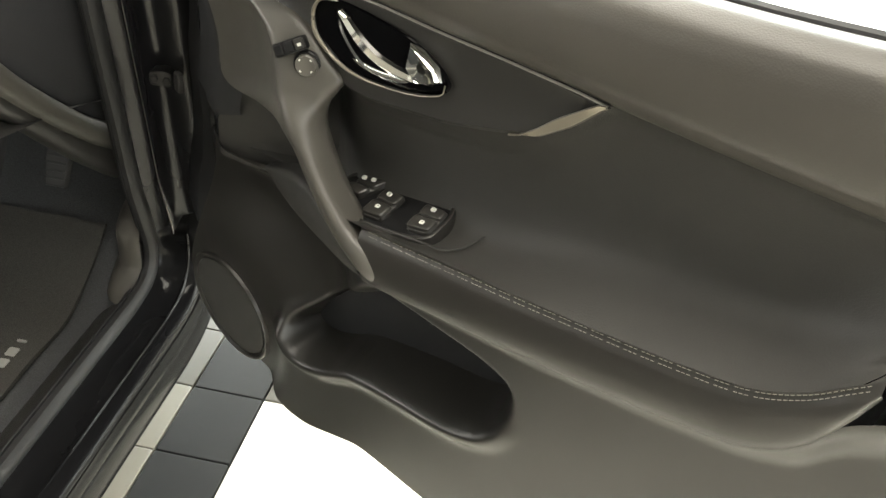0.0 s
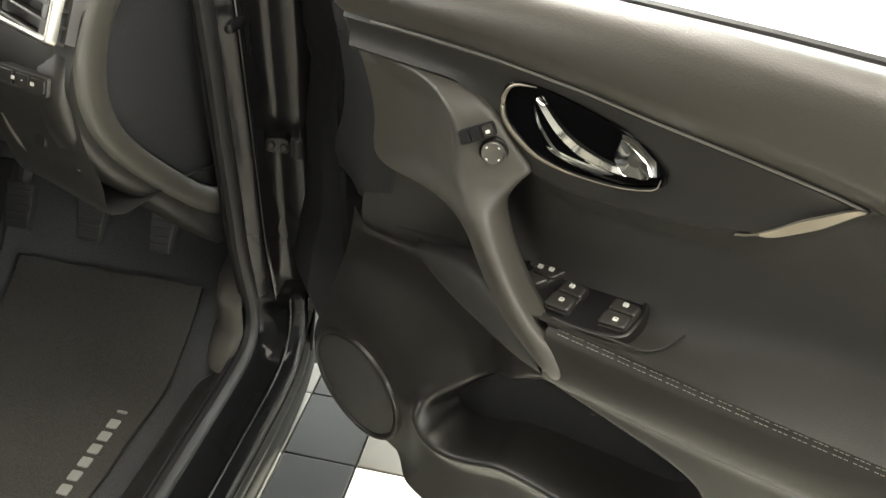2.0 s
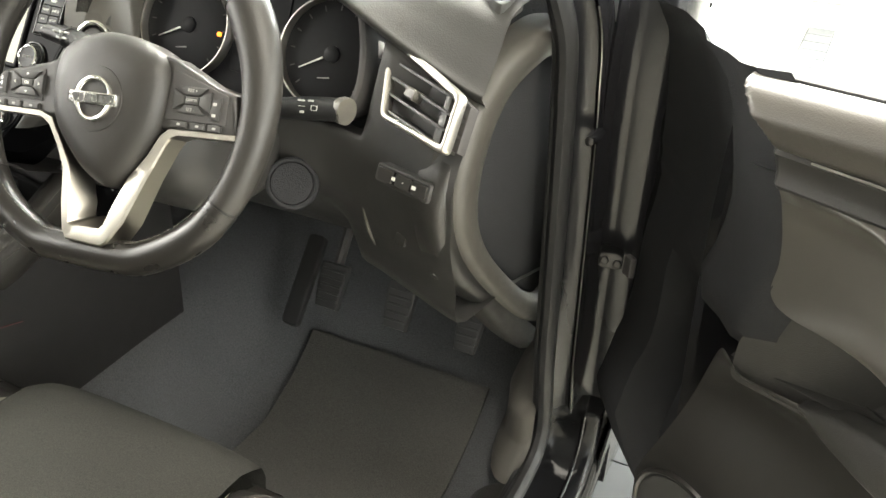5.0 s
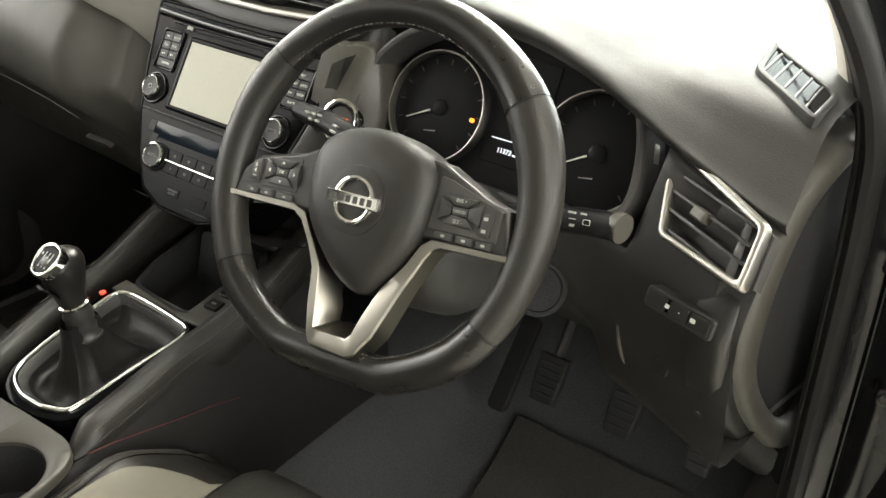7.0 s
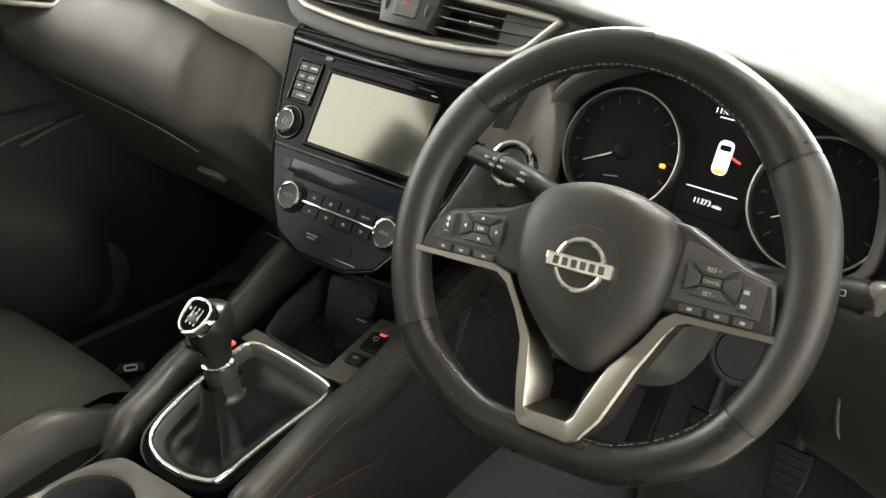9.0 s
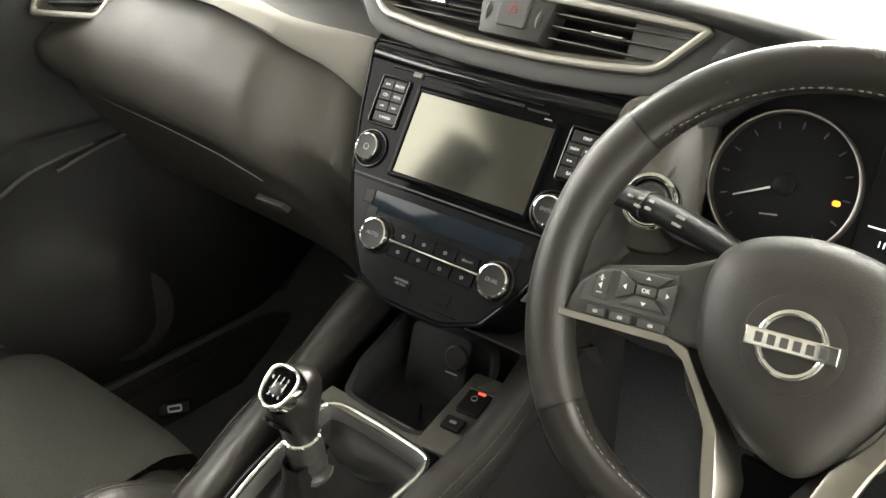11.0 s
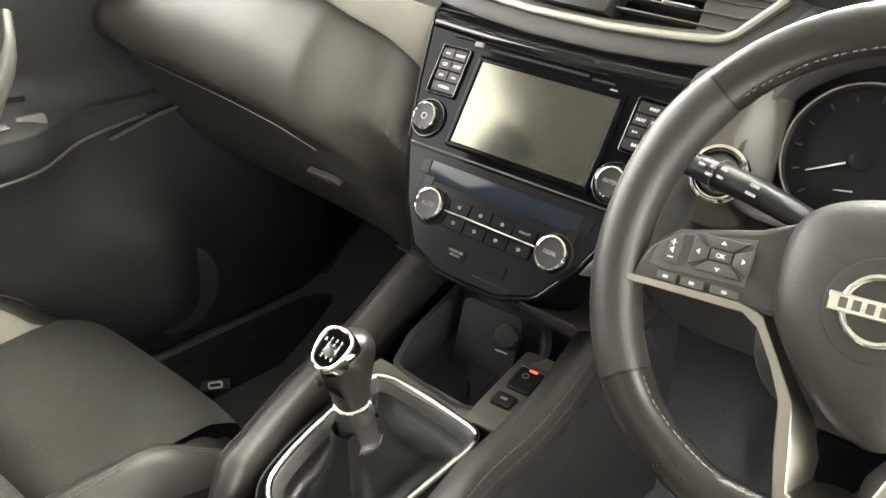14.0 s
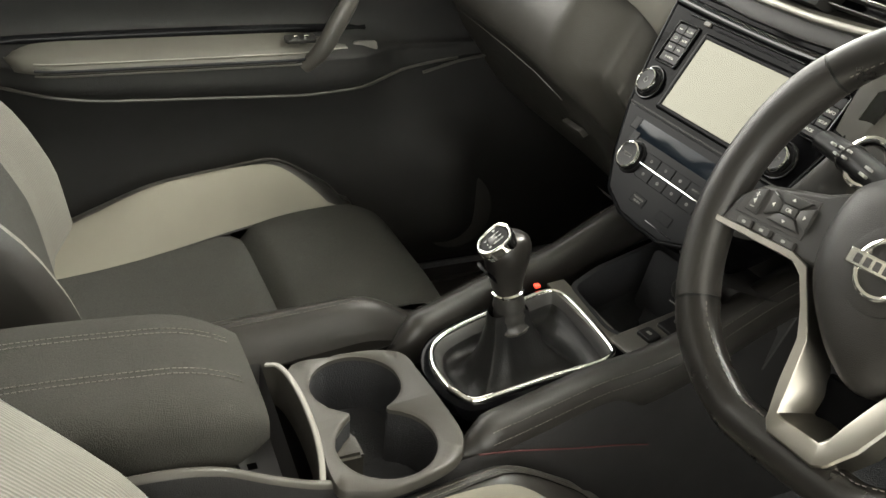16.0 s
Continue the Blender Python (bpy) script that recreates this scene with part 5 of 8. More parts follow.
def dial_knob(name, x, y, r, legend, label):
    m = ST @ pose(x, y, 0)
    k = part(name, turned([(r * 1.22, -0.002), (r * 1.22, 0.002), (r * 1.12, 0.003), (r, 0.002), (r * 0.98, 0.0090), (r * 0.90, 0.0112), (r * 0.86, 0.0104), (r * 0.2, 0.0098), (0.0005, 0.0098)], 36, m), KEY, stack, label)
    part("chrome_ring", turned([(r * 0.99, 0.0065), (r * 1.04, 0.0080), (r * 1.00, 0.0108), (r * 0.90, 0.0116), (r * 0.865, 0.0106)], 36, m, False), CHROME, k, "chrome ring")
    if legend:
        lettering(legend, r * 0.34, m @ pose(0, 0, 0.0101), LETTER_SOFT, k, "legend")
    else:
        part("marking", frame_ring(disc(r * 0.24, 16), 0.0008, 0.0104, 0.0002, m, 0.0096), LETTER_DIM, k)
    return k


dial_knob("volume_knob", -0.126, 0.008, 0.0155, "", "round volume knob with a chrome ring")
dial_knob("tuning_knob", 0.113, 0.004, 0.0155, "ENTER", "round tuning knob with a chrome ring")
for sgn in (-1, 1):
    part("knob_bezel", frame_ring(disc(0.0225, 32), 0.003, 0.003, 0.001, ST @ pose(-0.126 if sgn < 0 else 0.113, 0.008 if sgn < 0 else 0.004, 0), -0.001), GLOSS_EDGE, stack)
dial_knob("temperature_knob", -0.076, -0.080, 0.0175, "AUTO", "climate knob with a chrome ring")
dial_knob("temperature_knob", 0.083, -0.080, 0.0175, "DUAL", "climate knob with a chrome ring")
lowp = [(-0.137, -0.0245), (0.137, -0.0245), (0.110, -0.083), (0.080, -0.125), (0.039, -0.1405), (-0.039, -0.1405), (-0.080, -0.125), (-0.110, -0.083)]
part("climate_panel", plate(lowp[::-1], 0.0010, 0.0008, ST, -0.002, 0.004), CLIMATE, stack, "satin black climate panel")
part("climate_display", plate([(-0.098, -0.055), (0.098, -0.055), (0.106, -0.034), (-0.106, -0.034)], 0.0012, 0.0005, ST, -0.001), material("blue-black display", (0.010, 0.014, 0.020), 0.12, spec=0.1), stack, "blue-black climate display strip")
part("chrome_line", plate(round_rect(0.118, 0.0024, 0.001), 0.0060, 0.0008, ST @ pose(0.003, -0.080, 0), 0.0), CHROME, stack, "chrome strip")
for k in range(4):
    for j, yy in ((0, -0.0715), (1, -0.0890)):
        bt = part("button", plate(round_rect(0.0278, 0.0145, 0.0012), 0.0026, 0.0008, ST @ pose(-0.041 + 0.0285 * k, yy, 0), -0.001), CLIMATE, stack)
        if (j, k) == (0, 3):
            lettering("ON/OFF", 0.0038, ST @ pose(-0.041 + 0.0285 * k, yy, 0.0028), LETTER_SOFT, bt, "legend")
        else:
            part("marking", frame_ring(round_rect(0.0042, 0.0034, 0.0012), 0.0010, 0.0029, 0.0002, ST @ pose(-0.041 + 0.0285 * k, yy, 0), 0.002), LETTER_SOFT, bt)
for sgn in (-1, 1):
    for j in (0, 1):
        part("button", plate(round_rect(0.016, 0.0155, 0.0012), 0.0018, 0.0006, ST @ pose(sgn * (0.104 - 0.011 * j), -0.042 - 0.0165 * j, 0) @ Matrix.Diagonal((0.85, 1, 1, 1)), -0.001), KEY_DARK, stack)
    part("button", plate(round_rect(0.026, 0.012, 0.0012), 0.0018, 0.0006, ST @ pose(-0.024 + 0.026 * (sgn + 1), -0.1175, 0), -0.001), CLIMATE, stack)
lettering("PASSENGER", 0.0036, ST @ pose(-0.024, -0.1155, 0.0022), LETTER_SOFT, stack, "legend")
lettering("AIR BAG", 0.0036, ST @ pose(-0.024, -0.1197, 0.0022), LETTER_SOFT, stack, "legend")
part("lower_slot", plate(round_rect(0.05, 0.002, 0.0008), 0.002, 0.0005, ST @ pose(0.030, -0.1315, 0), 0), GLOSS_EDGE, stack)

# soft cheek on the driver's side and the dark underside of the stack
rows = []
for i in range(30):
    z = 1.05 - 0.185 * i / 29
    xs = table([(0.80, 0.080), (0.82, 0.085), (0.86, 0.112), (0.93, 0.143), (0.99, 0.162), (1.06, 0.176)], z, 0.02)
    yy = 0.171 + 0.602 * (z - 0.941)
    sq = 0.25 + 0.75 * smooth(0.82, 0.93, z)
    rows.append([(xs + dx * sq, yy + dy, z + 0.0 * dx / 0.066 * smooth(0.86, 0.80, z)) for dx, dy in curve_pts([(0.001, 0.02), (0.002, 0.002), (0.012, 0.001), (0.030, 0.008), (0.046, 0.022), (0.058, 0.05), (0.064, 0.10), (0.066, 0.2), (0.066, 0.4)], 24)])
part("console_cheek", loft(rows, False, False), BLACK_SOFT, dash, "soft black side of the centre stack", angle=60)
under = [[(-0.115 + 0.24 * i / 20, y, z) for y, z in ((0.112, 0.818), (0.124, 0.806), (0.17, 0.786), (0.23, 0.760), (0.29, 0.735), (0.32, 0.69))] for i in range(21)]
part("stack_underside", loft(under, False, False), BLACK_MATT, dash, "matt black underside of the stack", angle=60)

# ---------------------------------------------------------------- passenger side
GLOVE_TOP = [(-0.80, 1.00), (-0.60, 1.055), (-0.50, 1.066), (-0.39, 1.062), (-0.293, 1.044), (-0.228, 1.015), (-0.185, 0.982), (-0.155, 0.955), (-0.10, 0.92)]
rows = []
RIM_X = [(0.80, -0.215), (0.86, -0.200), (0.923, -0.183), (0.971, -0.174), (1.000, -0.182), (1.020, -0.200), (1.038, -0.232), (1.052, -0.270), (1.070, -0.33)]
for i in range(170):
    x = -0.775 + 0.665 * i / 169
    zt = table(GLOVE_TOP, x, 0.012)
    b = smooth(-0.20, -0.30, x) * smooth(-0.80, -0.70, x)
    zb = table([(-0.80, 0.910), (-0.68, 0.902), (-0.45, 0.892), (-0.33, 0.882), (-0.27, 0.868), (-0.23, 0.825), (-0.19, 0.770), (-0.16, 0.738), (-0.13, 0.728), (-0.10, 0.725)], x, 0.02)
    kb = smooth(-0.31, -0.19, x)
    yt = 0.20 + 0.05 * (1 - smooth(-0.16, -0.30, x))
    prof = curve_pts([(yt + 0.03, zt + 0.004), (yt + 0.004, zt), (yt - 0.008, zt - 0.006), (yt - 0.022 - 0.014 * b, zt - 0.03), (0.165 - 0.03 * b, (zt + zb) / 2 + 0.01), (0.150 - 0.024 * b, zb + 0.045),
                      (0.152 - 0.014 * b, zb + 0.018), (0.168, zb), (0.185, zb - 0.008), (0.20, zb - 0.03), (0.235, zb - 0.09), (0.33, zb - 0.20), (0.5, zb - 0.26), (0.75, zb - 0.30)], 60)
    prof = [(y + 0.0045 * smooth(-0.003, 0.005, x - table(RIM_X, min(max(z, 0.80), 1.07), 0.008)) * smooth(0.83, 0.90, z), z) for y, z in prof]
    rows.append([(x, y * (1 - kb) + (max(y, 0.182 + 0.602 * (z - 0.941) + 1.15 * max(0.0, 0.92 - z))) * kb, z) for y, z in prof])
part("glovebox_cover", loft(rows, False, False), LOWER_DASH, dash, "rounded black glovebox front", angle=60)
blade_rows = []
for i in range(40):
    x = -0.56 + 0.382 * i / 39
    zt = table(GLOVE_TOP, x, 0.012)
    zu = table([(-0.60, 1.078), (-0.50, 1.083), (-0.316, 1.068), (-0.188, 1.051), (-0.17, 1.048)], x, 0.02)
    zu = max(zu, zt + 0.002)
    yb = 0.185 + 0.045 * smooth(-0.30, -0.17, x)
    blade_rows.append([(x, yb + 0.02, zt), (x, yb - 0.004, zt + 0.001), (x, yb - 0.006, zt + 0.25 * (zu - zt)), (x, yb + 0.005, zt + 0.8 * (zu - zt)), (x, yb + 0.010, zu), (x, yb + 0.05, zu + 0.003)])
back_rows = []
for r in blade_rows:
    x = r[0][0]
    back_rows.append([(x, r[4][1] + 0.001, r[4][2] - 0.002), (x, table(EDGE_Y, x, 0.03) + 0.012, 0.5 * (r[4][2] + table(EDGE_Z, x, 0.03) - 0.02)), (x, table(EDGE_Y, x, 0.03) + 0.03, table(EDGE_Z, x, 0.03) - 0.018)])
part("trim_backing", thick(loft(back_rows, False, False), 0.003), BLACK_SOFT, dash, "soft black edge above the trim blade")
part("passenger_trim", loft(blade_rows, False, False), SATIN, dash, "grey satin trim blade", angle=60)
LV = basis((-0.655, 0.165, 1.035), (0.90, 0.40, 0.08), (-0.15, 0.45, 0.88))
lvo = [(-x * 0.98, y) for x, y in reversed(rv_o)]
lvent = part("side_vent", frame_ring(lvo, 0.010, 0.010, 0.003, LV, -0.02, 0.012), SILVER, dash, "silver-framed side air vent")
part("vent_body", plate(inset(lvo, 0.009), -0.014, 0.001, LV, -0.03), BLACK_MATT, lvent)
for k in range(4):
    yy = 0.024 - 0.0165 * k
    part("slat", plate([(-0.052, yy - 0.0016), (0.070, yy - 0.0016), (0.070, yy + 0.0016), (-0.052, yy + 0.0016)], 0.003, 0.0006, LV, -0.014), BLACK_HARD, lvent)
seam = [(x, table([(-0.80, 0.150), (-0.30, 0.142), (-0.22, 0.160), (-0.18, 0.19)], x, 0.02), table([(-0.80, 0.908), (-0.68, 0.900), (-0.45, 0.890), (-0.33, 0.880), (-0.27, 0.866), (-0.22, 0.835)], x, 0.03) + 0.006) for x in [-0.70 + 0.012 * i for i in range(40)]]
part("glovebox_seam", tube(seam[4:36], 0.0007, 6), GREY_TRIM, dash, "lower seam of the glovebox")
part("glovebox_latch", plate([(-0.030, -0.002), (0.028, -0.006), (0.031, -0.003), (0.020, 0.004), (-0.030, 0.006)], 0.003, 0.001, basis((-0.345, 0.219, 0.797), (0.99, 0.0, 0.05), (0.0, -0.45, 0.9)), -0.006, 0.001), GREY_TRIM, dash, "grip of the glovebox latch")

# ---------------------------------------------------------------- instruments
IP = basis((0.41, 0.252, 1.012), (1, 0, 0), (0, 0.40, 0.916))
inst = thing("instrument_cluster", (0.41, 0.26, 0.93), "black twin-dial instrument cluster with a lit centre display", "gauges")
body_o = curve_pts([(-0.195, -0.07), (-0.19, 0.03), (-0.12, 0.088), (0.0, 0.108), (0.12, 0.078), (0.165, 0.03), (0.17, -0.06), (0.08, -0.085), (-0.10, -0.085)], 60, True)
part("back_panel", plate(body_o, -0.012, 0.002, IP, -0.03), DIAL, inst)
part("binnacle", frame_ring(body_o, 0.010, 0.035, 0.004, IP, -0.03), BLACK_MATT, inst)
for sgn, r in ((-1, 0.066), (1, 0.066)):
    m = IP @ pose(sgn * 0.106, -0.006, 0)
    g = part("dial", turned([(r, -0.012), (r, -0.009), (r * 0.97, -0.0085), (0.001, -0.0085)], 48, m), DIAL, inst, "black round dial")
    part("dial_rim", frame_ring(disc(r + 0.0015, 56), 0.0026, 0.004, 0.0011, m, -0.012), SILVER, g, "silver dial rim")
    for k in range(13):
        a = radians(225 - 22.5 * k)
        part("tick", plate(round_rect(0.0016, 0.0065, 0.0003), -0.0078, 0.0003, m @ pose(0.84 * r * math.cos(a), 0.84 * r * math.sin(a), 0, 0, 0, math.degrees(a) - 90), -0.0088), LETTER_FAINT, g)
    ang = radians(207 if sgn < 0 else 210)
    part("needle", plate([(0.012, -0.0010), (0.046, -0.0005), (0.046, 0.0005), (0.012, 0.0010)], -0.004, 0.0004, m @ pose(0, 0, 0, 0, 0, math.degrees(ang)), -0.006), LETTER, g, "white needle")
    part("needle_hub", turned([(0.010, -0.009), (0.010, -0.006), (0.008, -0.005), (0.001, -0.005)], 24, m), DIAL, g)
    part("small_needle", plate([(0.0, -0.0008), (0.016, -0.0005), (0.016, 0.0005), (0.0, 0.0008)], -0.006, 0.0003, m @ pose(0.003, -0.028, 0, 0, 0, 190), -0.0075), LETTER_DIM, g)
part("warning_light", plate(round_rect(0.007, 0.005, 0.0022), -0.0075, 0.0005, IP @ pose(-0.058, -0.010, 0), -0.009), GLOW_ORANGE, inst, "lit orange warning light")
info = part("centre_display", plate(round_rect(0.072, 0.125, 0.004), -0.0105, 0.0008, IP @ pose(0.0, 0.012, 0), -0.013), DIAL, inst, "lit information display")
lettering("11:46", 0.0085, IP @ pose(-0.014, 0.0605, -0.0100), GLOW_WHITE, info, "legend")
part("rule", plate(round_rect(0.032, 0.0010, 0.0004), -0.0100, 0.0002, IP @ pose(0.0, 0.0545, 0), -0.0106), GLOW_WHITE, info)
part("rule", plate(round_rect(0.055, 0.0010, 0.0004), -0.0100, 0.0002, IP @ pose(0.0, -0.021, 0), -0.0106), GLOW_WHITE, info)
carp = round_rect(0.0165, 0.036, 0.006)
part("car_symbol", plate(carp, -0.0100, 0.0002, IP @ pose(0.0, 0.015, 0), -0.0106), GLOW_WHITE, info)
part("symbol_window", plate(round_rect(0.0120, 0.006, 0.002), -0.0097, 0.0002, IP @ pose(0.0, 0.025, 0), -0.0101), DIAL, info)
part("symbol_roof", plate(round_rect(0.0125, 0.0042, 0.0015), -0.0097, 0.0002, IP @ pose(0.0, 0.0002, 0), -0.0101), GLOW_ORANGE, info)
part("door_symbol", plate([(0.0085, 0.016), (0.019, 0.0125), (0.0195, 0.0145), (0.0085, 0.0185)], -0.0099, 0.0002, IP, -0.0106), GLOW_RED, info)
lettering("11373", 0.0080, IP @ pose(-0.006, -0.034, -0.0100), GLOW_WHITE, info, "legend")
lettering("miles", 0.0050, IP @ pose(0.0105, -0.0352, -0.0100), GLOW_WHITE, info, "legend")

# pod with the start button
pod = curve_pts([(0.152, 0.196, 0.935), (0.150, 0.222, 1.045), (0.185, 0.232, 1.062), (0.225, 0.240, 1.055), (0.240, 0.226, 0.965), (0.225, 0.200, 0.925)], 36, True)
pc = Vector((0.198, 0.205, 0.985))
rings = [[tuple(Vector(p) + Vector((0, 0.05, 0))) for p in pod], list(pod), [tuple(pc + (Vector(p) - pc) * 0.94 + Vector((0, -0.007, 0.003))) for p in pod], [tuple(pc + (Vector(p) - pc) * 0.3 + Vector((0, -0.008, 0.003))) for p in pod]]
part("start_pod", loft(rings), GREY_TRIM, dash, "dark grey pod", angle=50)
part("pod_trim", loft([[(x, y, z) for x, z in ((0.158, 0.983), (0.170, 1.015), (0.180, 1.041), (0.201, 1.053), (0.190, 1.020), (0.181, 0.988))] for y in (0.225, 0.2035)]), CHROME_DARK, dash, "polished dark trim on the pod", angle=30)
SB = basis((0.207, 0.193, 0.978), (1, 0.1, 0), (0, 0.40, 0.916))
sb = part("start_button", turned([(0.0185, -0.004), (0.0185, 0.006), (0.016, 0.008), (0.001, 0.0082)], 32, SB), BLACK_HARD, dash, "round start button with a silver ring")
part("start_ring", frame_ring(disc(0.0275, 40), 0.0075, 0.010, 0.0035, SB, -0.004), CHROME, sb, "silver ring")
lettering("START", 0.0085, SB @ pose(0, 0.001, 0.0084), LETTER_ORANGE, sb, "legend")
part("marking", plate(round_rect(0.016, 0.002, 0.0005), 0.0086, 0.0002, SB @ pose(0, -0.006, 0), 0.0078), LETTER_DIM, sb)

# ---------------------------------------------------------------- steering wheel
TURN = radians(5.3)
wup = Vector((0, 0.442, 0.897))
wx = Vector((math.cos(TURN), 0, 0)) + math.sin(TURN) * wup
wn_ = Vector((0, -0.897, 0.442))
WH = basis((0.394, 0.022, 0.996), wx, wn_.cross(wx))
wheel = thing("steering_wheel", WH.translation, "black leather steering wheel, flat at the bottom, with silver V spoke", "steering wheel")


def rim_point(a, r=0.1810):
    x, y = r * math.cos(a), r * math.sin(a)
    y = max(y, -0.160 - 0.012 * math.cos(x * 9)) if y < 0 else y
    if y < -0.12:
        y = -0.12 - (abs(y) - 0.12) * 0.84
    return x, y


def rim(a0, a1, n, rr, flat=1.0):
    rings = []
    for i in range(n):
        a = radians(a0 + (a1 - a0) * i / (n - 1))
        x, y = rim_point(a)
        x2, y2 = rim_point(a + 0.01)
        t = Vector((x2 - x, y2 - y, 0)).normalized()
        nrm = Vector((t.y, -t.x, 0))
        k = rr + 0.002 * max(0, math.cos(2 * (a - radians(20)))) + 0.0025 * math.exp(-((math.degrees(a) % 360 - 30) / 14) ** 2) + 0.0025 * math.exp(-((math.degrees(a) % 360 - 150) / 14) ** 2)
        rings.append([tuple(Vector((x, y, 0)) + nrm * k * math.cos(w) + Vector((0, 0, 1)) * k * 0.95 * math.sin(w)) for w in (2 * math.pi * j / 16 for j in range(16))])
    return rings


def on_wheel(bm):
    bm.transform(WH)
    return bm


def rim_part(a0, a1, mat, label, rr=0.0180):
    n = max(8, int(abs(a1 - a0) / 3))
    return part("rim", on_wheel(loft(rim(a0, a1, n, rr))), mat, wheel, label, angle=60)


rim_part(36.4, 138.6, LEATHER_SMOOTH, "smooth leather top of the rim")
rim_part(139.4, 213.6, LEATHER, "grained leather grip")
rim_part(214.4, 328.6, LEATHER_SMOOTH, "smooth leather bottom of the rim")
rim_part(329.4, 395.6, LEATHER, "grained leather grip")
for a in (36, 139, 214, 329):
    part("rim_joint", on_wheel(loft(rim(a - 0.5, a + 0.5, 4, 0.0174))), KEY, wheel)
for a0, a1 in ((38, 137), (141, 212), (216, 327), (331, 394)):
    p = []
    for i in range(70):
        a = radians(a0 + (a1 - a0) * i / 69)
        x, y = rim_point(a)
        L = math.hypot(x, y)
        p.append(WH @ Vector((x * (1 - 0.0165 / L), y * (1 - 0.0165 / L), 0.0098)))
    part("stitching", stitch_line(p, 0.0030, 0.0021, 0.0004), THREAD_DARK, wheel, "dark thread")

# airbag cover
hub_o = curve_pts([(-0.060, 0.026), (-0.042, 0.052), (0.002, 0.063), (0.050, 0.054), (0.078, 0.032), (0.077, -0.022), (0.060, -0.058), (0.034, -0.090), (0.010, -0.091), (-0.022, -0.070), (-0.056, -0.028)], 56, True)
rings = []
for s, z in ((1.0, -0.020), (1.01, 0.002), (1.0, 0.012), (0.96, 0.019), (0.86, 0.026), (0.64, 0.031), (0.3, 0.033), (0.02, 0.033)):
    rings.append([(0.008 + (x - 0.008) * s, -0.010 + (y + 0.010) * s, z) for x, y in hub_o])
hub = part("airbag_cover", on_wheel(loft(rings)), WHEEL_SOFT, wheel, "domed black airbag cover", angle=60)
E_ = WH @ pose(0.009, -0.008, 0.0322)
part("emblem_well", turned([(0.034, -0.002), (0.033, 0.0008), (0.029, 0.0016), (0.001, 0.0016)], 40, E_), WHEEL_SOFT, hub)
part("emblem_ring", frame_ring(disc(0.0235, 44), 0.0052, 0.0052, 0.0022, E_, 0.0), CHROME, hub, "round chrome emblem")
bar_o = round_rect(0.060, 0.0125, 0.001)
part("emblem_bar", plate(bar_o, 0.0060, 0.0012, E_, 0.0012), CHROME, hub, "chrome emblem bar")
for k in range(6):
    part("emblem_stroke", plate(round_rect(0.0052, 0.0068, 0.0006), 0.0064, 0.0003, E_ @ pose(-0.0205 + 0.0082 * k, 0, 0), 0.0055), BLACK_MATT, hub)
lettering("SRS", 0.0075, WH @ pose(0.009, -0.056, 0.0285) @ pose(0, 0, 0, 14, 0, 0), BLACK_MATT, hub, "legend")
lettering("AIRBAG", 0.0075, WH @ pose(0.009, -0.065, 0.0265) @ pose(0, 0, 0, 14, 0, 0), BLACK_MATT, hub, "legend")

# side spokes with switches
def on_face(poly, top, edge, low):
    area = sum(p[0] * q[1] - q[0] * p[1] for p, q in zip(poly, poly[1:] + poly[:1]))
    return on_wheel(plate(poly if area > 0 else poly[::-1], top, edge, None, low))


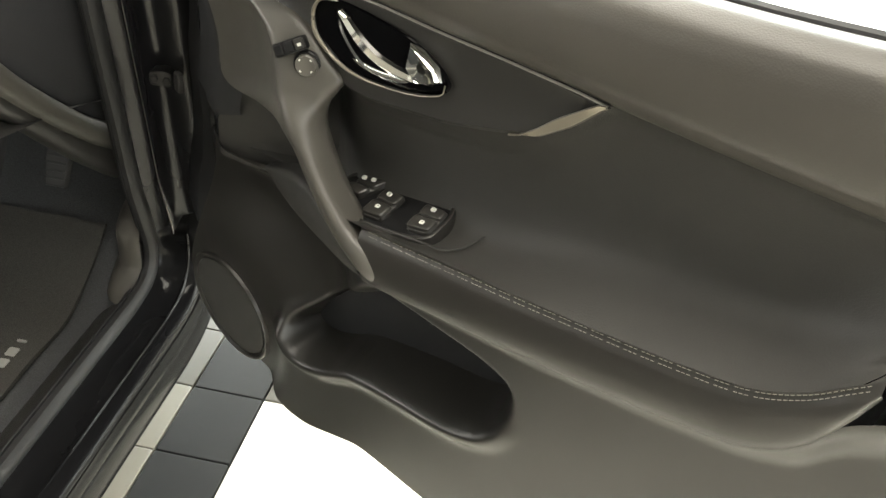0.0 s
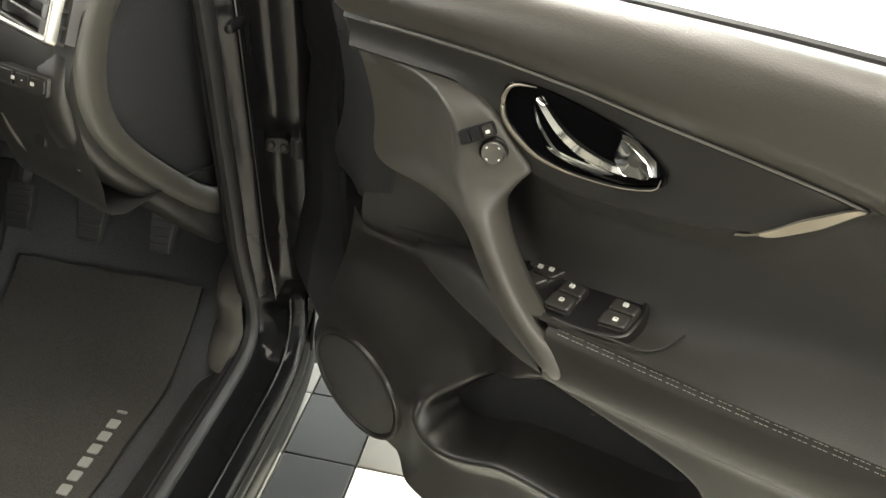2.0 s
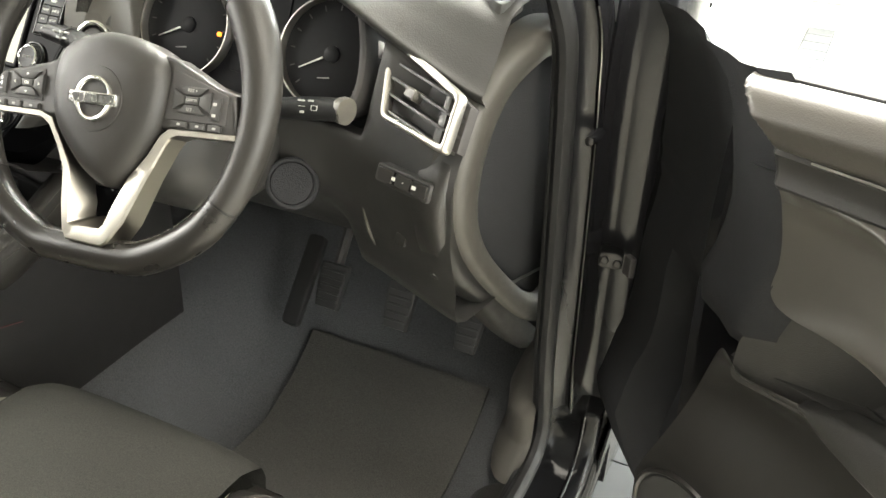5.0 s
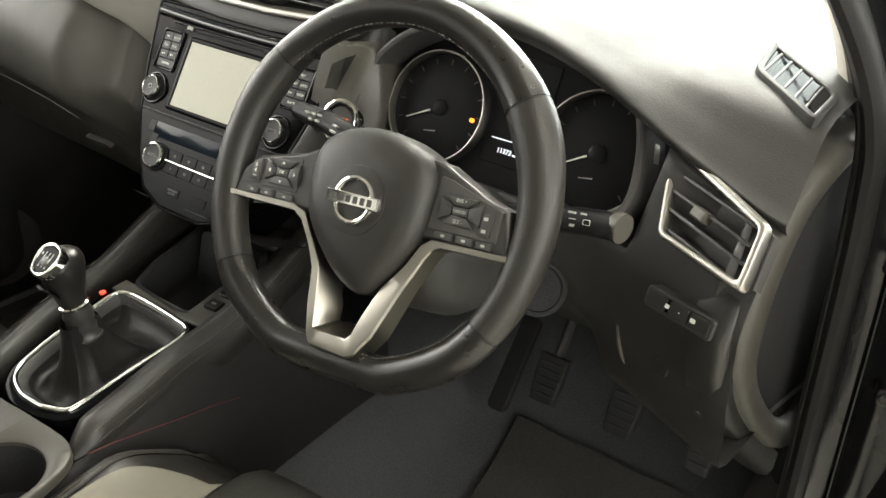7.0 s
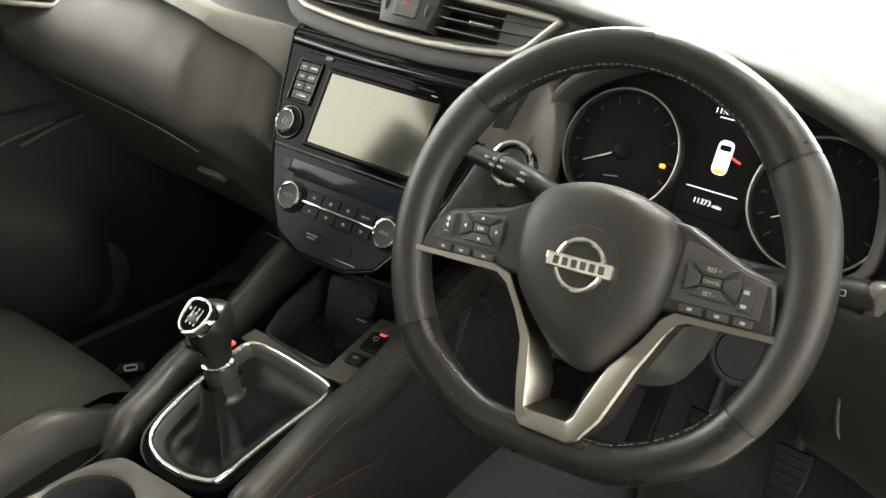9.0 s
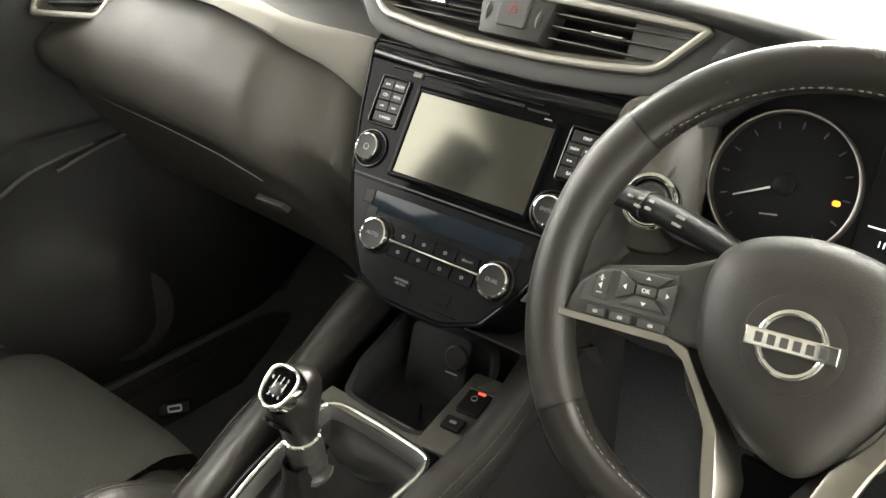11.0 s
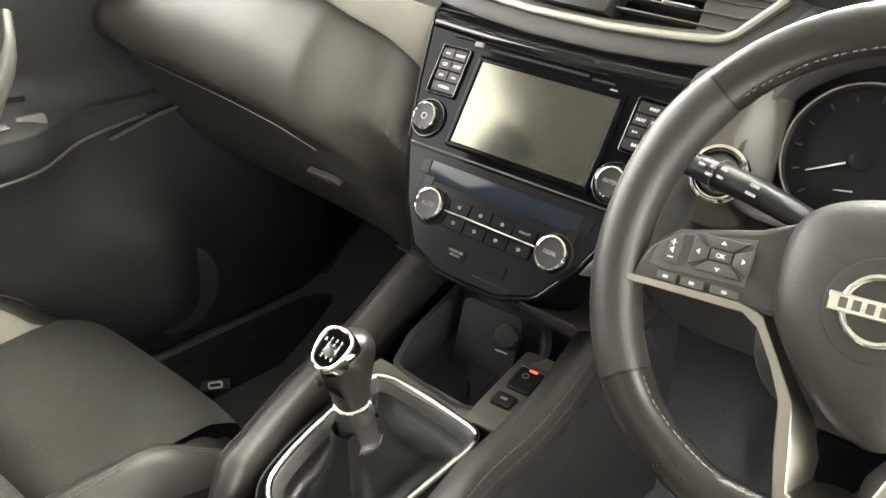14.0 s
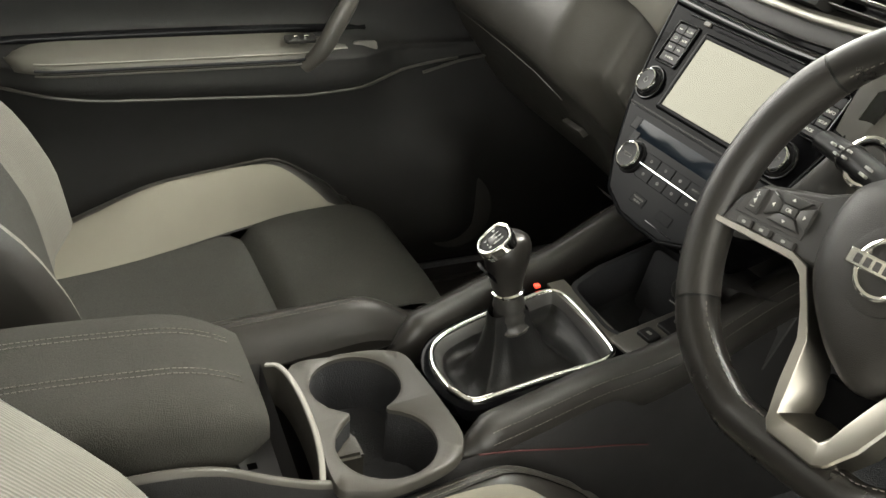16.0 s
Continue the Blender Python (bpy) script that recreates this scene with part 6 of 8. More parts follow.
SPOKES = {-1: ([(-0.166, -0.030), (-0.156, -0.002), (-0.138, 0.013), (-0.080, 0.026), (-0.045, 0.042), (-0.045, -0.03)], (-0.101, 0.001), ((-0.136, -0.0225, 0.016), (-0.116, -0.0225, 0.018), (-0.092, -0.0225, 0.022))),
          1: ([(0.060, 0.046), (0.082, 0.044), (0.132, 0.021), (0.158, 0.014), (0.166, -0.028), (0.06, -0.028)], (0.111, 0.004), ((0.099, -0.0205, 0.020), (0.121, -0.0205, 0.018), (0.141, -0.0205, 0.016)))}
for sgn, (so, (cx, cy), lows) in SPOKES.items():
    sp = part("spoke", on_face(so, 0.011, 0.004, -0.014), BLACK_HARD, wheel, "black side spoke", angle=50)
    px0 = -0.152 if sgn < 0 else 0.080
    pan = [(px0, -0.017), (px0 + 0.072, -0.016), (px0 + 0.072, 0.018 if sgn < 0 else 0.012), (px0 + 0.016, 0.010 if sgn < 0 else 0.030), (px0 + 0.003, 0.0 if sgn < 0 else 0.032)]
    part("switch_panel", on_face(pan, 0.0120, 0.0008, 0.008), BLACK_MATT, sp)
    a, b, c, d = 0.0085, 0.0042, 0.0225, 0.0135
    for quad in ([(-a, b), (a, b), (c - 0.004, d), (-c + 0.004, d)], [(-a, -b), (a, -b), (c - 0.004, -d), (-c + 0.004, -d)], [(a, b), (a, -b), (c, -d + 0.002), (c, d - 0.002)], [(-a, b), (-a, -b), (-c, -d + 0.002), (-c, d - 0.002)], [(-a, -b), (a, -b), (a, b), (-a, b)]):
        qx, qy = sum(p[0] for p in quad) / 4, sum(p[1] for p in quad) / 4
        part("button", on_face([(cx + qx + (x - qx) * 0.93, cy + qy + (y - qy) * 0.90) for x, y in quad], 0.0150, 0.0010, 0.010), BLACK_SOFT, sp)
    rx = -0.1365 if sgn < 0 else 0.1385
    part("button", on_face([(rx - 0.0055, -0.012), (rx + 0.0065, -0.013), (rx + 0.0065, 0.010), (rx - 0.003, 0.007)], 0.0145, 0.001, 0.010), BLACK_SOFT, sp)
    for yy in (0.003, -0.008):
        part("marking", on_wheel(plate(round_rect(0.0045, 0.0012 if sgn < 0 else 0.0030, 0.0003, 3, rx, yy), 0.0149, 0.0002, None, 0.014)), LETTER_DIM, sp)
    if sgn < 0:
        part("marking", on_wheel(plate(round_rect(0.0012, 0.0045, 0.0003, 3, rx, 0.003), 0.0149, 0.0002, None, 0.014)), LETTER, sp)
        part("marking", on_face([(rx - 0.002, -0.0025), (rx + 0.001, -0.005), (rx + 0.001, 0.0)], 0.0149, 0.0002, 0.014), LETTER, sp)
    for lx, ly, lw in lows:
        part("button", on_wheel(plate(round_rect(lw - 0.001, 0.0068, 0.001, 4, lx, ly), 0.0145, 0.001, None, 0.010)), BLACK_SOFT, sp)
        part("marking", on_wheel(plate(round_rect(0.0042, 0.0024, 0.0008, 3, lx, ly), 0.0149, 0.0002, None, 0.014)), LETTER_DIM, sp)
    if sgn < 0:
        lettering("OK", 0.0047, WH @ pose(cx, cy, 0.0152), LETTER, sp, "legend")
        for ax, ay, ang in ((0, 0.0095, 0), (0, -0.0095, 180), (0.0165, 0, -90), (-0.0165, 0, 90)):
            part("arrow", on_wheel(plate([(-0.0020, -0.0011), (0.0020, -0.0011), (0, 0.0015)], 0.0154, 0.0001, pose(cx + ax, cy + ay, 0, 0, 0, ang), 0.0145)), LETTER, sp)
    else:
        for ly, word in ((0.0095, "RES +"), (0.0, "CANCEL"), (-0.0095, "SET -")):
            lettering(word, 0.0048 if len(word) < 6 else 0.0036, WH @ pose(cx, cy + ly, 0.0152), LETTER_DIM, sp, "legend")

# one silver strip: under the left spoke, down and round the V, and out under the right spoke; outer and inner edge
V_EDGE = [(-0.167, -0.0325, -0.166, -0.0268), (-0.076, -0.0325, -0.080, -0.0255), (-0.064, -0.040, -0.062, -0.031), (-0.050, -0.060, -0.045, -0.055), (-0.038, -0.082, -0.028, -0.080), (-0.031, -0.116, -0.020, -0.114),
          (-0.0225, -0.146, -0.0155, -0.136), (-0.017, -0.1535, -0.0115, -0.1378), (0.028, -0.155, 0.024, -0.1370), (0.037, -0.150, 0.029, -0.132), (0.052, -0.128, 0.034, -0.116), (0.070, -0.079, 0.046, -0.082),
          (0.086, -0.045, 0.066, -0.056), (0.092, -0.036, 0.078, -0.034), (0.101, -0.0322, 0.088, -0.0262), (0.167, -0.0300, 0.166, -0.0240)]
dense = []
for p, q in zip(V_EDGE, V_EDGE[1:]):
    dense += [tuple(a + (b - a) * k / 4 for a, b in zip(p, q)) for k in range(4)]
dense.append(V_EDGE[-1])
rings = []
for xo, yo, xi, yi in dense:
    up_ = 0.006 * smooth(-0.06, -0.150, yo)
    deep = smooth(-0.055, -0.085, yo)
    dx, dy = 0.007 - xi, -0.108 - yi
    L = math.hypot(dx, dy) + 1e-6
    k = 0.013 * deep
    rings.append([(xo, yo, -0.012), (xo, yo, 0.0125 + up_), (xo + 0.10 * (xi - xo), yo + 0.10 * (yi - yo), 0.0140 + up_), (xi - 0.10 * (xi - xo), yi - 0.10 * (yi - yo), 0.0140 + up_), (xi, yi, 0.0130 + up_),
                  (xi + dx / L * k, yi + dy / L * k, -0.012)])
part("silver_v", on_wheel(loft(rings)), WHEEL_METAL, wheel, "satin silver V-shaped lower spoke", angle=32)
ins = [(-0.014, -0.094), (-0.012, -0.130), (0.020, -0.132), (0.040, -0.086), (0.014, -0.096)]
part("v_infill", on_wheel(plate(ins, -0.010, 0.002, None, -0.02)), PIANO, wheel)

# column shroud and stalks
col = thing("steering_column", (0.40, 0.12, 0.90), "black steering column shroud with two stalks", "steering column")
axis = -wn_
rings = []
for t, rx_, ry_, off in ((0.025, 0.050, 0.048, 0), (0.04, 0.078, 0.066, -0.008), (0.08, 0.086, 0.074, -0.018), (0.14, 0.084, 0.076, -0.022), (0.20, 0.074, 0.070, -0.018), (0.26, 0.060, 0.06, -0.004)):
    c = WH.translation + axis * t + wup * (off - 0.012)
    rings.append([tuple(c + Vector((1, 0, 0)) * rx_ * math.copysign(abs(math.cos(w)) ** 0.7, math.cos(w)) + wup * ry_ * math.copysign(abs(math.sin(w)) ** 0.7, math.sin(w))) for w in (2 * math.pi * j / 32 for j in range(32))])
part("shroud", loft(rings), BLACK_SOFT, col, "matt black shroud", angle=60)


def stalk(points, radii, label):
    p = curve_pts(points, 24)
    r = [table([(i / (len(radii) - 1), v) for i, v in enumerate(radii)], k / 23) for k in range(24)]
    return part("stalk", tube(p, r, 14, flat=0.75), KEY, col, label)


ls = stalk([(0.365, 0.105, 0.978), (0.318, 0.114, 0.992), (0.272, 0.124, 0.999), (0.232, 0.131, 1.002), (0.193, 0.134, 1.004)], [0.010, 0.0125, 0.0145, 0.015, 0.0125], "black lighting stalk")
lm = basis((0.268, 0.1130, 1.0055), (1, -0.18, -0.10), (0.08, 0.45, 0.88))
part("sleeve_line", tube([(0.232 + 0.0030 * math.cos(w), 0.131 + 0.0160 * math.cos(w), 1.002 + 0.0125 * math.sin(w)) for w in (2 * math.pi * j / 24 for j in range(24))], 0.0008, 6, True), BLACK_MATT, ls)
for dx, dy, w_ in ((0.0, 0.003, 0.008), (0.0, -0.004, 0.009), (-0.030, 0.004, 0.004), (-0.030, -0.003, 0.005), (-0.040, 0.002, 0.004), (-0.040, -0.005, 0.006), (-0.050, 0.0, 0.005)):
    part("marking", plate(round_rect(0.85 * w_, 0.0024, 0.0006), 0.0046, 0.0002, lm @ pose(dx, dy, 0), 0.0), LETTER_DIM, ls)
rs = stalk([(0.470, 0.108, 0.972), (0.515, 0.120, 0.978), (0.556, 0.130, 0.983), (0.588, 0.134, 0.987), (0.606, 0.135, 0.989)], [0.010, 0.0135, 0.0165, 0.0170, 0.0155], "black wiper stalk")
part("end_cap", turned([(0.0148, -0.006), (0.0148, 0.001), (0.0130, 0.0055), (0.0085, 0.0090), (0.001, 0.0100)], 24, basis((0.604, 0.135, 0.989), (0, 0.1, 1), (0.25, 1, 0))), GREY_TRIM, rs, "domed grey end cap")
rm = basis((0.575, 0.1180, 0.9890), (1, 0.05, 0.10), (-0.08, 0.30, 0.95))
part("marking", frame_ring(round_rect(0.0075, 0.0055, 0.001), 0.0006, 0.0016, 0.0002, rm @ pose(0.004, 0.002, 0), 0), LETTER_DIM, rs)
for x, y, w_, h_ in ((-0.012, 0.009, 0.008, 0.0018), (-0.011, 0.003, 0.007, 0.0007), (-0.011, -0.003, 0.007, 0.0026), (0.000, 0.0095, 0.006, 0.0018)):
    part("marking", plate(round_rect(w_, h_, 0.0003), 0.0016, 0.0002, rm @ pose(x, y, 0), 0.0), LETTER_DIM, rs)
# round plastic cap under the column
part("column_boot", turned([(0.033, -0.02), (0.033, 0.0), (0.0305, 0.0025), (0.0275, 0.0025), (0.0262, 0.0), (0.0255, 0.003), (0.001, 0.004)], 36, basis((0.490, 0.205, 0.848), (0.88, 0.44, 0), (-0.22, 0.38, 0.9))), LINER, col, "round black trim cap")

# ---------------------------------------------------------------- centre console
cons = thing("centre_console", (0.02, -0.2, 0.42), "black centre console with padded sides, cup holders and oddments tray", "console")


def top_z(y):
    return table([(-0.8, 0.672), (-0.33, 0.672), (-0.19, 0.672), (-0.12, 0.676), (0.04, 0.698), (0.10, 0.702), (0.20, 0.715), (0.34, 0.745)], y, 0.03)


EDGE_X = {-1: [(-0.80, -0.083), (-0.35, -0.080), (-0.20, -0.072), (-0.12, -0.090), (-0.04, -0.116), (0.04, -0.130), (0.12, -0.140), (0.30, -0.150), (0.40, -0.150)],
          1: [(-0.80, 0.147), (-0.35, 0.146), (-0.19, 0.147), (-0.166, 0.144), (-0.047, 0.128), (0.04, 0.117), (0.123, 0.107), (0.30, 0.100), (0.40, 0.100)]}
for sgn, word in ((-1, "side_left"), (1, "side_right")):
    rows = []
    for i in range(60):
        y = -0.80 + 1.20 * i / 59
        z, x = top_z(y), table(EDGE_X[sgn], y, 0.03)
        rows.append([(x + sgn * 0.025, y, 0.30), (x + sgn * 0.022, y, 0.48), (x + sgn * 0.012, y, z - 0.06), (x + sgn * 0.004, y, z - 0.022), (x - sgn * 0.004, y, z - 0.016)])
    part(word, loft(rows, False, False), CONSOLE_SIDE, cons, "dark console side", angle=60)
# padded knee bolsters along both edges
for sgn in (-1, 1):
    rings = []
    for i in range(40):
        y = -0.185 + 0.50 * i / 39
        t = smooth(-0.19, -0.14, y)
        z = top_z(y) + 0.012 * t + 0.055 * smooth(0.02, 0.26, y) - (0.02 if sgn > 0 else 0.03) * (1 - t)
        c = table(EDGE_X[sgn], y, 0.03) - (0.021 * smooth(0.14, -0.02, y) if sgn > 0 else 0.0)
        a, h_ = 0.020 * (0.4 + 0.6 * t), 0.058 * (0.45 + 0.55 * t)
        rings.append([(c + sgn * (-a), y, z - 0.016), (c + sgn * (-0.7 * a), y, z - 0.004), (c, y, z), (c + sgn * 0.8 * a, y, z - 0.006), (c + sgn * 1.15 * a, y, z - 0.022), (c + sgn * (1.0 * a), y, z - h_), (c + sgn * (0.4 * a), y, z - h_ - 0.014), (c - sgn * a, y, z - h_)])
    pad = part("knee_pad", loft(rings), LEATHER, cons, "padded black leather knee bolster", angle=70)
    line = [Vector(r[3]) + Vector((sgn * 0.0012, 0, 0.001)) for r in rings[3:-2]]
    line2 = [Vector(r[4]) * 0.7 + Vector(r[3]) * 0.3 + Vector((sgn * 0.0022, 0, 0.0005)) for r in rings[3:-2]]
    part("stitching", stitch_line(line, 0.0032, 0.0015, 0.00028), THREAD_DARK, pad, "fine grey stitching")
    part("stitching", stitch_line(line2, 0.0032, 0.0015, 0.00026), THREAD_DARK, pad, "fine grey stitching")

red_seam = curve_pts([(0.1462, -0.165, 0.664), (0.1445, -0.12, 0.655), (0.1415, -0.05, 0.636), (0.133, 0.03, 0.612), (0.131, 0.07, 0.600)], 30)
part("piping", tube(red_seam, 0.0009, 6), THREAD_RED, cons, "dark red seam on the console side")

# gear surround: chrome frame, gaiter, lever
GP = basis((0.012, -0.045, 0.683), (1, 0, 0), (0, 0.99, 0.14))
g_o = curve_pts([(-0.085, 0.076), (-0.079, 0.089), (-0.060, 0.096), (-0.02, 0.0965), (0.028, 0.0935), (0.056, 0.090), (0.068, 0.082), (0.073, 0.061), (0.072, 0.03), (0.070, -0.01), (0.069, -0.05), (0.069, -0.086), (0.063, -0.100), (0.046, -0.108),
                 (0.029, -0.113), (-0.006, -0.114), (-0.030, -0.108), (-0.046, -0.099), (-0.059, -0.083), (-0.068, -0.055), (-0.074, -0.025), (-0.079, 0.01), (-0.083, 0.045)], 96, True)
part("gear_panel", frame_ring(inset(g_o, -0.011), 0.016, 0.003, 0.003, GP, -0.012), PIANO, cons, "glossy black gear surround")
part("gear_ring", frame_ring(inset(g_o, -0.0005), 0.0072, 0.0085, 0.0030, GP, -0.01), CHROME, cons, "chrome gear surround ring", angle=70)
lever_ = thing("gear_lever", (0.012, -0.07, 0.69), "gear lever with chrome-topped knob and black leather gaiter", "gear lever")
inner_g = [inset(g_o, d) for d in (0.0060, 0.0085, 0.0125, 0.0150)]
bm = loft([[(x, y, z) for x, y in q] for q, z in zip(inner_g, (0.0055, 0.0040, -0.0030, -0.0070))], True, False)
bm.transform(GP)
part("gaiter_frame", bm, BLACK_SOFT, lever_, "sloping inner frame of the gaiter", angle=60)
rings = []
gin = inner_g[-1]
for s, z in ((1.02, -0.006), (0.96, -0.014), (0.88, -0.019), (0.76, -0.019), (0.63, -0.013), (0.52, -0.002), (0.42, 0.013), (0.345, 0.030), (0.285, 0.048), (0.25, 0.066)):
    ring = []
    for k, (x, y) in enumerate(gin):
        th = math.atan2(y + 0.022, x - 0.004)
        bell = math.sin(math.pi * min(1.0, max(0.0, (1.0 - s) / 0.75))) ** 1.2
        f = bell * (0.0042 * math.cos(4 * th + 0.6 + 1.2 * s) + 0.0018 * math.cos(9 * th + 5 * s))
        rr = s + f * 6.0
        ring.append((0.002 + (x - 0.002) * rr, -0.026 + (y + 0.026) * rr, z + 0.5 * f))
    rings.append(ring)
bm = loft(rings, True, False)
bm.transform(GP)
part("gaiter", bm, GAITER, lever_, "creased black leather gaiter", angle=75)
KM = basis((0.014, -0.073, 0.748), (1, 0, 0), (0, 0.98, 0.20))
part("collar", turned([(0.0215, -0.030), (0.0220, -0.024), (0.0190, -0.020), (0.0185, -0.013), (0.0195, -0.009), (0.0178, -0.005), (0.0180, 0.000), (0.0190, 0.004), (0.0172, 0.009), (0.0170, 0.015), (0.0158, 0.020)], 28, KM), BLACK_HARD, lever_, "ribbed black collar")
part("collar_stitching", stitch_line([KM @ Vector((0.0224 * math.cos(a), 0.0224 * math.sin(a), -0.0255)) for a in (2 * math.pi * i / 40 for i in range(41))], 0.0022, 0.0013, 0.0004), THREAD_DARK, lever_)
part("collar_ring", turned([(0.0160, 0.019), (0.0184, 0.0205), (0.0184, 0.0230), (0.0160, 0.0245)], 28, KM, False), CHROME, lever_, "chrome ring")
rings = []
for z, a, b, oy in ((0.024, 0.0160, 0.0165, 0.0), (0.034, 0.0168, 0.0182, 0.0), (0.046, 0.0182, 0.0212, 0.001), (0.058, 0.0198, 0.0245, 0.002), (0.068, 0.0212, 0.0268, 0.003), (0.078, 0.0218, 0.0272, 0.004), (0.086, 0.0206, 0.0255, 0.004), (0.092, 0.0165, 0.0205, 0.003), (0.0955, 0.0090, 0.0110, 0.002), (0.0962, 0.003, 0.004, 0.002)):
    rings.append([(a * math.copysign(abs(math.cos(w)) ** 0.85, math.cos(w)), oy + b * math.sin(w), z) for w in (2 * math.pi * j / 32 for j in range(32))])
bm = loft(rings)
bm.transform(KM)
knob = part("knob", bm, LEATHER_SMOOTH, lever_, "black leather gear knob", angle=70)
# bright front shield, widest at the top, with the shift diagram let into it
KT = KM @ pose(0, -0.0095, 0.0900, 27, 0, 0)
shield = curve_pts([(-0.0195, 0.006), (-0.0165, 0.016), (-0.006, 0.0215), (0.006, 0.0215), (0.0165, 0.016), (0.0195, 0.006), (0.0172, -0.008), (0.0115, -0.0175), (0.0, -0.0215), (-0.0115, -0.0175), (-0.0172, -0.008)], 44, True)
part("knob_cap", frame_ring(shield, 0.0044, 0.0060, 0.0020, KT, -0.008), CHROME, knob, "chrome cap rim")
face = part("knob_face", plate(inset(shield, 0.0040), 0.0042, 0.0015, KT, -0.006), PIANO, knob, "glossy black shift diagram")
drop = [[(hw * math.sin(a), -0.0192 - 0.0022 * math.cos(a) + 0.0040 * k, 0.064 - 0.0065 * k) for a in (-1.3, -0.9, -0.45, 0, 0.45, 0.9, 1.3)] for k, hw in enumerate((0.0128, 0.0118, 0.0108, 0.0100, 0.0095))]
bm = loft([[(x, y - 0.0062, z) for x, y, z in r] for r in drop], False, False)
bm.transform(KM)
part("knob_front", thick(bm, 0.003), PIANO, knob, "glossy front of the knob", angle=70)
for k in range(3):
    part("diagram_line", plate(round_rect(0.0007, 0.011, 0.0003, 2, -0.006 + 0.006 * k, 0), 0.0047, 0.0001, KT, 0.004), LETTER, face)
part("diagram_line", plate(round_rect(0.0127, 0.0007, 0.0003, 2, 0, 0), 0.0047, 0.0001, KT, 0.004), LETTER, face)
for k, word in enumerate(("1", "3", "5")):
    lettering(word, 0.0046, KT @ pose(-0.0060 + 0.0060 * k, 0.0082, 0.0044), LETTER, face, "legend")
for k, word in enumerate(("2", "4", "6")):
    lettering(word, 0.0046, KT @ pose(-0.0060 + 0.0060 * k, -0.0084, 0.0044), LETTER, face, "legend")
lettering("R", 0.0046, KT @ pose(-0.0112, 0.0060, 0.0044), LETTER, face, "legend")

# oddments tray ahead of the gear lever
rings = []
tr_o = [(-0.062, 0.070), (0.030, 0.062), (0.052, 0.075), (0.052, 0.180), (0.030, 0.215), (-0.105, 0.235), (-0.085, 0.12)]
for dz, s_ in ((0.004, 1.12), (0.003, 1.03), (-0.001, 1.0), (-0.055, 0.94), (-0.060, 0.86), (-0.060, 0.02)):
    cxm, cym = -0.020, 0.145
    rings.append([(cxm + (x - cxm) * s_, cym + (y - cym) * s_, top_z(y) + dz) for x, y in rounded(tr_o, 0.012)])
part("oddments_tray", loft(rings, True, False), LINER, cons, "deep black oddments tray")
part("tray_surround", thick(loft([[(-0.085 + 0.005 * i, 0.040 + 0.006 * k, top_z(0.05) + 0.002 + 0.08 * 0.006 * k) for k in range(5)] for i in range(30)], False, False), 0.003), GREY_TRIM, cons, "satin surround ahead of the gear lever")
part("tray_back", thick(loft([[(-0.115 + 0.23 * i / 8, 0.235 + 0.02 * k, 0.66 + 0.045 * k) for k in range(4)] for i in range(9)], False, False), 0.004), BLACK_MATT, cons)
SK = basis((-0.004, 0.192, 0.712), (1, 0.1, 0), (0, 0.25, 0.97))
part("socket_panel", plate(round_rect(0.082, 0.085, 0.010), 0.0, 0.003, SK @ pose(-0.026, -0.016, 0), -0.003), LINER, cons, "black socket panel in the tray")
part("socket_cap", turned([(0.0150, -0.004), (0.0150, 0.004), (0.013, 0.006), (0.001, 0.006)], 24, SK), BLACK_HARD, cons, "round socket cover")
part("socket_mark", plate(round_rect(0.016, 0.0016, 0.0004), 0.0014, 0.0002, SK @ pose(-0.004, -0.022, 0)), LETTER_DIM, cons)
PB = basis((0.066, 0.118, 0.7065), (0.98, 0.1, 0), (-0.05, 0.99, 0.12))
pb = part("parking_brake_panel", plate(round_rect(0.050, 0.130, 0.006), 0.004, 0.002, PB @ pose(0, -0.004, 0), -0.03), LOWER_DASH, cons, "parking brake switch panel")
part("switch", plate(round_rect(0.030, 0.036, 0.004), 0.0095, 0.002, PB @ pose(0.002, 0.012, 0, 4, 0, 0), 0.002), KEY, pb)
part("switch", plate(round_rect(0.024, 0.020, 0.003), 0.0085, 0.002, PB @ pose(-0.002, -0.026, 0), 0.002), KEY, pb)
part("lamp", plate(round_rect(0.009, 0.0030, 0.0006), 0.0108, 0.0003, PB @ pose(0.004, 0.026, 0, 4, 0, 0), 0.0090), GLOW_RED, pb, "lit red lamp")
part("switch_edge", plate(round_rect(0.030, 0.0012, 0.0004), 0.0106, 0.0003, PB @ pose(0.002, 0.029, 0, 4, 0, 0), 0.008), LETTER_SOFT, pb)
part("marking", frame_ring(disc(0.0040, 18, 0.0, 0.016), 0.0009, 0.0102, 0.0002, PB @ pose(0, 0, 0, 4, 0, 0), 0.0088), LETTER_SOFT, pb)
part("marking", plate(round_rect(0.008, 0.004, 0.001, 4, -0.002, -0.026), 0.0088, 0.0002, PB, 0.008), LETTER_SOFT, pb)
part("finger_rest", plate([(-0.010, 0.038), (0.020, 0.038), (0.024, 0.058), (0.002, 0.058)], 0.007, 0.003, PB, 0.0), GREY_TRIM, pb)
part("gear_lamp", plate(round_rect(0.007, 0.007, 0.001), 0.003, 0.0005, basis((-0.0835, 0.024, 0.699), (1, 0, 0), (0, 1, 0.12))), GLOW_RED, cons, "small lit red lamp")

